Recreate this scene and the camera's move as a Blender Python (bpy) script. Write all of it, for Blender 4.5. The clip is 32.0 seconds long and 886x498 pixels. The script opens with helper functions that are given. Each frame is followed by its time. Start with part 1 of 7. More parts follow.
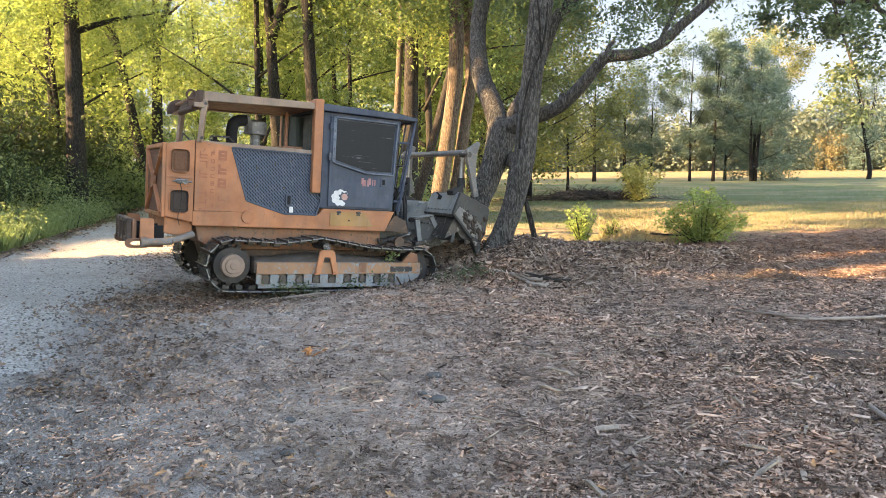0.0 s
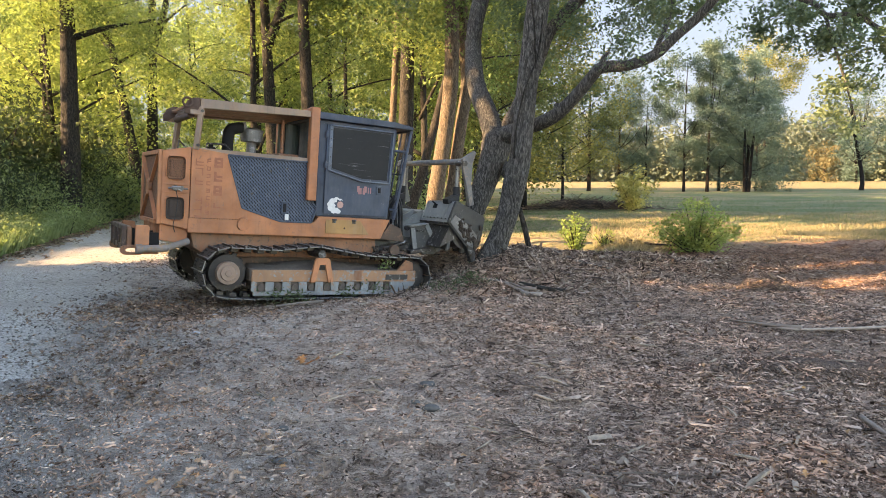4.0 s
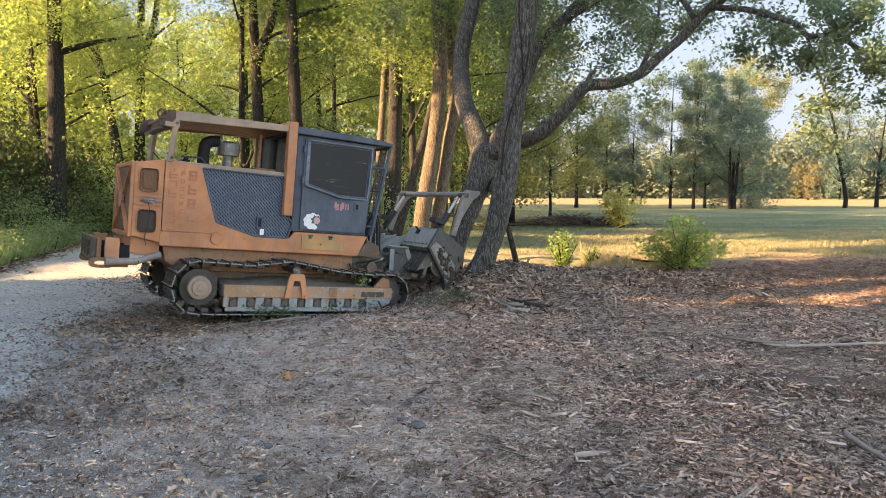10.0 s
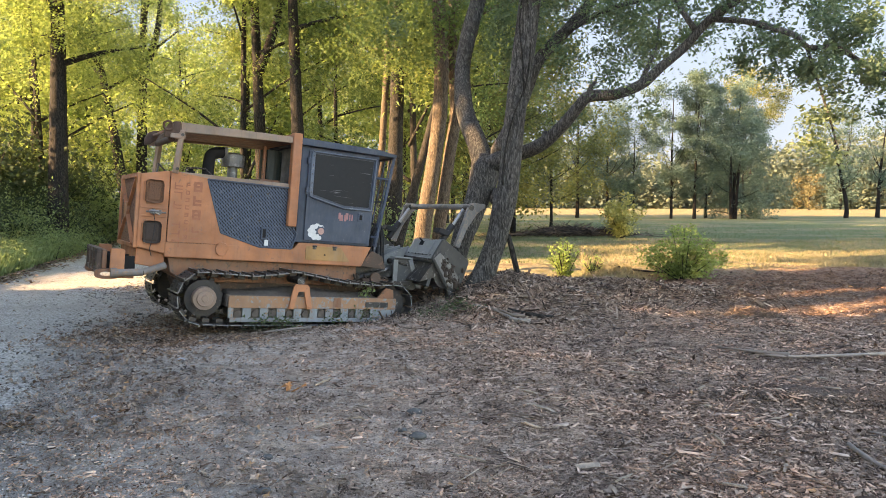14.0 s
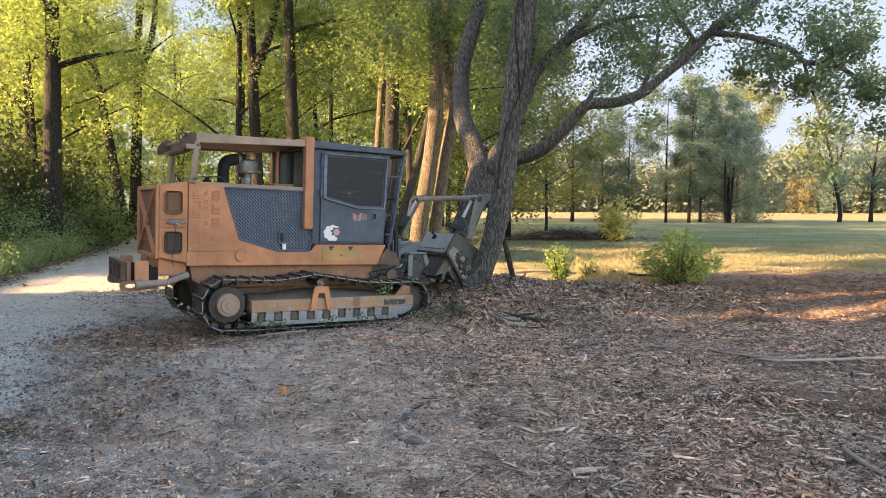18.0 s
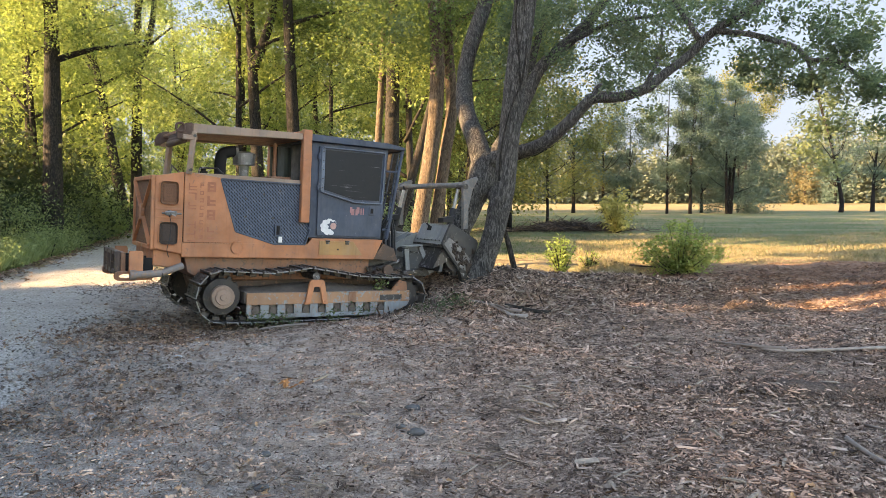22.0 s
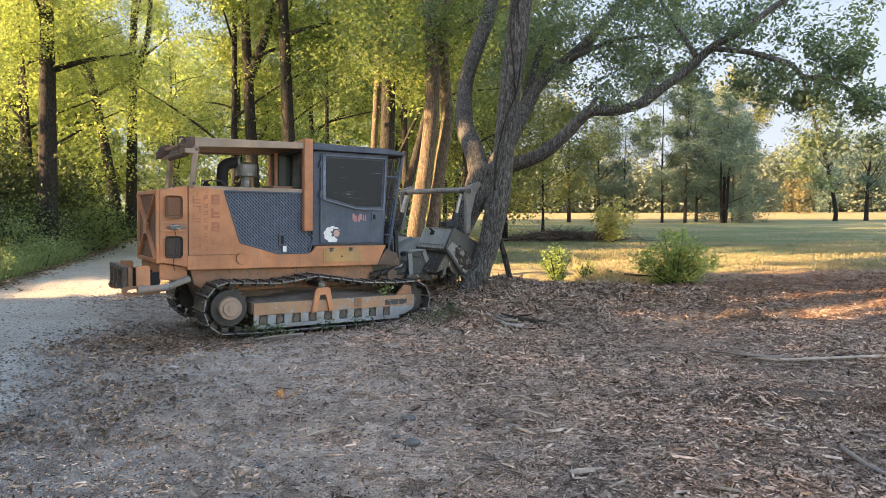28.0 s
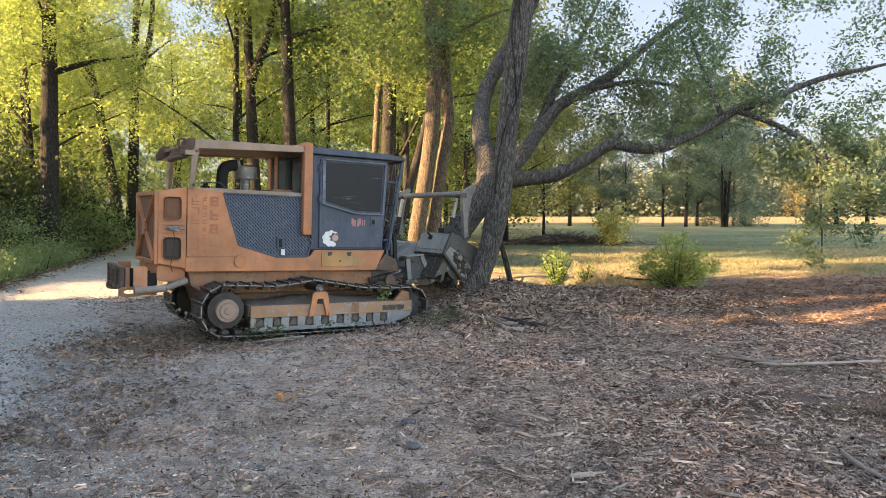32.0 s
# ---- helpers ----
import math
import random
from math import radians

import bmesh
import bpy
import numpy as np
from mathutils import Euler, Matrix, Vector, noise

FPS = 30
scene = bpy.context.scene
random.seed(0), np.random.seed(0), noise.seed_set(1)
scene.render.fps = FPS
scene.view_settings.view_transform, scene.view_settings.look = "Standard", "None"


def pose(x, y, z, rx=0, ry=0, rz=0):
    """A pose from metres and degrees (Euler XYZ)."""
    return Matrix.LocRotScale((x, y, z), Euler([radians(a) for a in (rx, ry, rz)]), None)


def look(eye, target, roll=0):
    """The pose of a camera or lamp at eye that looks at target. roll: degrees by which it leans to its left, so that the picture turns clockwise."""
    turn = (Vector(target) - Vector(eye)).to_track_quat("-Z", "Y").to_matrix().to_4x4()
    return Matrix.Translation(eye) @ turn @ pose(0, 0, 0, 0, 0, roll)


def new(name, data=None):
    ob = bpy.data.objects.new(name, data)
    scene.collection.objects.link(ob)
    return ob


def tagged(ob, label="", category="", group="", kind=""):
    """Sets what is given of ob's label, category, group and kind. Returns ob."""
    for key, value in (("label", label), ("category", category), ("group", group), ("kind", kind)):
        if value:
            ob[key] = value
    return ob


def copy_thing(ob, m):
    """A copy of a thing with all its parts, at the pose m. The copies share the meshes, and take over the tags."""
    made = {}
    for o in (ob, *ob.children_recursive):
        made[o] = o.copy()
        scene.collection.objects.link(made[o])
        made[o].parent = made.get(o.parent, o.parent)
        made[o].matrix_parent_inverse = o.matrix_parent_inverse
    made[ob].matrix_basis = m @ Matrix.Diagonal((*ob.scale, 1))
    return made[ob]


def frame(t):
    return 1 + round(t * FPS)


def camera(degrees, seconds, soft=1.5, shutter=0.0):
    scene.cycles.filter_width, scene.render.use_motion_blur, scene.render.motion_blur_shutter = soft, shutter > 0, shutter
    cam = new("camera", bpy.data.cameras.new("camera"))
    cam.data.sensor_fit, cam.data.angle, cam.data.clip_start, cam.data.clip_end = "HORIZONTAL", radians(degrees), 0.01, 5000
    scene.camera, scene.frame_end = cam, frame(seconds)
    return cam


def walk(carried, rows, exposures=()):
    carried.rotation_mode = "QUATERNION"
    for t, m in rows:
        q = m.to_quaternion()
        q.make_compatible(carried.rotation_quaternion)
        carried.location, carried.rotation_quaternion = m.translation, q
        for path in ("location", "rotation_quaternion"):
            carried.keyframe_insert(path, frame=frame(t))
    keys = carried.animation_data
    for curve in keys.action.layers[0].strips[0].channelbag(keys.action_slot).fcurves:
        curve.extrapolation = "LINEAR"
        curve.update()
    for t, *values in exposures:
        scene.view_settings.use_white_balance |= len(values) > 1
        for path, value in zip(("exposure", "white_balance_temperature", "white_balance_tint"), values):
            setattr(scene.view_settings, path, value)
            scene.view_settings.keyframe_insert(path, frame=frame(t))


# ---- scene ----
cam = camera(65.0, 32.0, soft=0.6)
PATH = [
    (0, (-0.011, 0.012, 1.742), (-0.064, 1.998, 1.511), -0.5),
    (0.5, (-0.01, 0.014, 1.747), (-0.061, 2.0, 1.525), -0.5),
    (1, (-0.01, 0.003, 1.745), (-0.062, 1.99, 1.525), -0.4),
    (1.5, (-0.003, -0.001, 1.747), (-0.056, 1.986, 1.523), -0.3),
    (2, (-0.007, 0.004, 1.742), (-0.056, 1.991, 1.516), -0.2),
    (2.5, (-0.011, 0.005, 1.742), (-0.057, 1.992, 1.518), -0.0),
    (3, (-0.013, 0.002, 1.744), (-0.053, 1.99, 1.529), 0.1),
    (3.5, (-0.011, -0.003, 1.747), (-0.049, 1.986, 1.543), 0.0),
    (5.5, (0.013, 0.016, 1.736), (-0.029, 2.002, 1.505), -0.6),
    (6, (0.016, 0.011, 1.737), (-0.026, 1.997, 1.498), -0.7),
    (6.5, (0.013, 0.008, 1.736), (-0.027, 1.993, 1.494), -0.7),
    (7, (0.011, 0.015, 1.736), (-0.028, 1.999, 1.491), -0.7),
    (7.5, (0.004, 0.017, 1.739), (-0.034, 2.001, 1.491), -0.7),
    (8, (0.017, 0.008, 1.744), (0.019, 1.998, 1.545), -0.3),
    (8.5, (0.012, 0.005, 1.743), (0.015, 1.997, 1.564), -0.0),
    (9, (0.009, 0.004, 1.745), (0.01, 1.997, 1.577), 0.1),
    (9.5, (0.009, 0.003, 1.745), (0.007, 1.997, 1.582), 0.0),
    (10, (0.007, 0.0, 1.746), (0.003, 1.993, 1.585), 0.1),
    (10.5, (0.002, -0.001, 1.746), (-0.004, 1.993, 1.587), 0.2),
    (11, (0.005, -0.005, 1.75), (-0.003, 1.988, 1.591), 0.2),
    (11.5, (0.003, -0.003, 1.747), (-0.005, 1.99, 1.586), 0.2),
    (12, (0.003, 0.004, 1.747), (-0.001, 1.998, 1.586), 0.1),
    (12.5, (0.004, 0.008, 1.749), (0.003, 2.002, 1.595), 0.0),
    (13, (0.0, 0.0, 1.75), (0.0, 1.995, 1.607), 0.0),
    (13.5, (0.008, -0.003, 1.753), (0.003, 1.993, 1.618), 0.0),
    (14, (0.006, -0.001, 1.748), (-0.001, 1.995, 1.616), 0.1),
    (14.5, (-0.001, 0.003, 1.747), (-0.01, 1.998, 1.614), 0.2),
    (16.5, (0.0, -0.007, 1.751), (0.002, 1.99, 1.637), 0.3),
    (17, (0.001, 0.0, 1.751), (0.005, 1.996, 1.635), 0.2),
    (17.5, (0.001, 0.003, 1.749), (0.007, 2.0, 1.629), 0.2),
    (18, (0.0, 0.007, 1.752), (0.007, 2.004, 1.63), 0.2),
    (18.5, (-0.003, 0.0, 1.756), (0.004, 1.996, 1.636), 0.2),
    (19, (-0.002, -0.007, 1.755), (0.003, 1.989, 1.641), 0.3),
    (19.5, (0.0, -0.006, 1.753), (0.006, 1.991, 1.644), 0.2),
    (20, (0.002, -0.012, 1.754), (0.013, 1.985, 1.646), 0.2),
    (20.5, (0.003, -0.009, 1.757), (0.016, 1.988, 1.643), 0.1),
    (21, (0.004, 0.0, 1.752), (0.015, 1.996, 1.631), -0.0),
    (21.5, (0.002, 0.016, 1.748), (0.009, 2.012, 1.616), -0.1),
    (22, (-0.005, 0.019, 1.746), (-0.001, 2.013, 1.602), -0.1),
    (22.5, (-0.006, 0.027, 1.743), (-0.006, 2.022, 1.593), -0.0),
    (23, (-0.01, 0.023, 1.746), (-0.01, 2.017, 1.595), 0.1),
    (23.5, (-0.002, 0.016, 1.748), (-0.004, 2.011, 1.602), 0.1),
    (24, (-0.001, 0.013, 1.747), (0.0, 2.008, 1.607), -0.0),
    (24.5, (0.0, 0.008, 1.753), (0.004, 2.003, 1.615), -0.0),
    (25, (0.004, 0.007, 1.75), (0.011, 2.002, 1.615), -0.0),
    (25.5, (-0.002, 0.007, 1.749), (0.007, 2.002, 1.616), -0.0),
    (27.5, (0.003, 0.011, 1.752), (0.017, 2.007, 1.631), -0.1),
    (28, (0.001, 0.009, 1.751), (0.017, 2.006, 1.634), -0.2),
    (28.5, (0.001, 0.008, 1.753), (0.016, 2.005, 1.643), -0.2),
    (29, (0.007, 0.001, 1.755), (0.02, 1.999, 1.651), -0.2),
    (29.5, (0.002, -0.003, 1.757), (0.016, 1.994, 1.657), -0.2),
    (30, (0.001, 0.001, 1.756), (0.013, 1.998, 1.655), -0.2),
    (30.5, (0.001, 0.0, 1.756), (0.013, 1.998, 1.657), -0.1),
    (31, (-0.003, 0.0, 1.754), (0.007, 1.998, 1.656), -0.1),
    (31.5, (-0.001, 0.002, 1.756), (0.008, 1.999, 1.654), -0.0),
    (32, (0.0, 0.005, 1.754), (0.014, 2.002, 1.646), -0.0),
]
EXPOSURE, KELVIN, TINT = 2.86, 8700, 19
walk(cam, [(t, look(eye, target, roll)) for t, eye, target, roll in PATH],
     [(0, EXPOSURE + 0.22, KELVIN, TINT), (0.8, EXPOSURE, KELVIN, TINT), (32, EXPOSURE, KELVIN, TINT)])

# ---- sky and sun ----
SUN_EL, SUN_AZ = radians(20), radians(252)      # azimuth of the sun, clockwise from +y
TO_SUN = Vector((math.sin(SUN_AZ) * math.cos(SUN_EL), math.cos(SUN_AZ) * math.cos(SUN_EL), math.sin(SUN_EL)))
world = bpy.data.worlds.new("sky")
scene.world = world
world.use_nodes = True
wn = world.node_tree.nodes
sky = wn.new("ShaderNodeTexSky")
sky.sky_type, sky.sun_disc = "NISHITA", False
sky.sun_elevation, sky.sun_rotation = SUN_EL, SUN_AZ
sky.air_density, sky.dust_density, sky.ozone_density = 1.0, 0.5, 2.6
world.node_tree.links.new(sky.outputs[0], wn["Background"].inputs[0])
wn["Background"].inputs[1].default_value = 0.15
sun = new("sun", bpy.data.lights.new("sun", "SUN"))
sun.data.energy, sun.data.angle, sun.data.color = 5.0, radians(0.6), (1.0, 0.78, 0.50)
sun.matrix_world = look(TO_SUN * 50, (0, 0, 0))

# ---- helpers for meshes and materials ----
rng = np.random.default_rng(7)


class Nodes:
    """A material's node tree, built with short calls."""

    def __init__(self, name):
        self.mat = bpy.data.materials.new(name)
        self.mat.use_nodes = True
        self.tree = self.mat.node_tree
        self.bsdf = self.tree.nodes["Principled BSDF"]
        self.coord = self.tree.nodes.new("ShaderNodeTexCoord").outputs["Object"]

    def put(self, socket, value):
        if isinstance(value, bpy.types.NodeSocket):
            self.tree.links.new(value, socket)
        elif isinstance(value, tuple) and len(value) == 3 and socket.type == "RGBA":
            socket.default_value = (*value, 1)
        else:
            socket.default_value = value

    def mapped(self, scale, vec=None):
        n = self.tree.nodes.new("ShaderNodeMapping")
        self.put(n.inputs["Vector"], vec or self.coord)
        n.inputs["Scale"].default_value = scale
        return n.outputs[0]

    def noise(self, scale, detail=4, rough=0.6, vec=None, distort=0.0):
        n = self.tree.nodes.new("ShaderNodeTexNoise")
        self.put(n.inputs["Vector"], vec or self.coord)
        n.inputs["Scale"].default_value, n.inputs["Detail"].default_value = scale, detail
        n.inputs["Roughness"].default_value, n.inputs["Distortion"].default_value = rough, distort
        return n.outputs["Fac"]

    def voronoi(self, scale, vec=None, color=False):
        n = self.tree.nodes.new("ShaderNodeTexVoronoi")
        self.put(n.inputs["Vector"], vec or self.coord)
        n.inputs["Scale"].default_value = scale
        return n.outputs["Color" if color else "Distance"]

    def ramp(self, fac, *stops):
        n = self.tree.nodes.new("ShaderNodeValToRGB")
        self.put(n.inputs[0], fac)
        while len(n.color_ramp.elements) < len(stops):
            n.color_ramp.elements.new(0.5)
        for e, (at, c) in zip(n.color_ramp.elements, stops):
            e.position, e.color = at, (*c, 1) if isinstance(c, tuple) else (c, c, c, 1)
        return n.outputs[0]

    def math(self, op, a, b=0.5, c=0.5):
        n = self.tree.nodes.new("ShaderNodeMath")
        n.operation = op
        for s, v in zip(n.inputs, (a, b, c)):
            self.put(s, v)
        return n.outputs[0]

    def mix(self, fac, a, b, mode="MIX"):
        n = self.tree.nodes.new("ShaderNodeMix")
        n.data_type, n.blend_type = "RGBA", mode
        self.put(n.inputs[0], fac), self.put(n.inputs[6], a), self.put(n.inputs[7], b)
        return n.outputs[2]

    def axis(self, index, vec=None):
        n = self.tree.nodes.new("ShaderNodeSeparateXYZ")
        self.put(n.inputs[0], vec or self.coord)
        return n.outputs[index]

    def island(self):
        return self.tree.nodes.new("ShaderNodeNewGeometry").outputs["Random Per Island"]

    def object_random(self):
        return self.tree.nodes.new("ShaderNodeObjectInfo").outputs["Random"]

    def bump(self, height, strength=0.5, distance=0.02):
        n = self.tree.nodes.new("ShaderNodeBump")
        self.put(n.inputs["Height"], height)
        n.inputs["Strength"].default_value, n.inputs["Distance"].default_value = strength, distance
        self.put(self.bsdf.inputs["Normal"], n.outputs[0])

    def done(self, color, rough=0.8, metal=0.0, spec=0.3):
        self.put(self.bsdf.inputs["Base Color"], color)
        self.put(self.bsdf.inputs["Roughness"], rough)
        self.put(self.bsdf.inputs["Metallic"], metal)
        self.bsdf.inputs["Specular IOR Level"].default_value = spec
        return self.mat


def paint(name, base, worn, dust=(0.30, 0.23, 0.17), wear=0.62, dirt=0.35, rough=0.55, metal=0.0):
    """Old machine paint: faded in patches, scratched through, dusty."""
    n = Nodes(name)
    fade = n.mix(n.ramp(n.noise(2.2, 5), (0.35, 0.0), (0.7, 1.0)), tuple(0.74 * v for v in base), tuple(min(1, 1.20 * v) for v in base))
    scratch = n.ramp(n.noise(14, 6, 0.7, distort=0.6), (wear, 0.0), (wear + 0.06, 1.0))
    c = n.mix(scratch, fade, worn)
    grime = n.ramp(n.noise(5, 6, 0.7, n.mapped((1, 1, 0.35))), (0.42, 0.0), (0.75, dirt))
    c = n.mix(grime, c, dust)
    runs = n.ramp(n.noise(3.2, 5, 0.65, n.mapped((7, 7, 0.5)), 0.4), (0.56, 0.0), (0.70, 0.45 * dirt + 0.10))
    c = n.mix(runs, c, tuple(0.55 * v for v in worn))
    n.bump(n.noise(60, 3), 0.15, 0.004)
    return n.done(c, n.ramp(n.noise(9, 4), (0.3, rough - 0.12), (0.7, rough + 0.2)), metal)


def bark(name, dark, light, moss=None, along=1.0):
    """Furrowed bark: long plates with dark cracks, lichen and weathering."""
    n = Nodes(name)
    v = n.mapped((40, 40, 6.4 * along))
    ridge = n.noise(1.3, 5, 0.6, v, 1.4)
    plates = n.noise(1.0, 3, 0.5, n.mapped((24, 24, 9.0 * along)))
    crack = n.math("ADD", n.math("MULTIPLY", ridge, 0.75), n.math("MULTIPLY", plates, 0.25))
    c = n.ramp(crack, (0.39, tuple(0.5 * d for d in dark)), (0.49, dark), (0.60, light))
    c = n.mix(n.ramp(n.noise(1.1, 4), (0.5, 0.0), (0.8, 0.35)), c, light)
    c = n.mix(n.ramp(n.noise(8, 6, 0.7), (0.60, 0.0), (0.70, 0.45)), c, moss or (0.13, 0.135, 0.115))
    n.bump(crack, 1.0, 0.035)
    return n.done(c, 0.92, 0.0, 0.12)


def leaves(name, *stops, glow=0.45):
    """Leaves: light also passes through them. Colours vary from leaf to leaf and from bough to bough."""
    n = Nodes(name)
    own_tone = n.math("MULTIPLY", n.object_random(), 0.24)
    bough = n.ramp(n.noise(0.6, 4, 0.6), (0.30, 0.0), (0.70, 1.0))
    pick = n.math("ADD", own_tone, n.math("ADD", n.math("MULTIPLY", n.island(), 0.26), n.math("MULTIPLY", bough, 0.50)))
    c = n.ramp(pick, *stops)
    n.done(c, 0.62, 0.0, 0.16)
    t = n.tree.nodes.new("ShaderNodeBsdfTranslucent")
    n.put(t.inputs[0], n.mix(1.0, c, (0.95, 1.0, 0.62), "MULTIPLY"))
    m = n.tree.nodes.new("ShaderNodeMixShader")
    m.inputs[0].default_value = glow
    n.tree.links.new(n.bsdf.outputs[0], m.inputs[1])
    n.tree.links.new(t.outputs[0], m.inputs[2])
    n.tree.links.new(m.outputs[0], n.tree.nodes["Material Output"].inputs[0])
    return n.mat


def plain(name, base, rough=0.6, metal=0.0, vary=0.25, scale=12, bump=0.2):
    n = Nodes(name)
    lo, hi = tuple(v * (1 - vary) for v in base), tuple(min(1, v * (1 + vary)) for v in base)
    c = n.mix(n.noise(scale, 5), lo, hi)
    c = n.mix(n.ramp(n.noise(scale * 4, 4), (0.55, 0.0), (0.8, 0.5)), c, lo)
    n.bump(n.noise(scale * 6, 3), bump, 0.004)
    return n.done(c, rough, metal)


ORANGE = paint("orange_paint", (0.415, 0.158, 0.070), (0.26, 0.12, 0.070), (0.20, 0.14, 0.105), wear=0.60, dirt=0.40)
# darker, dirtier orange; on the belly it also paints in underside shade
ORANGE_DIRTY_DARK = paint("dirty_darkened_orange_paint", (0.25, 0.108, 0.056), (0.11, 0.07, 0.05), (0.16, 0.115, 0.085), dirt=0.7, wear=0.55)
TAN = paint("faded_orange_paint", (0.275, 0.180, 0.122), (0.21, 0.175, 0.145), (0.20, 0.172, 0.145), dirt=0.75)
SLATE = paint("slate_blue_paint", (0.042, 0.056, 0.080), (0.17, 0.18, 0.20), (0.15, 0.15, 0.15), wear=0.66, dirt=0.3, rough=0.5)
GREY = paint("worn_grey_paint", (0.215, 0.22, 0.21), (0.29, 0.275, 0.255), (0.17, 0.155, 0.135), wear=0.58, dirt=0.4)
STEEL = paint("rubbed_steel", (0.060, 0.056, 0.053), (0.26, 0.25, 0.24), (0.085, 0.066, 0.053), wear=0.56, dirt=0.6, rough=0.45, metal=0.6)
DULL = paint("dull_metal", (0.17, 0.165, 0.155), (0.24, 0.23, 0.22), (0.11, 0.095, 0.08), wear=0.55, dirt=0.5, rough=0.5, metal=0.5)
BRIGHT = paint("bright_steel", (0.30, 0.29, 0.28), (0.25, 0.20, 0.16), (0.3, 0.26, 0.2), rough=0.35, metal=0.8)
SHOE = paint("scuffed_track_steel", (0.055, 0.050, 0.046), (0.13, 0.12, 0.11), (0.085, 0.066, 0.053), wear=0.58, dirt=0.7, rough=0.45, metal=0.3)
# paler steel for rubbed shoe edges, with their rim highlight painted in
PALE_EDGE = paint("pale_steel_edge", (0.19, 0.182, 0.17), (0.12, 0.11, 0.10), (0.14, 0.115, 0.095), wear=0.60, dirt=0.5, rough=0.4, metal=0.4)
TRACK_SOIL = plain("dusty_packed_soil", (0.105, 0.082, 0.066), 0.97, vary=0.5, scale=14, bump=1.0)
PLATE = paint("side_plate_paint", (0.22, 0.235, 0.235), (0.30, 0.16, 0.09), (0.13, 0.10, 0.075), wear=0.56, dirt=0.7)
PLATE_TOP = paint("rubbed_orange_plate", (0.33, 0.165, 0.085), (0.22, 0.23, 0.225), (0.17, 0.13, 0.10), wear=0.545, dirt=0.5)
STRUT = paint("rubbed_strut_paint", (0.20, 0.17, 0.15), (0.27, 0.16, 0.10), (0.11, 0.092, 0.08), wear=0.55, dirt=0.6)
RUBBER = plain("black_rubber", (0.018, 0.018, 0.019), 0.6)
BLACK = plain("sooty_black", (0.012, 0.011, 0.011), 0.85)
SOIL = plain("packed_soil", (0.055, 0.041, 0.031), 0.95, vary=0.5, scale=9, bump=1.0)
RUST = paint("rusty_metal", (0.22, 0.10, 0.055), (0.12, 0.07, 0.05), dirt=0.6, rough=0.8)
RED_MARK = plain("faded_red_lettering", (0.295, 0.112, 0.060), 0.7, vary=0.4)
PALE_MARK = plain("faded_white_sticker", (0.55, 0.54, 0.52), 0.6, vary=0.25, scale=25)


def mesh_panel():
    n = Nodes("perforated_panel")
    wave = n.tree.nodes.new("ShaderNodeTexWave")
    wave.wave_type, wave.bands_direction = "BANDS", "DIAGONAL"
    n.put(wave.inputs["Vector"], n.mapped((12, 0, 12)))
    wave.inputs["Scale"].default_value = 1.0
    wave2 = n.tree.nodes.new("ShaderNodeTexWave")
    wave2.wave_type, wave2.bands_direction = "BANDS", "X"
    n.put(wave2.inputs["Vector"], n.mapped((12, 0, 12)))
    wave2.inputs["Scale"].default_value = 1.1
    hole = n.math("MULTIPLY", n.ramp(wave.outputs["Fac"], (0.45, 0.0), (0.6, 1.0)), n.ramp(wave2.outputs["Fac"], (0.12, 0.0), (0.3, 1.0)))
    metal = n.mix(n.ramp(n.noise(8, 5), (0.5, 0.0), (0.75, 0.8)), (0.050, 0.068, 0.100), (0.105, 0.120, 0.148))
    c = n.mix(hole, metal, (0.005, 0.005, 0.007))
    c = n.mix(n.math("MULTIPLY", n.ramp(n.noise(46, 2), (0.69, 0.0), (0.75, 0.75)), n.ramp(n.noise(2.2, 2), (0.42, 0.0), (0.6, 1.0))), c, (0.26, 0.26, 0.26))
    n.bump(hole, -1.0, 0.015)
    return n.done(c, 0.55, 0.0)


PERFORATED = mesh_panel()


def grille_mesh():
    n = Nodes("rusty_grille_mesh")
    a = n.voronoi(70)
    c = n.mix(n.ramp(a, (0.25, 0.0), (0.4, 1.0)), (0.022, 0.013, 0.009), (0.17, 0.078, 0.042))
    c = n.mix(n.ramp(n.noise(6, 5), (0.4, 0.0), (0.8, 0.7)), c, (0.13, 0.065, 0.038))
    n.bump(a, 0.6, 0.01)
    return n.done(c, 0.8)


GRILLE = grille_mesh()


def dark_glass():
    n = Nodes("dark_meshed_window")
    streak = n.ramp(n.noise(1.0, 5, 0.6, n.mapped((0.9, 0.9, 20)), 1.6), (0.655, 0.0), (0.70, 1.0))
    c = n.mix(n.math("MULTIPLY", streak, n.noise(2.5, 3)), (0.010, 0.011, 0.013), (0.20, 0.20, 0.21))
    return n.done(c, n.ramp(n.noise(12, 4), (0.3, 0.35), (0.7, 0.6)), 0.0, 0.22)


GLASS = dark_glass()
BARK_OAK = bark("grey_oak_bark", (0.048, 0.044, 0.039), (0.138, 0.128, 0.115), (0.115, 0.12, 0.105))
BARK_DARK = bark("dark_bark", (0.024, 0.021, 0.018), (0.062, 0.054, 0.046), (0.050, 0.056, 0.037))
BARK_PALE = bark("tan_bark", (0.088, 0.066, 0.048), (0.175, 0.135, 0.096), (0.15, 0.13, 0.06))
BARK_FAR = bark("dark_field_bark", (0.012, 0.010, 0.009), (0.028, 0.024, 0.021), (0.03, 0.03, 0.02))
CUT_WOOD = plain("fresh_cut_wood", (0.33, 0.24, 0.165), 0.8, vary=0.2, scale=6)
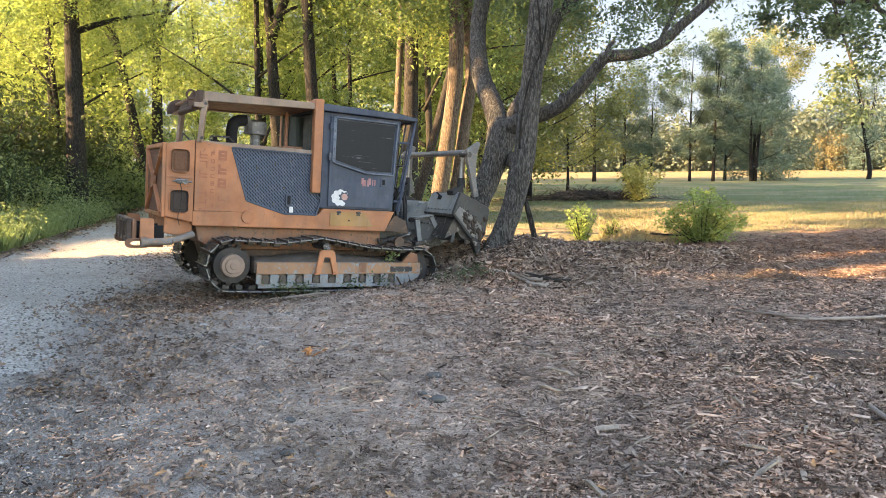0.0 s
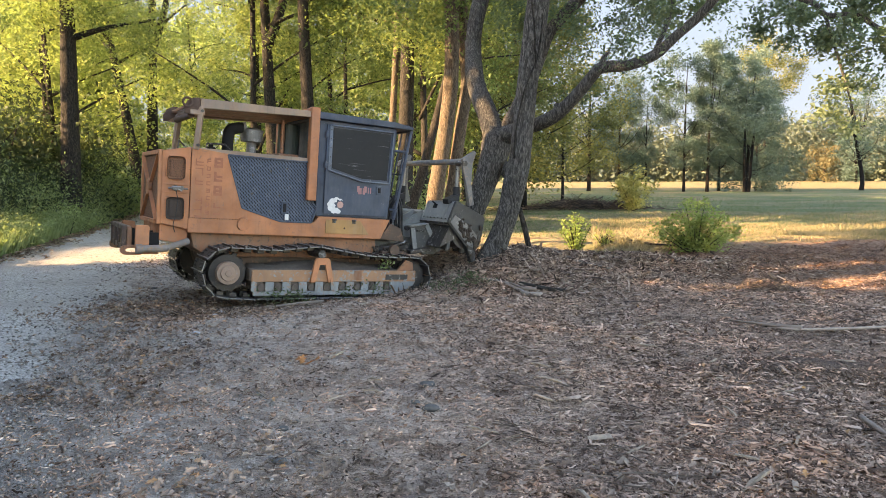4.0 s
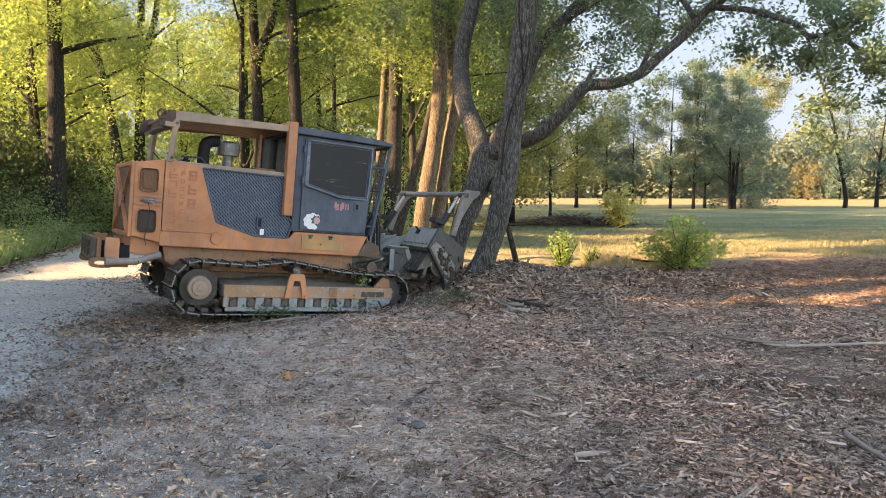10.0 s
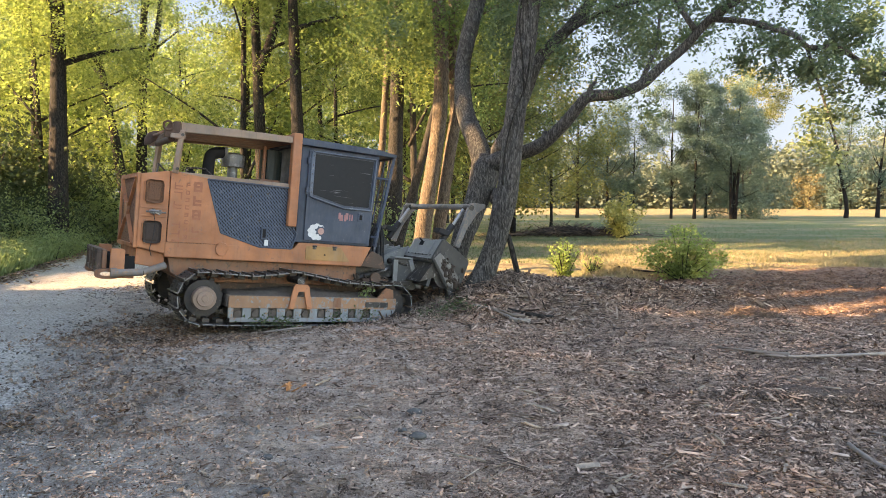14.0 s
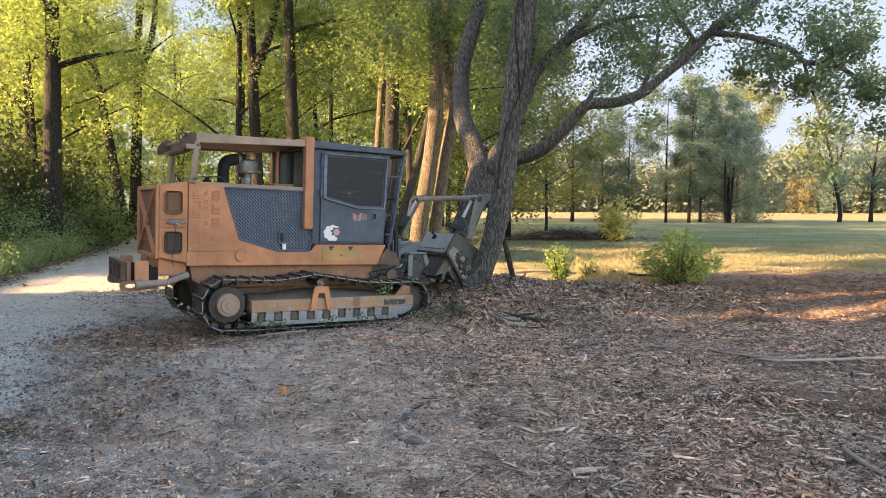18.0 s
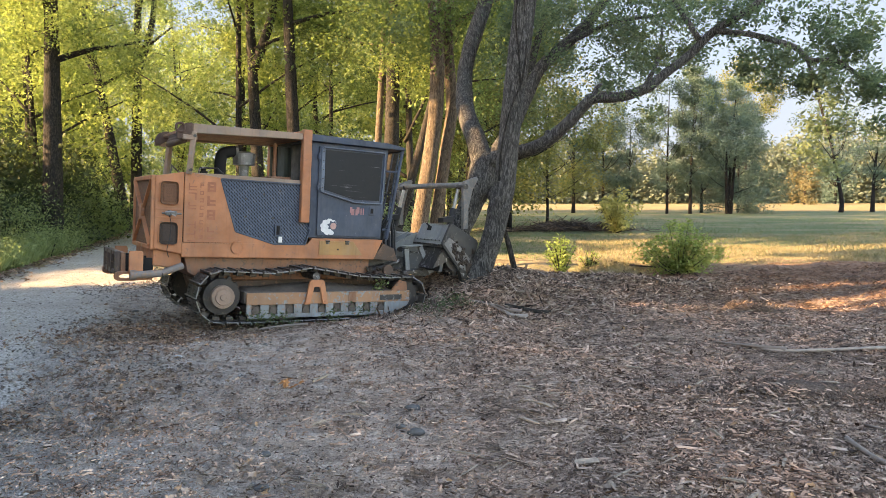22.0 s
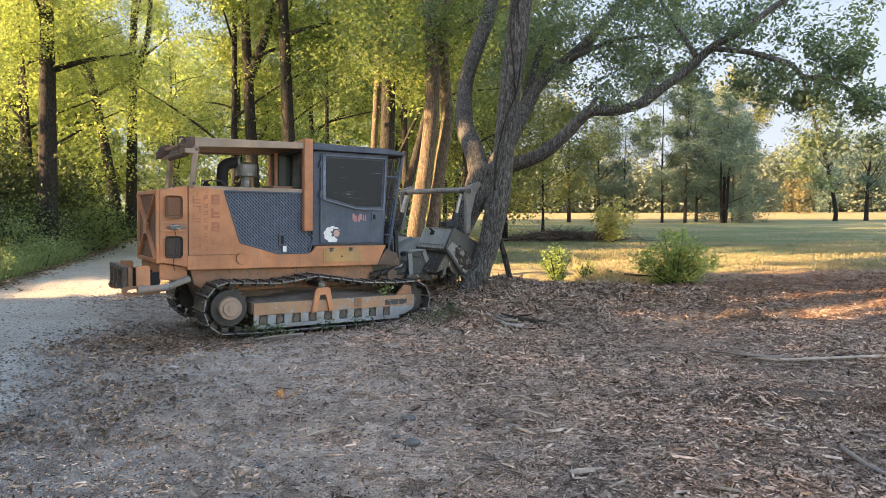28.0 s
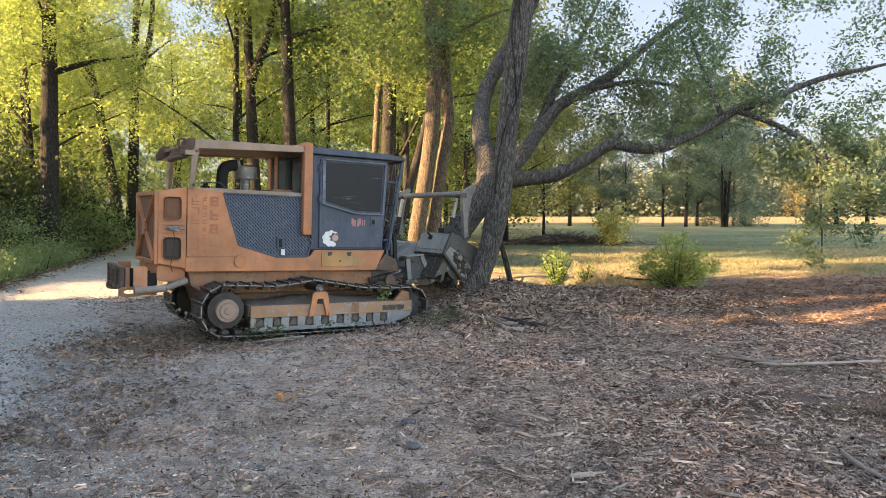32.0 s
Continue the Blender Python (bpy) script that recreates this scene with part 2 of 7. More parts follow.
DEAD_WOOD = plain("weathered_wood", (0.19, 0.152, 0.124), 0.9, vary=0.35, scale=10, bump=0.8)
LEAF_WOOD = leaves("woodland_leaves", (0.0, (0.046, 0.078, 0.034)), (0.25, (0.12, 0.170, 0.072)), (0.5, (0.255, 0.315, 0.130)), (0.78, (0.39, 0.42, 0.175)), (1.0, (0.53, 0.48, 0.20)), glow=0.6)
LEAF_OAK = leaves("oak_leaves", (0.0, (0.042, 0.072, 0.056)), (0.35, (0.080, 0.122, 0.090)), (0.6, (0.150, 0.200, 0.130)), (0.85, (0.225, 0.26, 0.14)), (1.0, (0.32, 0.29, 0.15)), glow=0.6)
LEAF_MID = leaves("mixed_green_leaves", (0.0, (0.045, 0.078, 0.036)), (0.4, (0.098, 0.145, 0.060)), (0.75, (0.21, 0.25, 0.092)), (1.0, (0.38, 0.35, 0.14)), glow=0.55)
# bluish, low-contrast leaf colours for far trees and woods paint in aerial haze
LEAF_FAR_HAZED = leaves("haze_toned_tree_leaves", (0.0, (0.045, 0.078, 0.074)), (0.35, (0.088, 0.132, 0.115)), (0.6, (0.145, 0.20, 0.165)), (0.85, (0.21, 0.25, 0.165)), (1.0, (0.28, 0.275, 0.15)), glow=0.45)
LEAF_HAZE = leaves("haze_toned_wood_leaves", (0.0, (0.085, 0.108, 0.088)), (0.5, (0.110, 0.132, 0.098)), (0.85, (0.145, 0.148, 0.092)), (1.0, (0.20, 0.165, 0.09)), glow=0.3)
LEAF_TAN = leaves("tan_autumn_leaves", (0.0, (0.075, 0.080, 0.045)), (0.5, (0.15, 0.125, 0.065)), (1.0, (0.24, 0.17, 0.085)), glow=0.35)
# darker leaf colour paints in deep shade on bushes; track weeds use it too
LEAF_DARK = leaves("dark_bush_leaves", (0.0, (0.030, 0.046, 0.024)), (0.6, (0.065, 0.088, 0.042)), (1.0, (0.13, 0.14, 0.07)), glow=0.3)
LEAF_OLIVE = leaves("olive_gold_leaves", (0.0, (0.050, 0.066, 0.032)), (0.4, (0.13, 0.145, 0.058)), (0.75, (0.28, 0.26, 0.095)), (1.0, (0.44, 0.36, 0.14)), glow=0.5)
LEAF_BUSH = leaves("bush_leaves", (0.0, (0.12, 0.165, 0.078)), (0.5, (0.225, 0.285, 0.130)), (1.0, (0.36, 0.38, 0.19)), glow=0.45)
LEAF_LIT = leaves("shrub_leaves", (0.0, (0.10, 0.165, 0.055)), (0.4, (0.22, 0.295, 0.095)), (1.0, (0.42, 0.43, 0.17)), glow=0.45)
LEAF_PALE = leaves("pale_yellow_leaves", (0.0, (0.26, 0.25, 0.09)), (0.5, (0.48, 0.43, 0.17)), (1.0, (0.62, 0.54, 0.27)), glow=0.4)


def part(name, bm, mat, parent, label="", smooth=False):
    """One mesh object from a bmesh, under a thing or a part (parent None: a thing of its own)."""
    me = bpy.data.meshes.new(name)
    bmesh.ops.recalc_face_normals(bm, faces=bm.faces)
    bm.to_mesh(me)
    bm.free()
    return joined(name, me, mat, parent, label, smooth)


def joined(name, me, mat, parent, label="", smooth=False):
    if mat and not me.materials:
        me.materials.append(mat)
    if smooth:
        me.polygons.foreach_set("use_smooth", [True] * len(me.polygons))
    ob = new(name, me)
    if parent:
        ob.parent = parent
    return tagged(ob, label)


def empty(name, m, label, category, group=""):
    ob = new(name)
    ob.matrix_world = m
    ob.empty_display_size = 0.2
    return tagged(ob, label, category, group)


def box(bm, x0, x1, y0, y1, z0, z1, bevel=0.0, m=None):
    made = bmesh.ops.create_cube(bm, size=1, matrix=Matrix.LocRotScale(((x0 + x1) / 2, (y0 + y1) / 2, (z0 + z1) / 2), None, (abs(x1 - x0), abs(y1 - y0), abs(z1 - z0))))
    vs = made["verts"]
    if bevel:
        es = list({e for v in vs for e in v.link_edges})
        vs = [v for v in bmesh.ops.bevel(bm, geom=es, offset=bevel, segments=2, affect="EDGES", profile=0.5)["verts"]] + [v for v in vs if v.is_valid]
    if m:
        bmesh.ops.transform(bm, matrix=m, verts=list(set(vs)))
    return vs


def prism(bm, pts, y0, y1, bevel=0.0):
    """A plate: the outline pts (x, z) stretched from y0 to y1."""
    a = [bm.verts.new((x, y0, z)) for x, z in pts]
    b = [bm.verts.new((x, y1, z)) for x, z in pts]
    fs = [bm.faces.new(a), bm.faces.new(b[::-1])]
    fs += [bm.faces.new((a[i], b[i], b[(i + 1) % len(a)], a[(i + 1) % len(a)])) for i in range(len(a))]
    if bevel:
        bmesh.ops.bevel(bm, geom=list({e for f in fs for e in f.edges}), offset=bevel, segments=2, affect="EDGES", profile=0.5)


def rod(bm, p, q, r0, r1=None, n=12):
    """A cylinder or cone from p to q."""
    p, q = Vector(p), Vector(q)
    r1 = r0 if r1 is None else r1
    m = Matrix.Translation((p + q) / 2) @ (q - p).to_track_quat("Z", "Y").to_matrix().to_4x4()
    bmesh.ops.create_cone(bm, cap_ends=True, segments=n, radius1=r0, radius2=r1, depth=(q - p).length, matrix=m)


def bar(bm, p, q, w, d, bevel=0.0):
    """A squared bar from p to q, w thick and d deep."""
    p, q = Vector(p), Vector(q)
    m = Matrix.Translation((p + q) / 2) @ (q - p).to_track_quat("Z", "Y").to_matrix().to_4x4()
    l = (q - p).length
    box(bm, -w / 2, w / 2, -d / 2, d / 2, -l / 2, l / 2, bevel, m)


def holed_plate(bm, at, size, hole_at, hole, y0, y1, n=20):
    """A rounded plate from y0 to y1 with an oval hole through it; half sizes in (x, z)."""
    rings = []
    for y in (y0, y1):
        for (cx, cz), (a, b), k in ((at, size, 3.2), (hole_at, hole, 2.2)):
            row = []
            for i in range(n):
                t = 2 * math.pi * i / n
                c, q = math.cos(t), math.sin(t)
                row.append(bm.verts.new((cx + a * math.copysign(abs(c) ** (2 / k), c), y, cz + b * math.copysign(abs(q) ** (2 / k), q))))
            rings.append(row)
    for a, b in ((0, 1), (2, 3), (0, 2), (1, 3)):
        for i in range(n):
            j = (i + 1) % n
            bm.faces.new((rings[a][i], rings[a][j], rings[b][j], rings[b][i]))


def smooth_line(pts, steps=5):
    """Catmull-Rom through pts (any number of columns)."""
    p = np.array(pts, float)
    p = np.vstack([2 * p[0] - p[1], p, 2 * p[-1] - p[-2]])
    out = []
    for i in range(1, len(p) - 2):
        for t in np.linspace(0, 1, steps, endpoint=False):
            a, b, c, d = p[i - 1 : i + 3]
            out.append(0.5 * (2 * b + (c - a) * t + (2 * a - 5 * b + 4 * c - d) * t**2 + (3 * b - a - 3 * c + d) * t**3))
    return np.array(out + [p[-2]])


def tubes(lines, n=10, lumps=0.10, steps=5):
    """Limbs as one mesh: each line is a list of (x, y, z, radius)."""
    verts, faces = [], []
    for pts in lines:
        s = smooth_line(pts, steps)
        base = len(verts)
        for i, row in enumerate(s):
            c = Vector(row[:3])
            d = Vector(s[min(i + 1, len(s) - 1), :3]) - Vector(s[max(i - 1, 0), :3])
            d.normalize()
            u = d.cross(Vector((0.31, 0.93, 0.2))).normalized()
            w = d.cross(u)
            for k in range(n):
                a = 2 * math.pi * k / n
                o = u * math.cos(a) + w * math.sin(a)
                r = max(row[3], 0.003) * (1 + lumps * noise.noise(c * 1.7 + o * 1.3))
                verts.append(c + o * r)
        for i in range(len(s) - 1):
            for k in range(n):
                k2 = (k + 1) % n
                faces.append((base + i * n + k, base + i * n + k2, base + (i + 1) * n + k2, base + (i + 1) * n + k))
        faces.append(tuple(base + k for k in range(n))[::-1])
        faces.append(tuple(base + (len(s) - 1) * n + k for k in range(n)))
    me = bpy.data.meshes.new("limbs")
    me.from_pydata(verts, [], faces)
    return me


def quick_mesh(name, verts, faces):
    """A mesh from arrays, all faces with the same number of corners."""
    me = bpy.data.meshes.new(name)
    k = faces.shape[1]
    me.vertices.add(len(verts))
    me.vertices.foreach_set("co", np.ascontiguousarray(verts, np.float32).ravel())
    me.loops.add(faces.size)
    me.loops.foreach_set("vertex_index", np.ascontiguousarray(faces, np.int32).ravel())
    me.polygons.add(len(faces))
    me.polygons.foreach_set("loop_start", np.arange(0, faces.size, k, dtype=np.int32))
    me.update(calc_edges=True)
    me.validate()
    return me


def turned(n, up=0.0, gen=None):
    """n random frames (a, b, c): c leans towards +z as up grows."""
    g = gen or rng
    c = g.normal(size=(n, 3))
    c /= np.linalg.norm(c, axis=1)[:, None]
    c[:, 2] = np.abs(c[:, 2]) + up
    c /= np.linalg.norm(c, axis=1)[:, None]
    a = np.cross(c, g.normal(size=(n, 3)))
    a /= np.linalg.norm(a, axis=1)[:, None] + 1e-9
    return a, np.cross(c, a), c


def leaf_mesh(name, at, size, up=0.4, lobed=False, gen=None):
    """Leaves at the places given: folded blades, or lobed ones of six points."""
    g = gen or rng
    n = len(at)
    a, b, c = turned(n, up, g)
    s = (size * g.uniform(0.6, 1.35, n))[:, None]
    if lobed:
        shape = [(-0.55, 0, 0), (-0.2, 0.22, 0.05), (-0.05, 0.12, 0.03), (0.2, 0.38, 0.10), (0.25, 0.15, 0.03), (0.6, 0, -0.08), (0.25, -0.15, 0.03), (0.2, -0.38, 0.10), (-0.05, -0.12, 0.03), (-0.2, -0.22, 0.05)]
        tri = [(0, 2, 1), (0, 5, 2), (2, 4, 3), (2, 5, 4), (0, 9, 8), (0, 8, 5), (8, 7, 6), (8, 6, 5)]
    else:
        shape = [(-0.5, 0, 0), (0.05, 0.27, 0.10), (0.55, 0, -0.05), (0.05, -0.27, 0.10)]
        tri = [(0, 2, 1), (0, 3, 2)]
    v = np.stack([at + s * (x * a + y * b + z * c) for x, y, z in shape], 1)
    k = len(shape)
    f = (np.arange(n)[:, None, None] * k + np.array(tri)[None]).reshape(-1, 3)
    return quick_mesh(name, v.reshape(-1, 3), f)


def clumps(centres, radii, count, flat=0.6, gen=None):
    """Leaf places in loose clumps round the centres."""
    g = gen or rng
    k = g.integers(0, len(centres), count)
    r = np.broadcast_to(np.array(radii, float), (len(centres),))[k][:, None]
    d = g.normal(size=(count, 3)) * 0.5
    d[:, 2] *= flat
    return np.array(centres)[k] + d * r


# ---- ground ----
def ease(v, a, b):
    t = np.clip((v - a) / (b - a), 0, 1)
    return t * t * (3 - 2 * t)


ROAD_L = [(-7.5, -14), (-8.0, 0), (-8.6, 8), (-9.8, 15.2), (-13.3, 27), (-18.0, 41), (-26.0, 62), (-33, 78)]
ROAD_R = [(-1.6, -14), (-2.2, 0), (-3.6, 6), (-4.4, 9), (-6.0, 13.5), (-9.3, 24), (-13.6, 38), (-21.5, 60), (-29, 76)]


def edge_x(line, y):
    p = np.array(line)
    return np.interp(y, p[:, 1], p[:, 0])


def waves(x, y, seed=0):
    """Soft unevenness of the ground, within about one unit."""
    g = np.random.default_rng(seed)
    out = 0
    for k in (0.35, 0.8, 1.7, 3.6, 7.0):
        for _ in range(3):
            a, p = g.uniform(0, 2 * math.pi, 2)
            out = out + np.sin(k * (x * math.cos(a) + y * math.sin(a)) + p) / (k * 1.8 + 0.6)
    return out / 2.2


def ground_z(x, y):
    x, y = np.asarray(x, float), np.asarray(y, float)
    near = 1 - ease(np.hypot(x, y - 8), 18, 40)
    road = ease(x, edge_x(ROAD_L, y) - 0.8, edge_x(ROAD_L, y) + 0.4) * (1 - ease(x, edge_x(ROAD_R, y) - 0.6, edge_x(ROAD_R, y) + 0.6))
    z = (0.05 * waves(x, y) + (0.035 + 0.025 * ease(x, -1.0, 1.5)) * waves(4 * x, 4 * y, 3)) * near * (1 - 0.75 * road)
    z = z + 0.45 * np.exp(-(((x - 1.0) / 1.15) ** 2) - ((y - 12.1) / 1.15) ** 2)
    z = z + 0.20 * np.exp(-(((x - 3.3) / 2.0) ** 2) - ((y - 13.0) / 0.9) ** 2)
    z = z + 0.16 * np.exp(-(((y - 16.8 - 0.15 * np.sin(x)) / 1.1) ** 2)) * ease(x, 3.5, 6.5)
    u, v = 0.839 * (x + 2.751) + 0.545 * (y - 11.347), -0.545 * (x + 2.751) + 0.839 * (y - 11.347)
    z = z - 0.19 * np.exp(-((u - 0.4) / 2.9) ** 4 - (v / 1.95) ** 4)
    # chips pushed up before the cutter head
    z = z + 0.46 * np.exp(-(((x + 0.22) / 0.66) ** 2) - ((y - 13.1) / 0.7) ** 2)
    # churned hummocks in the cleared strip
    z = z + 0.085 * np.clip(waves(2.6 * x, 3.4 * y, 21), -0.6, 1) * ease(x, 1.2, 3.0) * ease(y, 9.0, 11.5) * (1 - ease(y, 17, 19.5))
    z = z + 0.10 * np.exp(-(((x - 3.6) / 1.1) ** 2) - ((y - 6.2) / 0.45) ** 2)
    z = z + 0.05 * np.exp(-(((x - 0.6) / 1.6) ** 2) - ((y - 8.8) / 0.6) ** 2)
    z = z + 0.22 * (1 - ease(x, edge_x(ROAD_L, y) - 2.2, edge_x(ROAD_L, y) - 0.2)) * ease(y, -20, 2)
    return z


def stepped(lo, hi, step, far_lo, far_hi):
    mid = list(np.arange(lo, hi + step / 2, step))
    a, d = [], step
    while mid[0] - sum(a) > far_lo:
        d *= 1.22
        a.append(d)
    b, d = [], step
    while mid[-1] + sum(b) < far_hi:
        d *= 1.22
        b.append(d)
    return np.array(list((mid[0] - np.cumsum(a))[::-1]) + mid + list(mid[-1] + np.cumsum(b)))


def ground_material():
    n = Nodes("forest_floor_and_field")
    x, y = n.axis(0), n.axis(1)
    wob = n.math("MULTIPLY", n.math("SUBTRACT", n.noise(0.45, 5, 0.7), 0.5), 6.0)
    # chips and soil
    fine = n.noise(70, 8, 0.82)
    streak = n.noise(11, 6, 0.75, n.mapped((1, 2.4, 1)), 0.7)
    chips = n.ramp(n.math("ADD", n.math("MULTIPLY", fine, 0.5), n.math("MULTIPLY", streak, 0.5)), (0.415, (0.015, 0.009, 0.006)), (0.465, (0.11, 0.066, 0.044)), (0.510, (0.42, 0.282, 0.205)), (0.585, (0.72, 0.54, 0.41)))
    soil = n.ramp(n.math("ADD", n.math("MULTIPLY", fine, 0.6), n.math("MULTIPLY", n.noise(24, 7, 0.75), 0.4)), (0.385, (0.038, 0.026, 0.019)), (0.445, (0.390, 0.306, 0.248)), (0.55, (0.74, 0.62, 0.515)))
    soil = n.mix(n.ramp(n.noise(1.6, 6, 0.75, n.mapped((1, 2.2, 1))), (0.44, 0.0), (0.56, 0.75)), soil, n.mix(1.0, soil, (0.74, 0.64, 0.56), "MULTIPLY"))
    # packed grey soil beside the track, chips towards the right
    lean = n.math("ADD", n.math("MULTIPLY", n.math("ADD", x, n.math("MULTIPLY", wob, 0.5)), -0.28), 0.35)
    bare = n.math("ADD", n.ramp(n.noise(0.9, 5, 0.65), (0.50, 0.0), (0.66, 0.45)), n.math("MINIMUM", n.math("MAXIMUM", lean, 0.0), 0.9))
    low = n.mix(n.math("MINIMUM", bare, 1.0), chips, soil)
    # darker soil shows through where the chips thin out
    thin = n.math("MULTIPLY", n.math("MINIMUM", n.math("MAXIMUM", n.math("MULTIPLY", n.math("SUBTRACT", n.math("ADD", x, n.math("MULTIPLY", wob, 0.4)), 1.8), 0.5), 0.0), 0.6), n.ramp(n.noise(1.3, 5, 0.65), (0.38, 0.25), (0.58, 1.0)))
    low = n.mix(thin, low, n.ramp(fine, (0.36, (0.035, 0.024, 0.018)), (0.62, (0.19, 0.132, 0.098))))
    # gravel strays from the track into the soil
    off_track = n.math("ADD", n.math("ADD", x, n.math("MULTIPLY", y, 0.27)), n.math("ADD", n.math("MULTIPLY", wob, 0.30), 2.0))
    stray = n.math("MINIMUM", n.math("MAXIMUM", n.math("SUBTRACT", 1.0, n.math("MULTIPLY", off_track, 0.42)), 0.0), 0.85)
    low = n.mix(stray, low, n.ramp(fine, (0.36, (0.120, 0.104, 0.088)), (0.48, (0.315, 0.283, 0.250)), (0.62, (0.54, 0.495, 0.445))))
    # reddish chips lie farther off, on the right
    red = n.mix(0.7, chips, (0.22, 0.100, 0.050), "MIX")
    far_red = n.math("MULTIPLY", n.math("SMOOTH_MIN", n.math("MAXIMUM", n.math("MULTIPLY", n.math("SUBTRACT", n.math("ADD", y, wob), 11.8), 0.45), 0.0), 1.0, 0.2), n.math("MINIMUM", n.math("MAXIMUM", n.math("MULTIPLY", n.math("SUBTRACT", x, 1.5), 0.5), 0.0), 1.0))
    low = n.mix(n.math("MULTIPLY", far_red, 0.75), low, red)
    # grass of the field, dry in patches
    tuft = n.noise(5, 6, 0.75)
    green = n.ramp(tuft, (0.3, (0.066, 0.092, 0.038)), (0.5, (0.118, 0.142, 0.062)), (0.7, (0.20, 0.198, 0.098)))
    dry = n.ramp(tuft, (0.3, (0.16, 0.12, 0.068)), (0.7, (0.37, 0.29, 0.175)))
    grass = n.mix(n.ramp(n.noise(0.12, 5, 0.65, n.mapped((1, 2.2, 1))), (0.46, 0.0), (0.66, 1.0)), green, dry)
    tan = n.math("MULTIPLY", n.math("MINIMUM", n.math("MAXIMUM", n.math("MULTIPLY", n.math("SUBTRACT", n.math("ADD", 27.0, wob), y), 0.12), 0.0), 0.85), n.math("MINIMUM", n.math("MAXIMUM", n.math("MULTIPLY", n.math("SUBTRACT", n.math("ADD", 5.5, wob), x), 0.3), 0.15), 1.0))
    grass = n.mix(tan, grass, dry)
    bare_spot = n.math("MULTIPLY", n.ramp(n.noise(0.8, 5, 0.7, n.mapped((1, 1.8, 1))), (0.50, 0.0), (0.60, 0.85)), n.math("MINIMUM", n.math("MAXIMUM", n.math("MULTIPLY", n.math("SUBTRACT", 30.0, y), 0.10), 0.0), 1.0))
    grass = n.mix(bare_spot, grass, n.ramp(fine, (0.35, (0.040, 0.028, 0.020)), (0.6, (0.16, 0.115, 0.078))))
    # gold mixed into the grass beyond the trees paints in a sunlit strip
    gold = n.math("MINIMUM", n.math("MAXIMUM", n.math("MULTIPLY", n.math("SUBTRACT", y, 88.0), 0.08), 0.0), 1.0)
    grass = n.mix(gold, grass, (0.205, 0.162, 0.075))
    # where the grass begins
    start = n.math("ADD", n.math("ADD", y, n.math("MULTIPLY", wob, 0.6)), n.math("MULTIPLY", n.math("MAXIMUM", n.math("SUBTRACT", x, 4.0), 0.0), -0.42))
    g = n.math("MINIMUM", n.math("MAXIMUM", n.math("MULTIPLY", n.math("SUBTRACT", start, 15.2), 0.7), 0.0), 1.0)
    c = n.mix(g, low, grass)
    # random darker and lighter spots, weaker on the grass
    mottle = n.ramp(n.noise(4.5, 6, 0.7), (0.40, (0.66, 0.64, 0.63)), (0.52, (1.0, 1.0, 1.0)), (0.66, (1.22, 1.18, 1.14)))
    c = n.mix(n.math("SUBTRACT", 1.0, n.math("MULTIPLY", g, 0.7)), c, n.mix(1.0, c, mottle, "MULTIPLY"))
    n.bump(n.math("ADD", n.math("MULTIPLY", fine, 0.8), streak), 0.8, 0.05)
    return n.done(c, 0.95, 0.0, 0.15)


gx, gy = stepped(-12, 12, 0.12, -2500, 2500), stepped(2.5, 21, 0.12, -900, 4000)
GX, GY = np.meshgrid(gx, gy)
GZ = ground_z(GX, GY) + rng.normal(0, 0.006, GX.shape) * (np.hypot(GX, GY) < 25)
idx = np.arange(GX.size).reshape(GX.shape)
quads = np.stack([idx[:-1, :-1], idx[:-1, 1:], idx[1:, 1:], idx[1:, :-1]], -1).reshape(-1, 4)
ground = joined("ground", quick_mesh("ground", np.stack([GX, GY, GZ], -1).reshape(-1, 3), quads), ground_material(), None, "litter-strewn forest floor running into a grassy field", True)
tagged(ground, kind="structure")


def road_material():
    n = Nodes("grey_gravel")
    stones = n.voronoi(34)
    fine = n.noise(60, 6, 0.75)
    c = n.ramp(n.math("ADD", n.math("MULTIPLY", fine, 0.6), n.math("MULTIPLY", stones, 0.5)), (0.30, (0.110, 0.097, 0.083)), (0.46, (0.270, 0.243, 0.212)), (0.66, (0.49, 0.452, 0.40)))
    c = n.mix(n.ramp(n.noise(0.7, 5, 0.65), (0.42, 0.0), (0.66, 0.6)), c, (0.285, 0.250, 0.210))
    c = n.mix(n.ramp(n.noise(3.0, 6, 0.75), (0.56, 0.0), (0.66, 0.55)), c, (0.13, 0.108, 0.090))
    n.bump(n.math("ADD", fine, n.math("MULTIPLY", stones, -0.8)), 0.7, 0.025)
    return n.done(c, 0.93, 0.0, 0.2)


GRAVEL = road_material()
rv, rows_y = [], stepped(1, 24, 0.25, -14, 56)
rows_y = rows_y[(rows_y > -14) & (rows_y < 58)]
cols = np.linspace(0, 1, 48)
for yy in rows_y:
    l, r = edge_x(ROAD_L, yy) + 0.18 * math.sin(yy * 2.1) + 0.1 * math.sin(5.3 * yy), edge_x(ROAD_R, yy) + 0.30 * math.sin(yy * 1.3) + 0.16 * math.sin(4.1 * yy + 1)
    for u in cols:
        xx = l + (r - l) * u
        # the crown of the road; its edges sink under the litter
        rv.append((xx, yy, float(ground_z(xx, yy)) + 0.022 - 0.055 * max(0, 2 * u - 1) ** 5 - 0.03 * max(0, 1 - 2 * u) ** 8))
ridx = np.arange(len(rv)).reshape(len(rows_y), len(cols))
rq = np.stack([ridx[:-1, :-1], ridx[:-1, 1:], ridx[1:, 1:], ridx[1:, :-1]], -1).reshape(-1, 4)
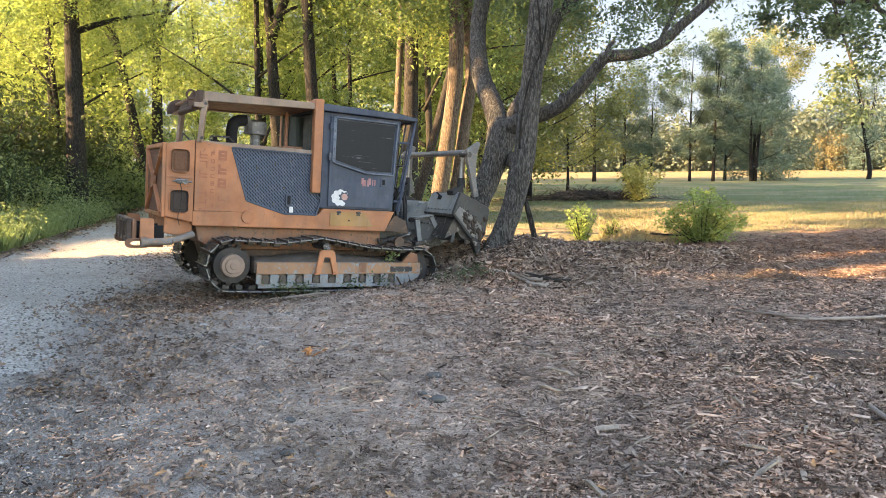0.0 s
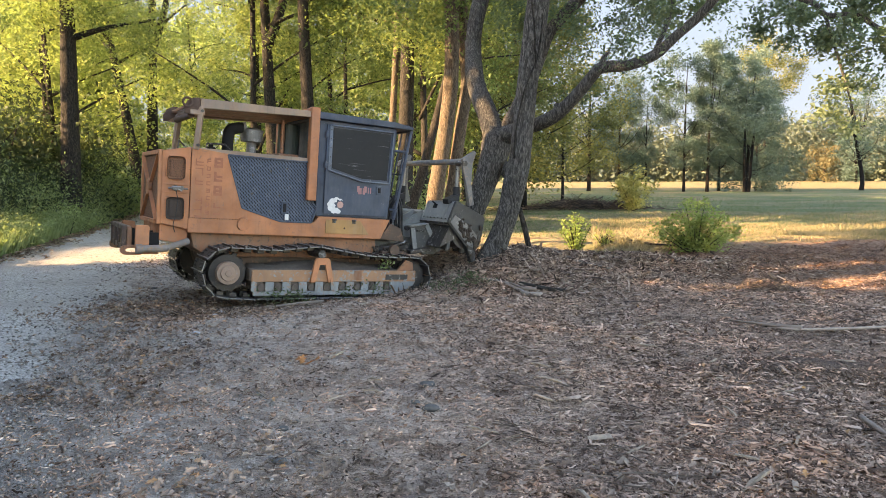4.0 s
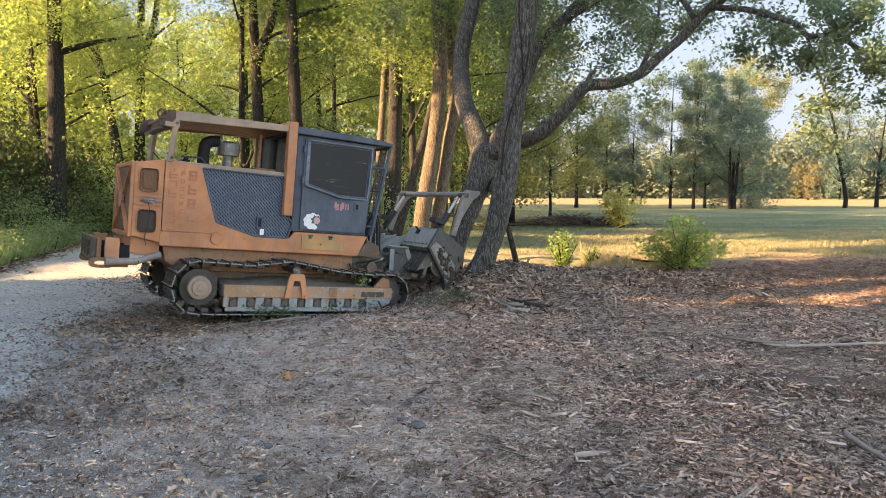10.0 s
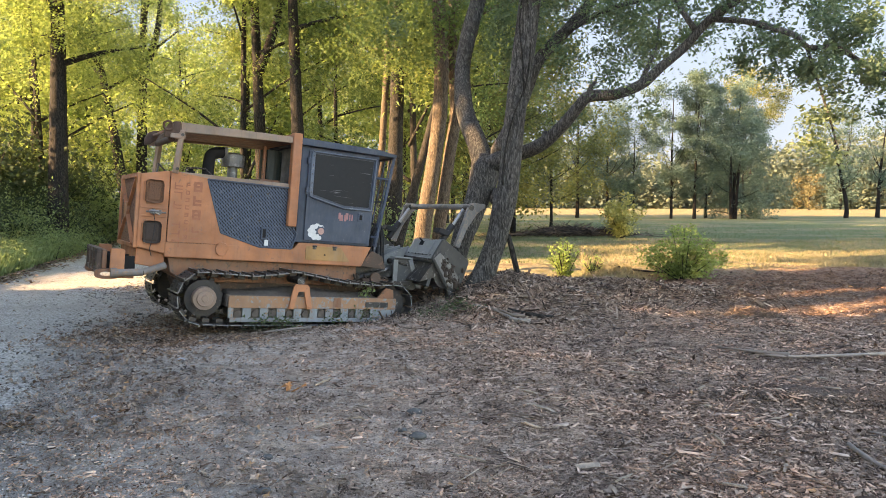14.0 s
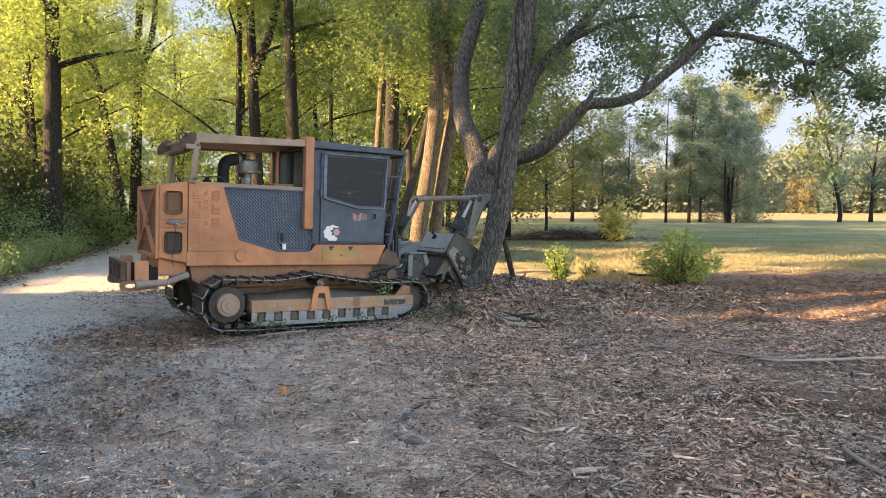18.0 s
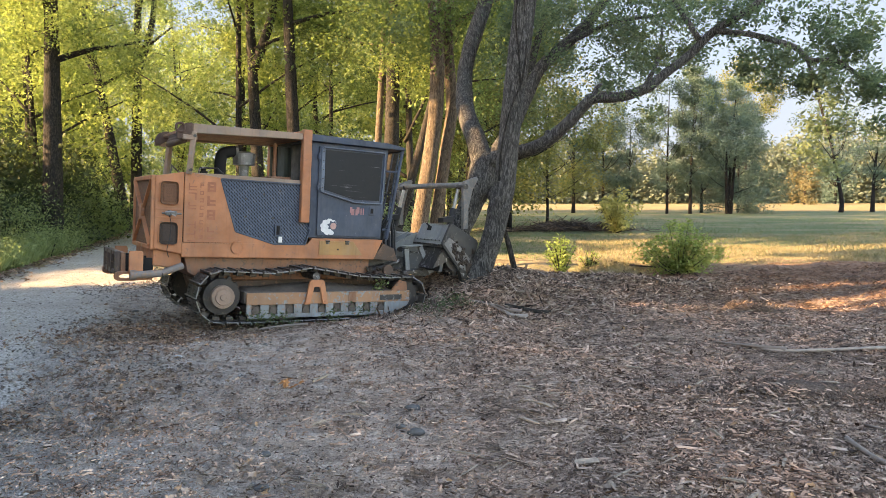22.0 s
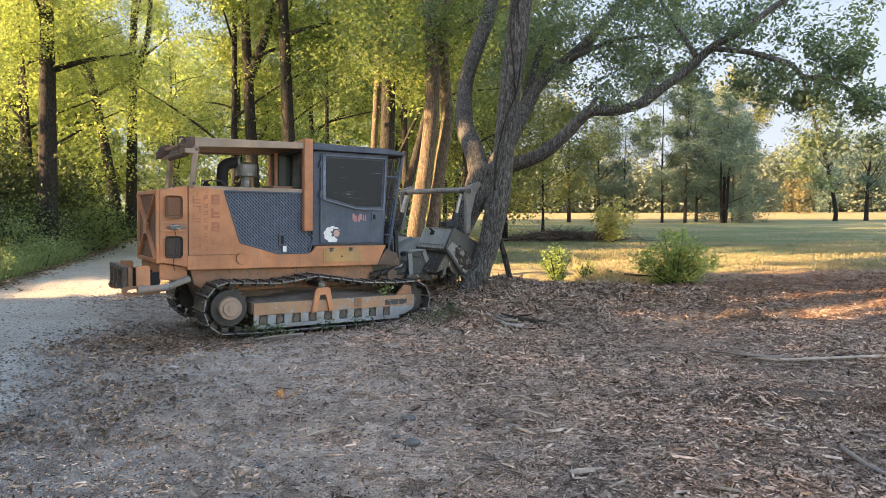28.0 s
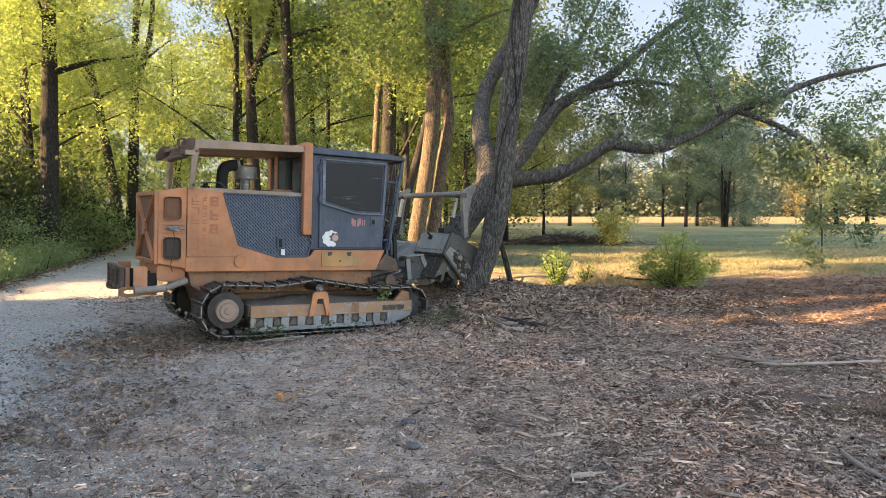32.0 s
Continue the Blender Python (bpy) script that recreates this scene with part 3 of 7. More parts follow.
road = joined("road", quick_mesh("road", np.array(rv), rq), GRAVEL, None, "grey gravel track along the wood's edge", True)
tagged(road, kind="structure")


# ---- trees ----
def thing_tree(name, at, lines, bark_mat, crown_me, leaf_mat, label, category="tree", group="", n=10, lumps=0.1, m=None):
    """An Empty at the foot; trunk (first line), limbs and crown below it. Lines are given in the tree's own space."""
    root = empty(name, m or pose(*at), label, category, group)
    joined("trunk", tubes(lines[:1], n, lumps), bark_mat, root, smooth=True)
    if len(lines) > 1:
        for ln in lines[1:]:
            joined("limb", tubes([ln], max(6, n - 3), lumps), bark_mat, root, smooth=True)
    if crown_me:
        joined("crown", crown_me, leaf_mat, root)
    return root


def wood_tree(seed, height, r, low, leaves_n, leaf, lean=(0, 0), fork=False, spread=2.6, limbs_n=9, collar=0):
    """Lines and leaf places of a tall woodland tree."""
    g = np.random.default_rng(seed)
    lx, ly = lean
    trunk = [(lx * t + 0.12 * math.sin(3 * t + seed), ly * t + 0.1 * math.sin(4 * t + 2 * seed), height * t - 0.3 * (t == 0), r * (1.25 if t == 0 else 1.0 - 0.78 * t)) for t in (0, 0.05, 0.18, 0.36, 0.55, 0.75, 1.0)]
    lines, tips = [trunk], []
    for k in range(limbs_n):
        t = low / height + (1 - low / height) * (k + 0.5) / limbs_n
        z0 = height * t
        a = k * 2.4 + g.uniform(-0.5, 0.5)
        l = spread * g.uniform(0.7, 1.2) * (1.1 - 0.6 * t)
        p = Vector((lx * t, ly * t, z0))
        d = Vector((math.cos(a), math.sin(a), g.uniform(0.15, 0.7)))
        rr = max(0.03, r * (1 - 0.8 * t) * 0.5)
        pts = [(*p, rr), (*(p + d * l * 0.45 + Vector((0, 0, 0.1))), rr * 0.7), (*(p + d * l), rr * 0.3)]
        lines.append(pts)
        for u in (0.45, 0.7, 0.9, 1.05):
            for _ in range(2):
                tips.append(p + d * l * u + Vector(g.normal(size=3) * 0.45))
    if fork:
        p = Vector((lx * 0.4, ly * 0.4, height * 0.42))
        lines.append([(*p, r * 0.7), (*(p + Vector((0.5, 0.1, 1.4))), r * 0.6), (*(p + Vector((1.0, 0.2, 3.4))), r * 0.45), (*(p + Vector((1.2, 0.2, 7))), r * 0.2)])
    # leafy shoots round the stem itself
    for _ in range(collar):
        t = g.uniform(low / height, 1)
        tips.append(Vector((lx * t, ly * t, height * t)) + Vector((g.normal() * 0.7, -0.3 - abs(g.normal()) * 0.7, 0.3)))
    tips = np.array([tuple(v) for v in tips])
    return lines, leaf_mesh("crown", clumps(tips, g.uniform(0.55, 1.3, len(tips)), leaves_n, 0.5, g), leaf, 0.35, gen=g)


# the tree that is cut and pushed over: its foot stays, the rest leans away about the notch
PIVOT = Vector((0.61, 12.9, 1.36))
stump = [(0.08, 12.9, -0.1, 0.30), (0.14, 12.9, 0.35, 0.23), (0.24, 12.92, 0.8, 0.19), (0.36, 12.97, 1.18, 0.192), (0.47, 13.05, 1.46, 0.19)]
st = empty("tree_stump", pose(0.20, 12.9, 0.2), "half-cut grey oak trunk foot with torn wood", "tree stump")
own = lambda pts, o: [(x - o[0], y - o[1], z - o[2], r) for x, y, z, r in pts]
joined("trunk_foot", tubes([own(stump, (0.20, 12.9, 0.2))], 16, 0.12), BARK_OAK, st, smooth=True)
bm = bmesh.new()
for k in range(9):
    a = -3.3 + 0.08 * k
    h = 0.55 + 0.3 * rng.random()
    bar(bm, (0.05 + 0.30 * math.cos(a), 0.30 * math.sin(a), 0.25), (0.06 + 0.28 * math.cos(a) + 0.02 * rng.normal(), 0.29 * math.sin(a), h), 0.05, 0.03, 0.006)
part("torn_wood", bm, CUT_WOOD, st, "pale freshly cut wood")

fork = (0.77, 13.3, 2.48)
trunk10 = [(0.253, 12.95, 0.83, 0.174), (0.338, 13.0, 1.147, 0.19), (0.51, 13.1, 1.568, 0.222), (0.662, 13.2, 1.993, 0.262), (0.763, 13.3, 2.401, 0.285), (0.797, 13.35, 2.639, 0.20)]
limbs10 = [
    [(0.754, 13.35, 2.40, 0.22), (0.611, 13.55, 2.891, 0.196), (0.382, 14.0, 3.575, 0.180), (0.334, 14.4, 4.311, 0.162), (0.393, 14.5, 4.841, 0.158), (0.534, 14.6, 5.49, 0.162), (0.688, 14.7, 6.087, 0.152), (0.863, 14.8, 7.482, 0.124), (0.9, 14.9, 9.5, 0.07)],
    [(0.773, 13.3, 2.44, 0.20), (1.259, 12.9, 2.63, 0.147), (1.534, 12.6, 2.71, 0.128), (1.807, 12.4, 2.873, 0.116), (2.09, 12.15, 3.17, 0.104), (2.273, 12.0, 3.41, 0.099), (2.442, 11.9, 3.556, 0.098), (2.823, 11.7, 3.553, 0.09), (3.214, 11.6, 3.703, 0.085), (3.517, 11.55, 3.976, 0.08), (3.88, 11.5, 4.292, 0.075), (4.244, 11.4, 4.706, 0.065), (4.68, 11.2, 5.01, 0.058), (5.36, 11.0, 5.59, 0.048), (6.4, 10.8, 6.2, 0.025)],
    [(4.25, 11.42, 4.72, 0.05), (4.577, 11.15, 4.624, 0.046), (4.788, 10.9, 4.508, 0.045), (5.153, 10.5, 4.251, 0.042), (5.326, 10.4, 4.049, 0.039), (5.658, 10.25, 4.015, 0.036), (5.881, 10.1, 3.808, 0.033), (6.209, 9.9, 3.549, 0.028), (6.968, 9.7, 3.207, 0.018)],
    [(5.30, 10.42, 4.08, 0.024), (5.50, 10.4, 3.52, 0.020), (5.70, 10.4, 2.95, 0.014), (5.86, 10.45, 2.55, 0.008)],
    [(0.87, 13.4, 2.50, 0.17), (1.238, 13.5, 3.167, 0.148), (1.559, 13.8, 3.932, 0.135), (1.799, 13.9, 4.506, 0.124), (2.143, 14.0, 4.921, 0.119), (2.483, 14.05, 5.272, 0.114), (2.887, 14.2, 5.774, 0.102), (3.694, 14.4, 6.997, 0.07), (4.6, 14.6, 8.2, 0.035)],
    [(1.00, 13.45, 2.75, 0.11), (1.30, 13.7, 3.3, 0.100), (1.50, 13.95, 3.9, 0.09), (1.72, 14.3, 4.86, 0.08), (2.12, 14.8, 6.58, 0.055), (2.4, 15, 8.2, 0.025)],
    [(2.42, 11.90, 3.50, 0.075), (2.43, 11.90, 3.62, 0.055), (2.47, 11.9, 3.74, 0.042), (2.54, 11.9, 3.80, 0.026)],
    [(1.78, 12.42, 2.88, 0.06), (1.76, 12.38, 2.96, 0.07), (1.74, 12.36, 3.01, 0.04)],
    [(4.0, 11.4, 4.55, 0.05), (3.7, 11.7, 5.2, 0.04), (3.3, 12.0, 6.0, 0.025)],
    [(3.2, 11.6, 3.72, 0.045), (3.6, 12.2, 4.4, 0.035), (3.9, 12.9, 5.2, 0.02)],
    [(2.3, 14.0, 5.1, 0.06), (3.2, 13.6, 5.5, 0.045), (4.2, 13.2, 5.6, 0.02)],
    [(0.9, 13.05, 1.75, 0.10), (0.98, 13.0, 1.85, 0.15), (1.0, 13.0, 2.02, 0.09)],
]
tips10, rad10 = [], []
g10 = np.random.default_rng(3)
for ln, lo, cnt, rd in ((0, 5, 8, 0.7), (1, 8, 12, 0.55), (2, 1, 26, 0.42), (3, 0, 12, 0.34), (4, 3, 22, 0.75), (5, 3, 14, 0.65), (8, 1, 8, 0.5), (9, 1, 8, 0.5), (10, 1, 10, 0.6)):
    s = np.array(limbs10[ln])[lo:, :3]
    for _ in range(cnt):
        i = g10.uniform(0, len(s) - 1)
        p = s[int(i)] * (1 - i % 1) + s[min(int(i) + 1, len(s) - 1)] * (i % 1)
        tips10.append(p + g10.normal(size=3) * rd * np.array([0.9, 0.9, 0.75]) + np.array([0, 0, 0.1]))
        rad10.append(rd * g10.uniform(0.7, 1.2))
# boughs overhead, out to the right
for _ in range(104):
    tips10.append(np.array([g10.uniform(0.8, 9.0), g10.uniform(10.0, 16.5), g10.uniform(4.6, 9.6)]))
    rad10.append(g10.uniform(0.40, 0.70))
for _ in range(18):
    tips10.append(np.array([g10.uniform(0.9, 3.8), g10.uniform(12.6, 15.5), g10.uniform(4.0, 6.2)]))
    rad10.append(g10.uniform(0.35, 0.6))
leaf10 = clumps(np.array(tips10) - np.array(PIVOT), np.array(rad10) * 0.68, 51000, 0.85, g10)
oak = thing_tree("oak_tree", None, [own(trunk10, PIVOT)] + [own(l, PIVOT) for l in limbs10], BARK_OAK, leaf_mesh("crown", leaf10, 0.076, 0.3, False, g10), LEAF_OAK,
                 "grey-barked oak leaning over as the machine pushes it", "tree", n=16, lumps=0.13, m=Matrix.Translation(PIVOT))

# the trunk in front of it
front = [(0.50, 12.1, -0.10, 0.36), (0.585, 12.1, 0.22, 0.265), (0.690, 12.1, 0.516, 0.210), (0.790, 12.1, 0.794, 0.194), (0.940, 12.1, 1.287, 0.190), (1.039, 12.1, 1.777, 0.192), (1.115, 12.1, 2.265, 0.184), (1.205, 12.1, 3.231, 0.180), (1.315, 12.1, 4.187, 0.185), (1.432, 12.1, 5.132, 0.184), (1.565, 12.1, 6.344, 0.165), (1.7, 12.1, 8.6, 0.13), (1.8, 12.2, 11, 0.07)]
fb = [[(1.62, 12.1, 7.2, 0.08), (0.8, 11.8, 8.0, 0.05), (-0.2, 11.5, 8.6, 0.03)], [(1.66, 12.1, 8.0, 0.08), (2.8, 12.4, 8.9, 0.05), (3.8, 12.7, 9.3, 0.03)]]
ftips = np.array([(g10.uniform(-0.8, 4.0), g10.uniform(10.8, 13.5), g10.uniform(8.0, 10.8)) for _ in range(30)])
fo = (0.69, 12.1, 0.3)
ft = thing_tree("oak_tree", fo, [own(front, fo)] + [own(l, fo) for l in fb], BARK_OAK, leaf_mesh("crown", clumps(ftips - np.array(fo), 0.9, 3500, 0.7, g10), 0.11, 0.3, False, g10), LEAF_OAK,
                "tall straight grey trunk with furrowed bark beside the machine", "tree", n=20, lumps=0.12)
# two thin vine stems that climb the bark
for stem in ([(0.98, 11.93, 2.05), (1.00, 11.90, 2.5), (1.08, 11.90, 2.95), (1.20, 11.90, 3.35), (1.36, 11.93, 3.75), (1.43, 11.95, 4.3), (1.40, 11.93, 4.8), (1.36, 11.91, 5.4), (1.40, 11.93, 6.0)],
             [(1.33, 11.92, 3.60), (1.30, 11.91, 4.2), (1.24, 11.92, 4.8), (1.33, 11.91, 5.4), (1.44, 11.93, 6.1)]):
    joined("vine", tubes([[(x - fo[0], y - fo[1], z - fo[2], 0.016) for x, y, z in stem]], 6), BARK_DARK, ft, "dry vine stem clinging to the bark", True)

stake = thing_tree("broken_branch", (1.35, 12.2, 0.3), [own([(1.36, 12.2, 0.1, 0.085), (1.30, 12.2, 0.42, 0.055), (1.20, 12.2, 0.83, 0.050), (1.10, 12.16, 1.20, 0.040)], (1.35, 12.2, 0.3))], BARK_DARK, None, None, "dark broken branch leaning on the trunk", "branch")

# the two sunlit trunks behind
sunA = [(-0.66, 17, -0.2, 0.28), (-0.58, 17, 0.83, 0.205), (-0.44, 17, 1.79, 0.19), (-0.22, 17, 3.16, 0.18), (-0.11, 17, 4.37, 0.175), (-0.11, 17.1, 5.73, 0.165), (-0.22, 17.2, 7.36, 0.15), (-0.2, 17.3, 11, 0.08)]
sunB = [(-0.30, 17.4, -0.2, 0.22), (-0.17, 17.3, 0.95, 0.16), (0.08, 17.35, 2.77, 0.15), (0.25, 17.4, 4.02, 0.145), (0.17, 17.5, 5.42, 0.135), (0.22, 17.6, 7.49, 0.115), (0.3, 17.7, 10, 0.06)]
for k, (ln, o) in enumerate(((sunA, (-0.66, 17, 0)), (sunB, (-0.3, 17.4, 0)))):
    g = np.random.default_rng(20 + k)
    c = np.array([(g.uniform(-1.6, 1.6), g.uniform(-1.2, 1.6), g.uniform(5.0, 10.5)) for _ in range(34)])
    thing_tree("tree", o, [own(ln, o), own([(-0.1, 17.1, 5.6, 0.07), (0.9, 17.0, 6.3, 0.05), (1.7, 17, 6.6, 0.02)], o)], BARK_PALE, leaf_mesh("crown", clumps(c, 0.8, 6500, 0.6, g), 0.105, 0.35, gen=g), LEAF_MID,
               "tan-barked trunk lit by low sun at the wood's edge", "tree", "woodland trees", n=14)

# the wood behind the machine: (x, y, radius, height, low limb, lean x, fork, bark, label)
WOOD = [(-13.3, 24.0, 0.36, 16, 5.9, -0.1, False, BARK_DARK, "thick dark trunk with yellow-green leaves by the track"),
        (-17.3, 38.0, 0.33, 15, 7.4, -2.4, False, BARK_DARK, "slender leaning dark trunk in the wood"),
        (-18.6, 42.0, 0.36, 22, 9.6, 1.2, True, BARK_DARK, "slender forked trunk in the wood"),
        (-7.05, 27.0, 0.28, 16, 7.0, -0.3, True, BARK_DARK, "dark forked trunk with sparse yellow leaves"),
        (-5.1, 25.0, 0.28, 17, 7.5, -0.4, False, BARK_DARK, "straight dark brown trunk in the wood"),
        (-4.55, 30.0, 0.12, 14, 5.0, -0.2, False, BARK_DARK, "thin dark trunk among bright leaves"),
        (-2.25, 23.5, 0.15, 14, 5.6, 0.5, False, BARK_PALE, "thin brown trunk beside a thicker one"),
        (-1.78, 23.0, 0.30, 16, 6.2, 0.2, False, BARK_DARK, "thick ivy-spotted trunk behind the cab"),
        (-1.7, 21.5, 0.17, 9, 4.8, 2.6, False, BARK_DARK, "dark leaning trunk behind the cab"),
        (-9.4, 33.0, 0.20, 15, 5.0, 0.2, False, BARK_DARK, "dark trunk deep in the wood"),
        (-17.5, 30.0, 0.22, 14, 4.5, -0.2, False, BARK_DARK, "dark trunk beyond the gravel track")]
for k, (x, y, r, h, low, lean, fk, bk, lab) in enumerate(WOOD):
    lines, crown = wood_tree(100 + k, h, r, low, 40000 if k == 0 else 20000, 0.105, (lean, 0.2), fk, 3.2, 11, 70 if k == 0 else 0)
    thing_tree("tree", (x, y, float(ground_z(x, y))), lines, bk, crown, LEAF_MID if k in (6, 7, 8) else LEAF_WOOD, lab, "tree", "woodland trees", n=12)

# leafy young trees that fill the wood, built three times and repeated
protos = []
for k in range(3):
    lines, crown = wood_tree(300 + k, 11 + k, 0.11, 1.2, 21000, 0.105, (0.3, 0.1), False, 3.4, 12)
    protos.append(thing_tree("tree", (0, 0, -60), lines, BARK_DARK, crown, LEAF_WOOD, "leafy young woodland tree in yellow-green", "tree", "woodland trees", n=7))
lines, crown = wood_tree(312, 13, 0.14, 4.2, 11000, 0.17, (0.4, 0.1), False, 3.8, 13)
gold_proto = thing_tree("tree", (1.3, 33, 0.0), lines, BARK_DARK, crown, LEAF_OLIVE, "tree with golden-green boughs at the wood's corner", "tree", "woodland trees", n=7)
lines, crown = wood_tree(310, 12, 0.12, 1.0, 8500, 0.19, (0.3, 0.1), False, 3.4, 12)
far_proto = thing_tree("tree", (-26, 44, 0.1), lines, BARK_DARK, crown, LEAF_WOOD, "leafy woodland tree deeper in the wood", "tree", "woodland trees", n=6)
g = np.random.default_rng(5)
fill = []
for row, y0 in enumerate((27.5, 32.5, 39, 47, 57, 72)):
    xs = np.arange(-0.66 * y0 - 1.5, -1.2 + row * 0.9, 4.3 + row * 1.1)
    for x in xs:
        y = y0 + g.uniform(-2, 2)
        x = x + g.uniform(-1.2, 1.2)
        if edge_x(ROAD_L, y) - 1.5 < x < edge_x(ROAD_R, y) + 1.0 and y < 50:
            continue
        fill.append((x, y))
for k, (x, y) in enumerate(fill):
    s = g.uniform(0.9, 1.45)
    m = pose(x, y, float(ground_z(x, y)), 0, 0, g.uniform(0, 360)) @ Matrix.Diagonal((s, s, s * g.uniform(0.95, 1.25), 1))
    # an open lane beyond the track, where the slender trunks stand free
    if y < 44 and -0.505 < x / y < -0.33:
        continue
    copy_thing(protos[k % 3] if y < 37 else far_proto, m)
for k, (x, y, s) in enumerate(((1.3, 33, 1.2), (3.4, 42, 1.25))):
    if k:
        copy_thing(gold_proto, pose(x, y, float(ground_z(x, y)), 0, 0, 80 * k) @ Matrix.Diagonal((s, s, s, 1)))
for k, (x, y) in enumerate(((-27, 52), (-30.5, 57), (-34, 63), (-24.6, 49), (-38, 70), (-22, 60))):
    copy_thing(far_proto, pose(x, y, float(ground_z(x, y)), 0, 0, 40 * k) @ Matrix.Diagonal((1.15, 1.15, 1.2, 1)))
# tall copies added mostly hidden behind the oaks, to shade the field trees
for k, (x, y, s) in enumerate(((0.4, 51, 1.0), (1.4, 56, 1.08), (0.2, 60.5, 1.0), (1.0, 65, 1.1), (-1.5, 69, 1.05))):
    copy_thing(far_proto, pose(x, y, float(ground_z(x, y)), 0, 0, 75 * k) @ Matrix.Diagonal((1.45 * s, 1.45 * s, 1.85 * s, 1)))
for k, p in enumerate(protos):
    p.matrix_world = pose((-21.5, -23.5, -3)[k], (35, 40, 47)[k], 0.1)

# bushes along the track and under the trees
bush_protos = []
for k in range(4):
    g = np.random.default_rng(400 + k)
    c = np.array([(g.normal() * 0.75, g.normal() * 0.75, abs(g.normal()) * 0.55 + 0.25) for _ in range(26)])
    stems = [[(0, 0, -0.1, 0.02), (p[0] * 0.5, p[1] * 0.5, p[2] * 0.7, 0.014), (*p, 0.006)] for p in c[:6]]
    root = empty("bush", pose(0, 0, -60), "bush under the trees, leaves coloured dark for the shade" if k == 3 else "dense green roadside bush", "bush", "roadside bushes")
    for st in stems:
        joined("stem", tubes([st], 4, 0.05, 2), BARK_DARK, root)
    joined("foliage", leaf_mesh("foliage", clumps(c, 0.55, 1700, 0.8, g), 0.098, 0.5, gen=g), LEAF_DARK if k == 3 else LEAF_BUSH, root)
    bush_protos.append(root)
g = np.random.default_rng(6)
spots = []
for y in np.arange(13.5, 46, 1.15):
    for off, s in ((1.0, 0.36), (2.0, 0.5), (3.4, 0.75), (5.6, 1.1)) if y < 20 else ((0.8, 0.6), (1.7, 0.8), (3.6, 1.5), (5.8, 2.0)) if y < 24 else ((0.9, 0.7), (2.0, 1.15), (3.6, 1.6), (5.8, 2.0)):
        if g.random() < 0.9 and (off < 6 or y < 30):
            spots.append((edge_x(ROAD_L, y) - off + g.uniform(-0.4, 0.4), y + g.uniform(-0.5, 0.5), s * g.uniform(0.8, 1.2)))
for y in np.arange(20, 44, 2.2):
    for off in (1.6, 3.6, 6.0):
        x = edge_x(ROAD_R, y) + off + g.uniform(-0.6, 0.6)
        if x < 0.5:
            spots.append((x, y + 3, g.uniform(0.8, 1.5)))
for x in np.arange(-29, -13, 1.5):
    spots.append((x, 58 + g.uniform(-2, 2) - 0.3 * (x + 29), g.uniform(1.6, 2.6)))
for k, (x, y, s) in enumerate(spots):
    m = pose(x, y, float(ground_z(x, y)), 0, 0, g.uniform(0, 360)) @ Matrix.Diagonal((s, s, s * g.uniform(0.9, 1.4), 1))
    if k < 3:
        bush_protos[k].matrix_world = m
    else:
        # the far left bushes take the dark copy, shade put into its leaf colour
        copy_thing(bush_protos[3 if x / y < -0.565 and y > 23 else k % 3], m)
for x, y, s in ((-14.3, 26.0, 1.1), (-15.0, 28.0, 1.5), (-15.6, 30.0, 1.6), (-14.9, 24.4, 1.0), (-16.6, 32.0, 1.7)):
    copy_thing(bush_protos[1], pose(x, y, float(ground_z(x, y)), 0, 0, 61 * x) @ Matrix.Diagonal((s, s, s * 1.25, 1)))
# more dark-coloured bushes that deepen the painted shade on the left
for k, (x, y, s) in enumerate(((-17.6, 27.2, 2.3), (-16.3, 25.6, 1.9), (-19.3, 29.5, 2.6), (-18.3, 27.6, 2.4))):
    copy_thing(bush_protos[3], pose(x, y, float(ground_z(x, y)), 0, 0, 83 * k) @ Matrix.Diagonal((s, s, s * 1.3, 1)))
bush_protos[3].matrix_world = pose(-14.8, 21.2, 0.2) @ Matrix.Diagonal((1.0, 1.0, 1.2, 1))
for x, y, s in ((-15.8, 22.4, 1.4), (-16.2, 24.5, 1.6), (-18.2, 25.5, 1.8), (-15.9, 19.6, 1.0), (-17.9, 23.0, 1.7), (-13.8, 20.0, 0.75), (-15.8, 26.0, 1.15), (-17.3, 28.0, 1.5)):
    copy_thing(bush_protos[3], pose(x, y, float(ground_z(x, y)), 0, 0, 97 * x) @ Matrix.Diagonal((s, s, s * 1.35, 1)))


def shrub(name, at, w, h, count, leaf, mat, label, seed):
    """Stems that fan out from one foot, each ending in sprays of leaves; the outline is uneven."""
    g = np.random.default_rng(seed)
    root = empty(name, pose(*at), label, "shrub")
    c, r = [], []
    for k in range(26):
        a, q = g.uniform(0, 6.283), g.random() ** 0.55
        top = Vector((w * 0.5 * q * math.cos(a), w * 0.42 * q * math.sin(a), h * g.uniform(0.55, 1.05) * (1 - 0.38 * q * q)))
        joined("stem", tubes([[(0.03 * math.cos(a), 0.03 * math.sin(a), -0.05, 0.014), (top.x * 0.55, top.y * 0.55, top.z * 0.5, 0.009), (*top, 0.004)]], 5, 0.05, 2), BARK_DARK, root, smooth=True)
        for u in (0.35, 0.55, 0.75, 0.9, 1.0):
            c.append((top.x * u + g.normal() * 0.04 * w, top.y * u + g.normal() * 0.04 * w, top.z * (0.35 * u + 0.65 * u * u) + 0.02))
            r.append(w * g.uniform(0.07, 0.13))
    joined("foliage", leaf_mesh("foliage", clumps(np.array(c), r, count, 0.8, g), leaf, 0.5, gen=g), mat, root)
    return root


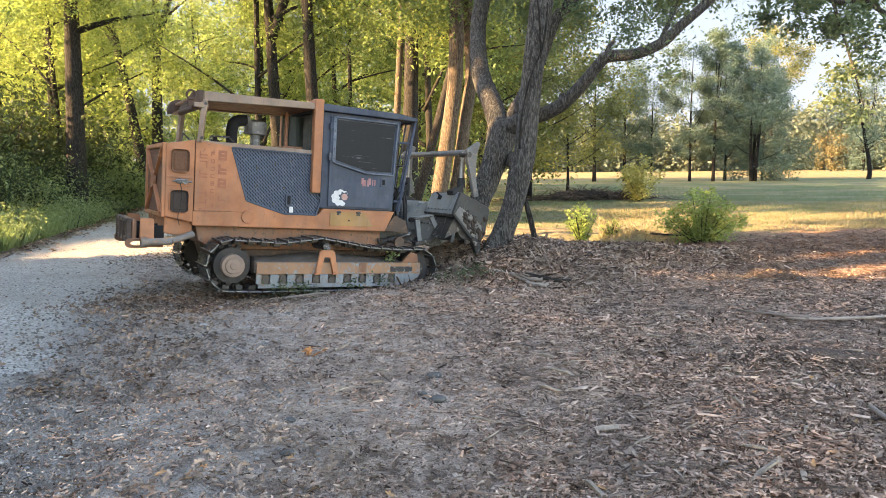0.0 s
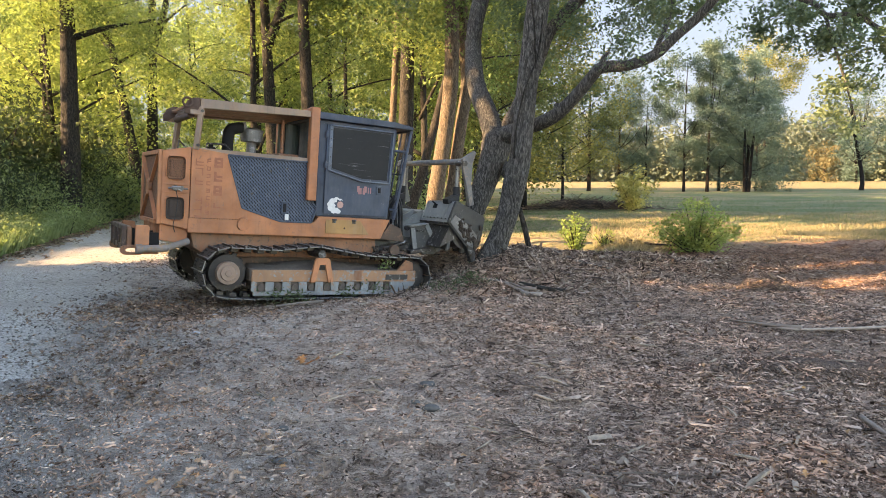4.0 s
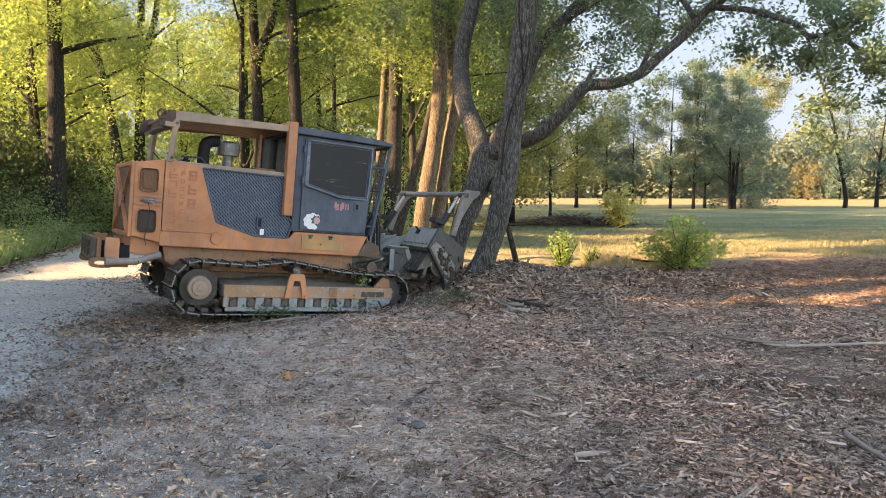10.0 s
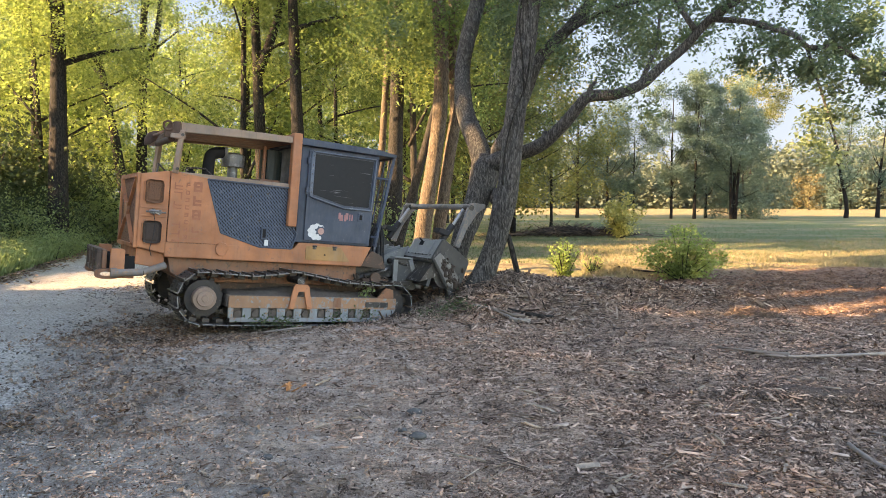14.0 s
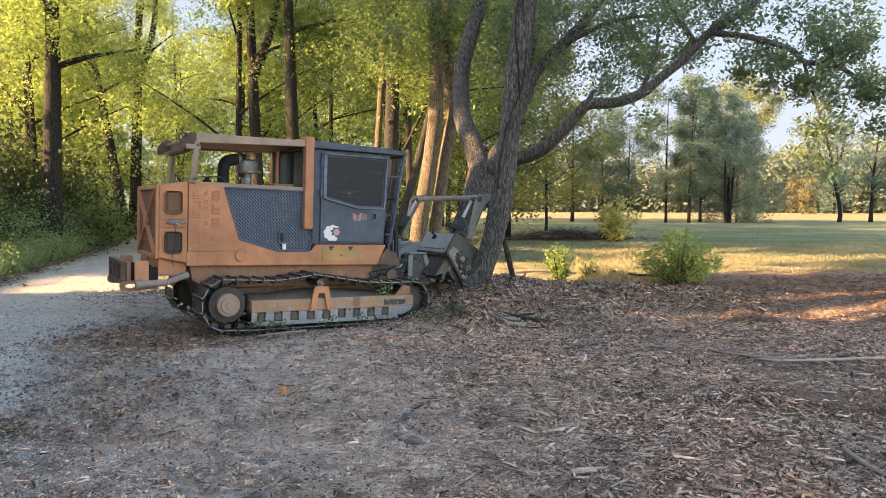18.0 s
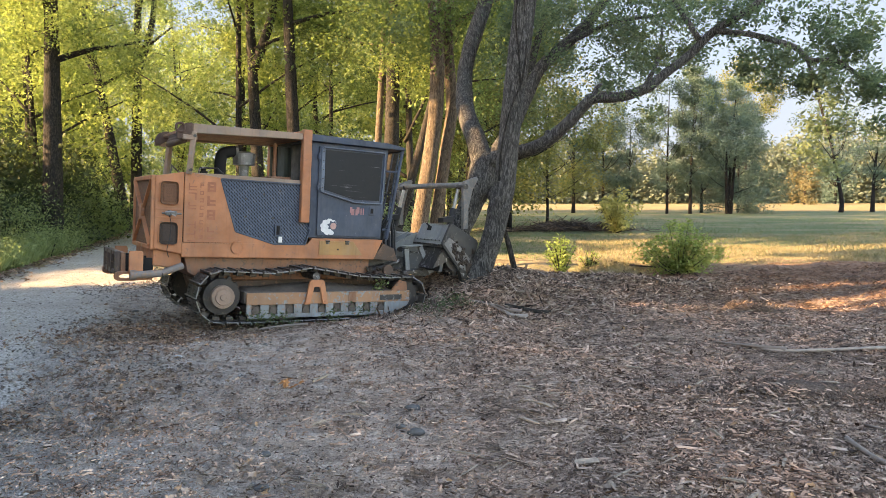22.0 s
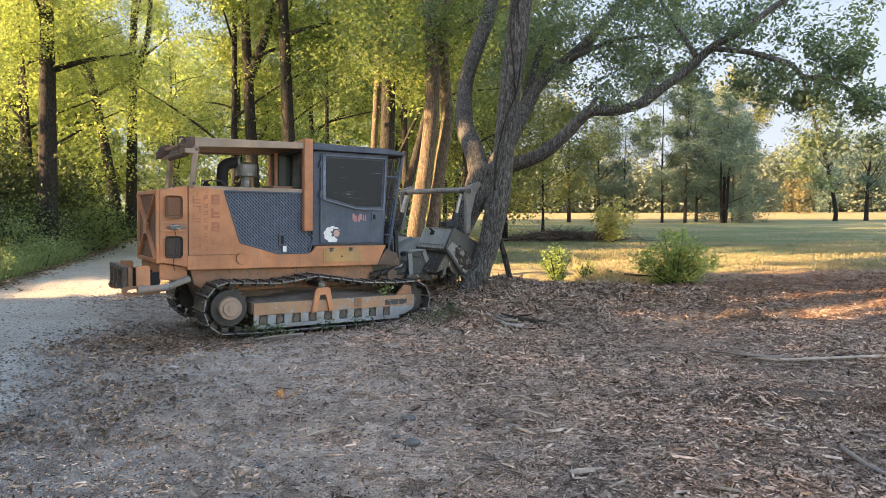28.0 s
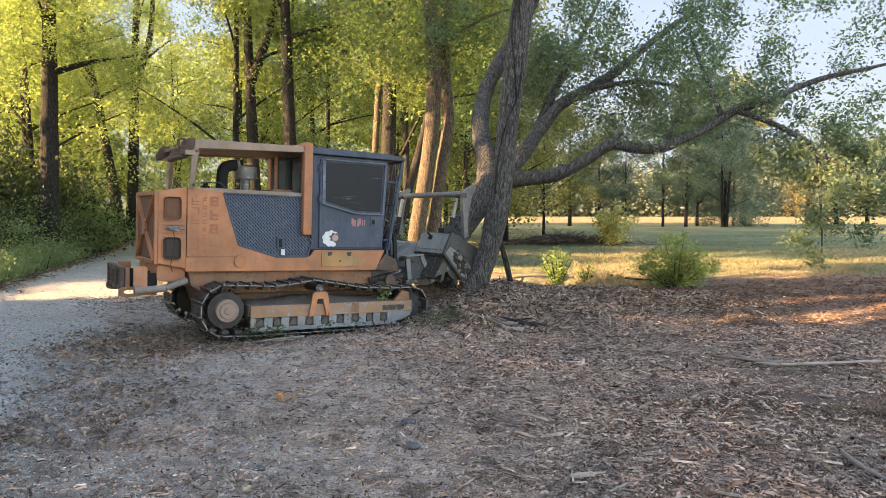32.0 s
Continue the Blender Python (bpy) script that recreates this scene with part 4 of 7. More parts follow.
for nm, x, y, w, h, cnt, lf, mt, lab, sd in (("shrub", 5.35, 15.6, 1.75, 1.15, 5200, 0.075, LEAF_LIT, "bright green shrub standing among wood chips", 1),
                                             ("shrub", 2.83, 16.4, 0.80, 0.92, 900, 0.085, LEAF_LIT, "small green sapling in dry grass", 2),
                                             ("shrub", 8.9, 35.0, 2.4, 2.25, 3000, 0.15, LEAF_PALE, "pale yellow leafy bush at the field's edge", 3),
                                             ("shrub", 3.6, 16.9, 0.6, 0.5, 320, 0.06, LEAF_LIT, "low green weed in dry grass", 4)):
    shrub(nm, (x, y, float(ground_z(x, y))), w, h, cnt, lf, mt, lab, sd)


def field_tree(at, h, w, low, r, count, leaf, mat, label, seed, group="field trees", lean=0.0, stems=1):
    g = np.random.default_rng(seed)
    lines = []
    for k in range(stems):
        dx = (k - (stems - 1) / 2) * 0.9
        lines.append([(dx * 0.4, 0, -0.2, r * 1.3), (dx * 0.6, 0, h * 0.12, r), (dx + lean * 0.4, 0.2, h * 0.45, r * 0.7), (dx * 1.6 + lean, 0, h * 0.9, r * 0.2)])
    tips = []
    for _ in range(24):
        u = g.random() ** 0.9
        ww = w * (0.40 + 0.60 * math.sin(math.pi * (0.12 + 0.80 * u)))
        a, q = g.uniform(0, 6.28), g.uniform(0.15, 1.0) ** 0.6
        c = np.array((lean * (low + (1 - low) * u) + ww * q * math.cos(a) * 0.5, ww * q * math.sin(a) * 0.5, h * (low + (1 - low) * u * 0.95)))
        tips += [tuple(c)] + [tuple(c + g.normal(size=3) * w * np.array((0.085, 0.085, 0.075))) for _ in range(5)]
    for p in tips[::12]:
        z = max(p[2] * 0.55, h * low * 0.7)
        lines.append([(lean * z / h, 0, z, r * 0.26), (p[0] * 0.5, p[1] * 0.5, z + (p[2] - z) * 0.35, r * 0.16), (*p, r * 0.05)])
    crown = leaf_mesh("crown", clumps(np.array(tips), w * 0.095, count, 0.9, g), leaf, 0.3, gen=g)
    root = empty("tree", pose(*at), label, "tree", group)
    for k in range(stems):
        joined("trunk", tubes(lines[k : k + 1], 8, 0.1), BARK_FAR, root, smooth=True)
    for ln in lines[stems:]:
        joined("limb", tubes([ln], 6, 0.1, 3), BARK_FAR, root, smooth=True)
    joined("crown", crown, mat, root)
    return root


FIELD = [(25.9, 80, 16, 5.4, 0.20, 0.24, 5200, 1, 0.0), (28.2, 79, 16.5, 4.8, 0.20, 0.28, 5200, 1, 0.3), (30.6, 82, 16, 4.4, 0.22, 0.26, 4200, 1, -0.3), (23.2, 86, 13, 5.5, 0.2, 0.2, 3600, 1, 0.0),
         (32.2, 78, 11.5, 8.2, 0.045, 0.30, 7600, 2, 0.3), (33.4, 81, 17.0, 5.6, 0.30, 0.3, 4200, 1, 0.6), (36.6, 86, 13.5, 5.6, 0.12, 0.22, 3600, 1, 0.2)]
for k, (x, y, h, w, low, r, cnt, st_n, lean) in enumerate(FIELD):
    field_tree((x, y, 0), h, w * 1.25, low, r * 0.6, int(cnt * 3.1), 0.21, LEAF_FAR_HAZED, "dark green tree in a clump on the field", 500 + k, stems=st_n, lean=lean)
field_tree((48.8, 85, 0), 13.5, 8, 0.35, 0.24, 5200, 0.22, LEAF_FAR_HAZED, "thin leaning tree with sparse foliage on the field", 520, lean=-2.2)
field_tree((54.5, 88, 0), 12.5, 7, 0.3, 0.24, 6000, 0.23, LEAF_FAR_HAZED, "slender tree with sparse foliage on the field", 521, lean=0.6)
# high crown in yellow leaf colour imitates a tree top caught by the sun
field_tree((44.5, 102, 0), 21.5, 9, 0.62, 0.22, 9000, 0.27, LEAF_OLIVE, "tall tree with a sunlit top painted in by yellow leaves", 523)
# nearer trees with low golden boughs
for k, (x, y, h, w, low, r, cnt, mt, lab) in enumerate(((3.6, 37, 10.5, 11.5, 0.19, 0.20, 8000, LEAF_OLIVE, "tree with low golden-green boughs at the field's edge"), (15.9, 84, 15, 9, 0.16, 0.30, 6000, LEAF_OLIVE, "tree with yellowing leaves on the field"), (19.7, 85, 14, 8, 0.2, 0.26, 5200, LEAF_FAR_HAZED, "tree with mixed green leaves on the field"), (7.6, 50, 9.5, 7, 0.2, 0.15, 4200, LEAF_OLIVE, "small green tree at the field's edge"), (2.0, 46, 14, 7, 0.35, 0.2, 5600, LEAF_OLIVE, "leafy tree at the wood's corner"))):
    field_tree((x, y, 0), h, w, low, r * 0.7, int(cnt * 2.3), 0.18, mt, lab, 540 + k, "field trees")

# the depth of the wood behind the track
g = np.random.default_rng(18)
deep = np.array([(g.uniform(-75, 1), 84 + g.uniform(-6, 8), 20 * g.random() ** 0.8) for _ in range(420)])
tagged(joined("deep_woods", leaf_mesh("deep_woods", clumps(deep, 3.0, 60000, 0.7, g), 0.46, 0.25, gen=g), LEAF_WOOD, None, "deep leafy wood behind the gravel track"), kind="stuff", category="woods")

# far woods that close the field
g = np.random.default_rng(8)
far_c, far_r, gold_c = [], [], []
for k in range(640):
    x = g.uniform(-60, 330)
    y = 235 + 0.05 * abs(x - 100) + g.uniform(-10, 25)
    h = g.uniform(10, 21) + 4 * math.sin(x * 0.05) + 4 * min(1, max(0, (x - 70) / 40))
    for t in (0.15, 0.4, 0.65, 0.9):
        far_c.append((x + g.normal() * 2, y, h * t))
        far_r.append(7 - 3 * t)
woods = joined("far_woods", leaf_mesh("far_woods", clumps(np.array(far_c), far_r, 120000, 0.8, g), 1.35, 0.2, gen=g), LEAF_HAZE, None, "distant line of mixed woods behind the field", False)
tagged(woods, kind="stuff", category="woods")
field_tree((99, 190, 0), 10, 9, 0.05, 0.25, 2600, 0.55, LEAF_TAN, "golden autumn tree in front of the far woods", 560)
field_tree((116, 205, 0), 14, 14, 0.05, 0.4, 3600, 0.6, LEAF_FAR_HAZED, "light green tree in front of the far woods", 561)

# the rise of woods behind them
bx_, rows_ = np.linspace(-120, 420, 271), []
top = 13 + 2.5 * np.sin(bx_ * 0.06) + 1.5 * np.sin(bx_ * 0.23 + 1) + g.normal(0, 0.9, len(bx_))
for f_, dy in ((-0.02, 0.0), (0.3, 1.0), (0.6, 2.0), (0.85, 4.0), (1.0, 8.0)):
    rows_.append(np.stack([bx_, 268 + dy + g.normal(0, 0.8, len(bx_)), top * f_], 1))
bi = np.arange(5 * len(bx_)).reshape(5, -1)
bq = np.stack([bi[:-1, :-1], bi[:-1, 1:], bi[1:, 1:], bi[1:, :-1]], -1).reshape(-1, 4)
hills = joined("backdrop", quick_mesh("backdrop", np.concatenate(rows_), bq), plain("distant_foliage", (0.062, 0.085, 0.060), 0.95, vary=0.6, scale=0.5, bump=1.0), None, "distant wooded rise beyond the field", True)
tagged(hills, kind="structure")

# the pale evening sky behind it all
def sky_material():
    n = Nodes("hazy_evening_sky")
    up = n.ramp(n.math("MULTIPLY", n.axis(2), 1 / 900), (0.0, (0.100, 0.130, 0.166)), (0.45, (0.086, 0.125, 0.182)), (1.0, (0.070, 0.112, 0.190)))
    e = n.tree.nodes.new("ShaderNodeEmission")
    n.put(e.inputs[0], up)
    n.tree.links.new(e.outputs[0], n.tree.nodes["Material Output"].inputs[0])
    return n.mat


az = np.radians(np.linspace(-58, 58, 40))
sky_v = np.concatenate([np.stack([2100 * np.sin(az), 2100 * np.cos(az), np.full(40, z)], 1) for z in (-20, 250, 550, 900, 1400)])
si = np.arange(200).reshape(5, 40)
backdrop = joined("backdrop_sky", quick_mesh("backdrop_sky", sky_v, np.stack([si[:-1, :-1], si[:-1, 1:], si[1:, 1:], si[1:, :-1]], -1).reshape(-1, 4)), sky_material(), None, "pale hazy evening sky behind the woods", True)
tagged(backdrop, kind="structure")

# unseen trees added beside and behind the camera to shade the clearing
shade_protos = []
for k in range(2):
    g = np.random.default_rng(600 + k)
    lines, crown = wood_tree(600 + k, 8.0, 0.2, 0.6, 3200, 0.44, (0.2, 0), False, 3.0, 14)
    shade_protos.append(thing_tree("tree", (0, 0, -60), lines, BARK_DARK, crown, LEAF_WOOD, "unseen leafy tree added to shade the clearing", "tree", "clearing trees", n=7))
g = np.random.default_rng(9)
SHADE = []


def off_sun(s_, q):
    """A place s_ metres along the sun's way and q across it."""
    return 0.951 * s_ - 0.309 * q, 0.309 * s_ + 0.951 * q


for q in np.arange(-7.0, 14.6, 1.4):
    for row in (-13.0, -16.2):
        x, y = off_sun(row + g.uniform(-0.6, 0.6), q + g.uniform(-0.5, 0.5))
        SHADE.append((x, y, g.uniform(0.94, 1.16) * (1.0 if q < 7.6 else (0.60 if row > -14 else 0.85) if q < 10.0 else (0.74 if row > -14 else 1.0) if q < 12.7 else 0.40)))
for x, y, s in SHADE:
    copy_thing(shade_protos[int(g.integers(0, 2))], pose(x, y, float(ground_z(x, y)), 0, 0, g.uniform(0, 360)) @ Matrix.Diagonal((s, s, s, 1)))
# narrow stretched copies, out of view, keep the sun off the machine
for k, (s_, q) in enumerate(((-12.4, 11.1), (-14.6, 11.4), (-17.0, 11.0))):
    copy_thing(shade_protos[k % 2], pose(*off_sun(s_, q), 0.05, 0, 0, 50 * k) @ Matrix.Diagonal((0.34, 0.34, 1.45, 1)))
# taller unseen ones with high crowns, also for shade; the low sun passes below them
tall_protos = []
for k in range(2):
    lines, crown = wood_tree(620 + k, 16.0, 0.26, 9.6, 4200, 0.38, (0.3, 0), False, 3.0, 12)
    tall_protos.append(thing_tree("tree", (0, 0, 0), lines, BARK_DARK, crown, LEAF_WOOD, "unseen tall tree with a high crown, added for shade", "tree", "clearing trees", n=8))
for k, q in enumerate((9.6, 10.7, 11.8, 12.9, 13.8)):
    for row, s_ in enumerate((-8.6, -11.4)):
        x, y = off_sun(s_ + g.uniform(-0.3, 0.3), q + g.uniform(-0.4, 0.4))
        m = pose(x, y, 0.05, 0, 0, g.uniform(0, 360))
        if k == 0:
            tall_protos[row].matrix_world = m
        else:
            copy_thing(tall_protos[(k + row) % 2], m)
# out-of-view copies that shade the bushes on the left verge
for k, q in enumerate((21.2, 22.4, 23.6, 24.8, 21.8, 24.2)):
    s_ = 13 if k < 4 else 16
    copy_thing(shade_protos[k % 2], pose(*off_sun(-s_, q), 0.05, 0, 0, 70 * k) @ Matrix.Diagonal((0.8, 0.8, 1.05, 1)))
# small out-of-view copies that break up the sun on the gravel
for k, q in enumerate((15.3, 16.3, 17.2)):
    copy_thing(shade_protos[k % 2], pose(*off_sun(-12.6 - 0.8 * k, q), 0.05, 0, 0, 40 * k) @ Matrix.Diagonal((0.38, 0.38, 0.38, 1)))
for k, p in enumerate(shade_protos):
    p.matrix_world = pose(-22 + 6 * k, -12, 0.1)


# ---- the tracked forestry mulcher (x forward, y to its left, z up, origin on the ground between the tracks) ----
BASE, HEADING = Vector((-2.751, 11.347, 0.0)), 33.0


def machine_pose(s, z, pitch):
    a = radians(HEADING)
    return Matrix.Translation(BASE + Vector((s * math.cos(a), s * math.sin(a), z))) @ pose(0, 0, 0, 0, pitch, HEADING)


mulcher = empty("forestry_mulcher", machine_pose(-0.2, 0, 4.5), "worn orange tracked forestry mulcher with slate-blue cab", "mulcher")

# hull
bm = bmesh.new()
prism(bm, [(-1.62, 0.84), (1.44, 0.83), (1.60, 1.16), (0.34, 1.16), (0.27, 1.05), (-1.62, 1.05)], -0.75, 0.75, 0.012)
hull = part("hull", bm, ORANGE, mulcher, "orange lower body")
# belly in the darkened orange, underside shade put into its colour
bm = bmesh.new()
prism(bm, [(-1.50, 0.62), (-1.30, 0.50), (1.25, 0.50), (1.42, 0.64), (1.42, 0.826), (-1.55, 0.836)], -0.62, 0.62, 0.01)
part("belly", bm, ORANGE_DIRTY_DARK, mulcher, "dusty orange undercarriage frame, coloured darker for its shade")
for side in (-1, 1):
    y0, y1 = sorted((side * 0.75, side * 0.715))
    # side panel with the slanted cut-out for the perforated door
    bm = bmesh.new()
    prism(bm, [(-1.60, 1.054), (-0.83, 1.054), (-0.858, 1.232), (-1.09, 1.985), (-1.09, 2.0), (-1.60, 2.05)], y0, y1, 0.006)
    panel = part("side_panel", bm, ORANGE, mulcher)
    bm = bmesh.new()
    prism(bm, [(-0.828, 1.054), (-0.285, 1.054), (-0.865, 1.228)], y0, y1, 0.0)
    part("corner_panel", bm, ORANGE, mulcher)
    bm = bmesh.new()
    prism(bm, [(-1.095, 1.985), (0.235, 1.985), (0.235, 1.36), (0.30, 1.29), (0.225, 1.056), (-0.28, 1.056), (-0.86, 1.23)], min(side * 0.735, side * 0.70), max(side * 0.735, side * 0.70), 0.004)
    mesh = part("engine_door", bm, PERFORATED, mulcher, "slate-blue perforated engine door")
    bm = bmesh.new()
    rim = [(-1.095, 1.985), (0.235, 1.985), (0.235, 1.36), (0.30, 1.29), (0.225, 1.056), (-0.28, 1.056), (-0.86, 1.23)]
    for p, q in zip(rim, rim[1:] + rim[:1]):
        bar(bm, (p[0], side * 0.745, p[1]), (q[0], side * 0.745, q[1]), 0.03, 0.025, 0.004)
    part("door_rim", bm, SLATE, mesh)
    bm = bmesh.new()
    box(bm, -0.27, -0.17, side * 0.765, side * 0.73, 1.17, 1.36, 0.008)
    h = part("handle", bm, SLATE, mesh, "recessed black door latch")
    bm = bmesh.new()
    box(bm, -0.245, -0.195, side * 0.77, side * 0.762, 1.20, 1.33, 0.004)
    part("recess", bm, BLACK, h)
    bm = bmesh.new()
    box(bm, -0.21, -0.15, side * 0.768, side * 0.75, 1.08, 1.17, 0.004)
    part("tag", bm, PALE_MARK, mesh, "small pale paper tag")
    bm = bmesh.new()
    for x, z in ((-0.72, 1.72), (-0.45, 1.80), (-0.72, 1.45), (-0.20, 1.86), (-0.30, 1.45), (-0.45, 1.20)):
        rod(bm, (x, side * 0.733, z), (x, side * 0.745, z), 0.016, n=10)
    tagged(part("washers", bm, STEEL, mesh), kind="stuff")
    # round cap with bolts
    bm = bmesh.new()
    rod(bm, (-0.83, side * 0.745, 0.99), (-0.83, side * 0.775, 0.99), 0.10, 0.095, 24)
    for k in range(8):
        a = k * math.pi / 4
        rod(bm, (-0.83 + 0.08 * math.cos(a), side * 0.77, 0.99 + 0.08 * math.sin(a)), (-0.83 + 0.08 * math.cos(a), side * 0.787, 0.99 + 0.08 * math.sin(a)), 0.011, n=6)
    part("round_cover", bm, ORANGE, mulcher)
    # flap under the cab
    bm = bmesh.new()
    prism(bm, [(0.46, 0.90), (1.16, 0.90), (0.98 + 0.25, 0.90), (1.05, 1.12), (0.46, 1.12)][:1] + [(1.22, 0.90), (1.05, 1.12), (0.46, 1.12)], *sorted((side * 0.752, side * 0.765)), 0.003)
    flap = part("flap", bm, paint("ochre_paint", (0.34, 0.18, 0.066), (0.2, 0.14, 0.08)) if side < 0 else ORANGE, mulcher, "ochre tool-box flap")
    bm = bmesh.new()
    for x in (0.60, 0.94):
        rod(bm, (x - 0.035, side * 0.775, 1.12), (x + 0.035, side * 0.775, 1.12), 0.014, n=8)
        box(bm, x - 0.03, x + 0.03, side * 0.764, side * 0.772, 1.07, 1.12, 0.002)
    tagged(part("hinge", bm, STEEL, flap), kind="stuff")
    bm = bmesh.new()
    rod(bm, (0.78, side * 0.764, 0.99), (0.78, side * 0.772, 0.99), 0.014, n=8)
    part("lock", bm, BLACK, flap)

# hood
bm = bmesh.new()
box(bm, -1.60, 0.24, -0.745, 0.745, 1.985, 2.05, 0.012)
part("hood", bm, TAN, mulcher, "faded tan hood edge")
bm = bmesh.new()
box(bm, -1.58, 0.2, -0.69, 0.69, 1.05, 1.98)
part("engine_bay", bm, BLACK, mulcher)
# red lettering on the side, worn off to patches
bm = bmesh.new()
g = np.random.default_rng(11)
for col, (x, w, h, gap, cnt, st_w, keep) in enumerate(((-1.49, 0.11, 0.105, 0.03, 7, 0.018, 0.42), (-1.36, 0.055, 0.06, 0.045, 8, 0.016, 0.5), (-1.225, 0.12, 0.145, 0.055, 3, 0.036, 0.86), (-1.225, 0.10, 0.075, 0.02, 2, 0.024, 0.6))):
    z = (1.90, 1.90, 1.93, 1.28)[col]
    for k in range(cnt):
        lines = [(x - w / 2, x - w / 2 + st_w, z - h, z), (x + w / 2 - st_w, x + w / 2, z - h, z), (x - w / 2, x + w / 2, z - st_w, z), (x - w / 2, x + w / 2, z - h, z - h + st_w), (x - w / 2, x + w / 2, z - h / 2 - st_w / 2, z - h / 2 + st_w / 2)]
        for j, (a, b, c, d) in enumerate(lines):
            if g.random() < keep:
                box(bm, a, b, -0.7535 - 0.0004 * j, -0.751, c, d, 0)
        z -= h + gap
tagged(part("lettering", bm, RED_MARK, mulcher, "worn-off red lettering"), kind="stuff")

# rear corner doors and radiator
GRILLE_DARK = plain("dark_mesh", (0.052, 0.036, 0.028), 0.8, vary=0.5, scale=40, bump=0.6)
for side in (-1, 1):
    bm = bmesh.new()
    y0, y1 = sorted((side * 0.74, side * 0.68))
    prism(bm, [(-1.99, 0.96), (-1.605, 0.88), (-1.605, 2.05), (-1.99, 1.97)], y0, y1, 0.015)
    rd = part("corner_door", bm, ORANGE, mulcher)
    for z0, z1 in ((1.58, 1.90), (1.02, 1.33)):
        bm = bmesh.new()
        box(bm, -1.92, -1.685, side * 0.752, side * 0.735, z0, z1, 0.05)
        part("side_grille", bm, GRILLE if z0 > 1.5 else GRILLE_DARK, rd, "rusty meshed air opening" if z0 > 1.5 else "dark meshed air opening")
        bm = bmesh.new()
        for (p, q) in (((-1.93, z0 + 0.03), (-1.93, z1 - 0.03)), ((-1.675, z0 + 0.03), (-1.675, z1 - 0.03)), ((-1.90, z0 - 0.005), (-1.70, z0 - 0.005)), ((-1.90, z1 + 0.005), (-1.70, z1 + 0.005))):
            bar(bm, (p[0], side * 0.748, p[1]), (q[0], side * 0.748, q[1]), 0.022, 0.02, 0.004)
        part("grille_rim", bm, ORANGE, rd)
    bm = bmesh.new()
    box(bm, -1.97, -1.62, side * 0.755, side * 0.74, 1.50, 1.525, 0.004)
    box(bm, -1.97, -1.62, side * 0.755, side * 0.74, 1.385, 1.41, 0.004)
    part("door_ribs", bm, ORANGE, rd)
    bm = bmesh.new()
    box(bm, -1.85, -1.70, side * 0.79, side * 0.745, 1.43, 1.49, 0.008)
    rod(bm, (-1.90, side * 0.775, 1.455), (-1.64, side * 0.775, 1.455), 0.012, n=8)
    rod(bm, (-1.80, side * 0.76, 1.42), (-1.80, side * 0.76, 1.50), 0.02, n=8)
    part("latch", bm, DULL, rd, "steel toggle latch")
    bm = bmesh.new()
    rod(bm, (-1.86, side * 0.80, 1.47), (-1.74, side * 0.80, 1.475), 0.014, n=8)
    bar(bm, (-1.78, side * 0.80, 1.45), (-1.72, side * 0.80, 1.42), 0.016, 0.016, 0.003)
    part("latch_arm", bm, BRIGHT, rd, "bright toggle arm")
    if side < 0:
        joined("cable", tubes([[(-1.80, -0.775, 1.43, 0.005), (-1.775, -0.785, 1.30, 0.005), (-1.79, -0.79, 1.10, 0.005), (-1.82, -0.78, 0.95, 0.005), (-1.79, -0.76, 0.84, 0.005)]], 6, 0.0, 4), RUBBER, rd, "thin black cable hanging from the latch", True)
bm = bmesh.new()
box(bm, -2.0, -1.98, -0.68, 0.68, 0.96, 1.97, 0.006)
rear = part("radiator_guard", bm, GRILLE, mulcher, "rusty meshed radiator guard with crossed bars")
bm = bmesh.new()
for y in (-0.69, 0.69):
    box(bm, -2.03, -1.97, y - 0.03, y + 0.03, 0.95, 1.975, 0.008)
for z in (0.97, 1.95):
    box(bm, -2.03, -1.97, -0.70, 0.70, z - 0.03, z + 0.03, 0.008)
part("guard_frame", bm, ORANGE, rear)
for sg in (-1, 1):
    bm = bmesh.new()
    bar(bm, (-2.012 - 0.004 * sg, -sg * 0.63, 1.0), (-2.012 - 0.004 * sg, sg * 0.63, 1.92), 0.07, 0.025, 0.004)
    part("cross_brace", bm, ORANGE, rear)
bm = bmesh.new()
rod(bm, (-2.01, 0, 1.46), (-2.05, 0, 1.46), 0.12, n=18)
part("brace_disc", bm, ORANGE, rear)
bm = bmesh.new()
prism(bm, [(-1.98, 0.72), (-1.60, 0.66), (-1.60, 0.88), (-1.98, 0.955)], -0.66, 0.66, 0.012)
part("rear_sill", bm, ORANGE, mulcher)

# rear bumper
RUSTY = paint("rusty_bumper_steel", (0.070, 0.046, 0.036), (0.17, 0.10, 0.07), (0.06, 0.047, 0.04), wear=0.56, dirt=0.6)
bm = bmesh.new()
box(bm, -2.40, -2.34, -0.74, 0.44, 0.60, 0.90, 0.012)
bump = part("rear_bumper", bm, ORANGE_DIRTY_DARK, mulcher, "scuffed orange rear bumper")
for y in (-0.62, -0.15, 0.40):
    bm = bmesh.new()
    box(bm, -2.36, -1.97, y - 0.025, y + 0.025, 0.62, 0.82, 0.008)
    part("bumper_bracket", bm, BLACK, bump, "sooty steel bracket")
for y in (-0.80, 0.47):
    bm = bmesh.new()
    prism(bm, [(-2.31, 0.62), (-2.29, 0.59), (-2.15, 0.59), (-2.13, 0.62), (-2.13, 0.90), (-2.15, 0.925), (-2.31, 0.925)], y - 0.022, y + 0.022, 0.01)
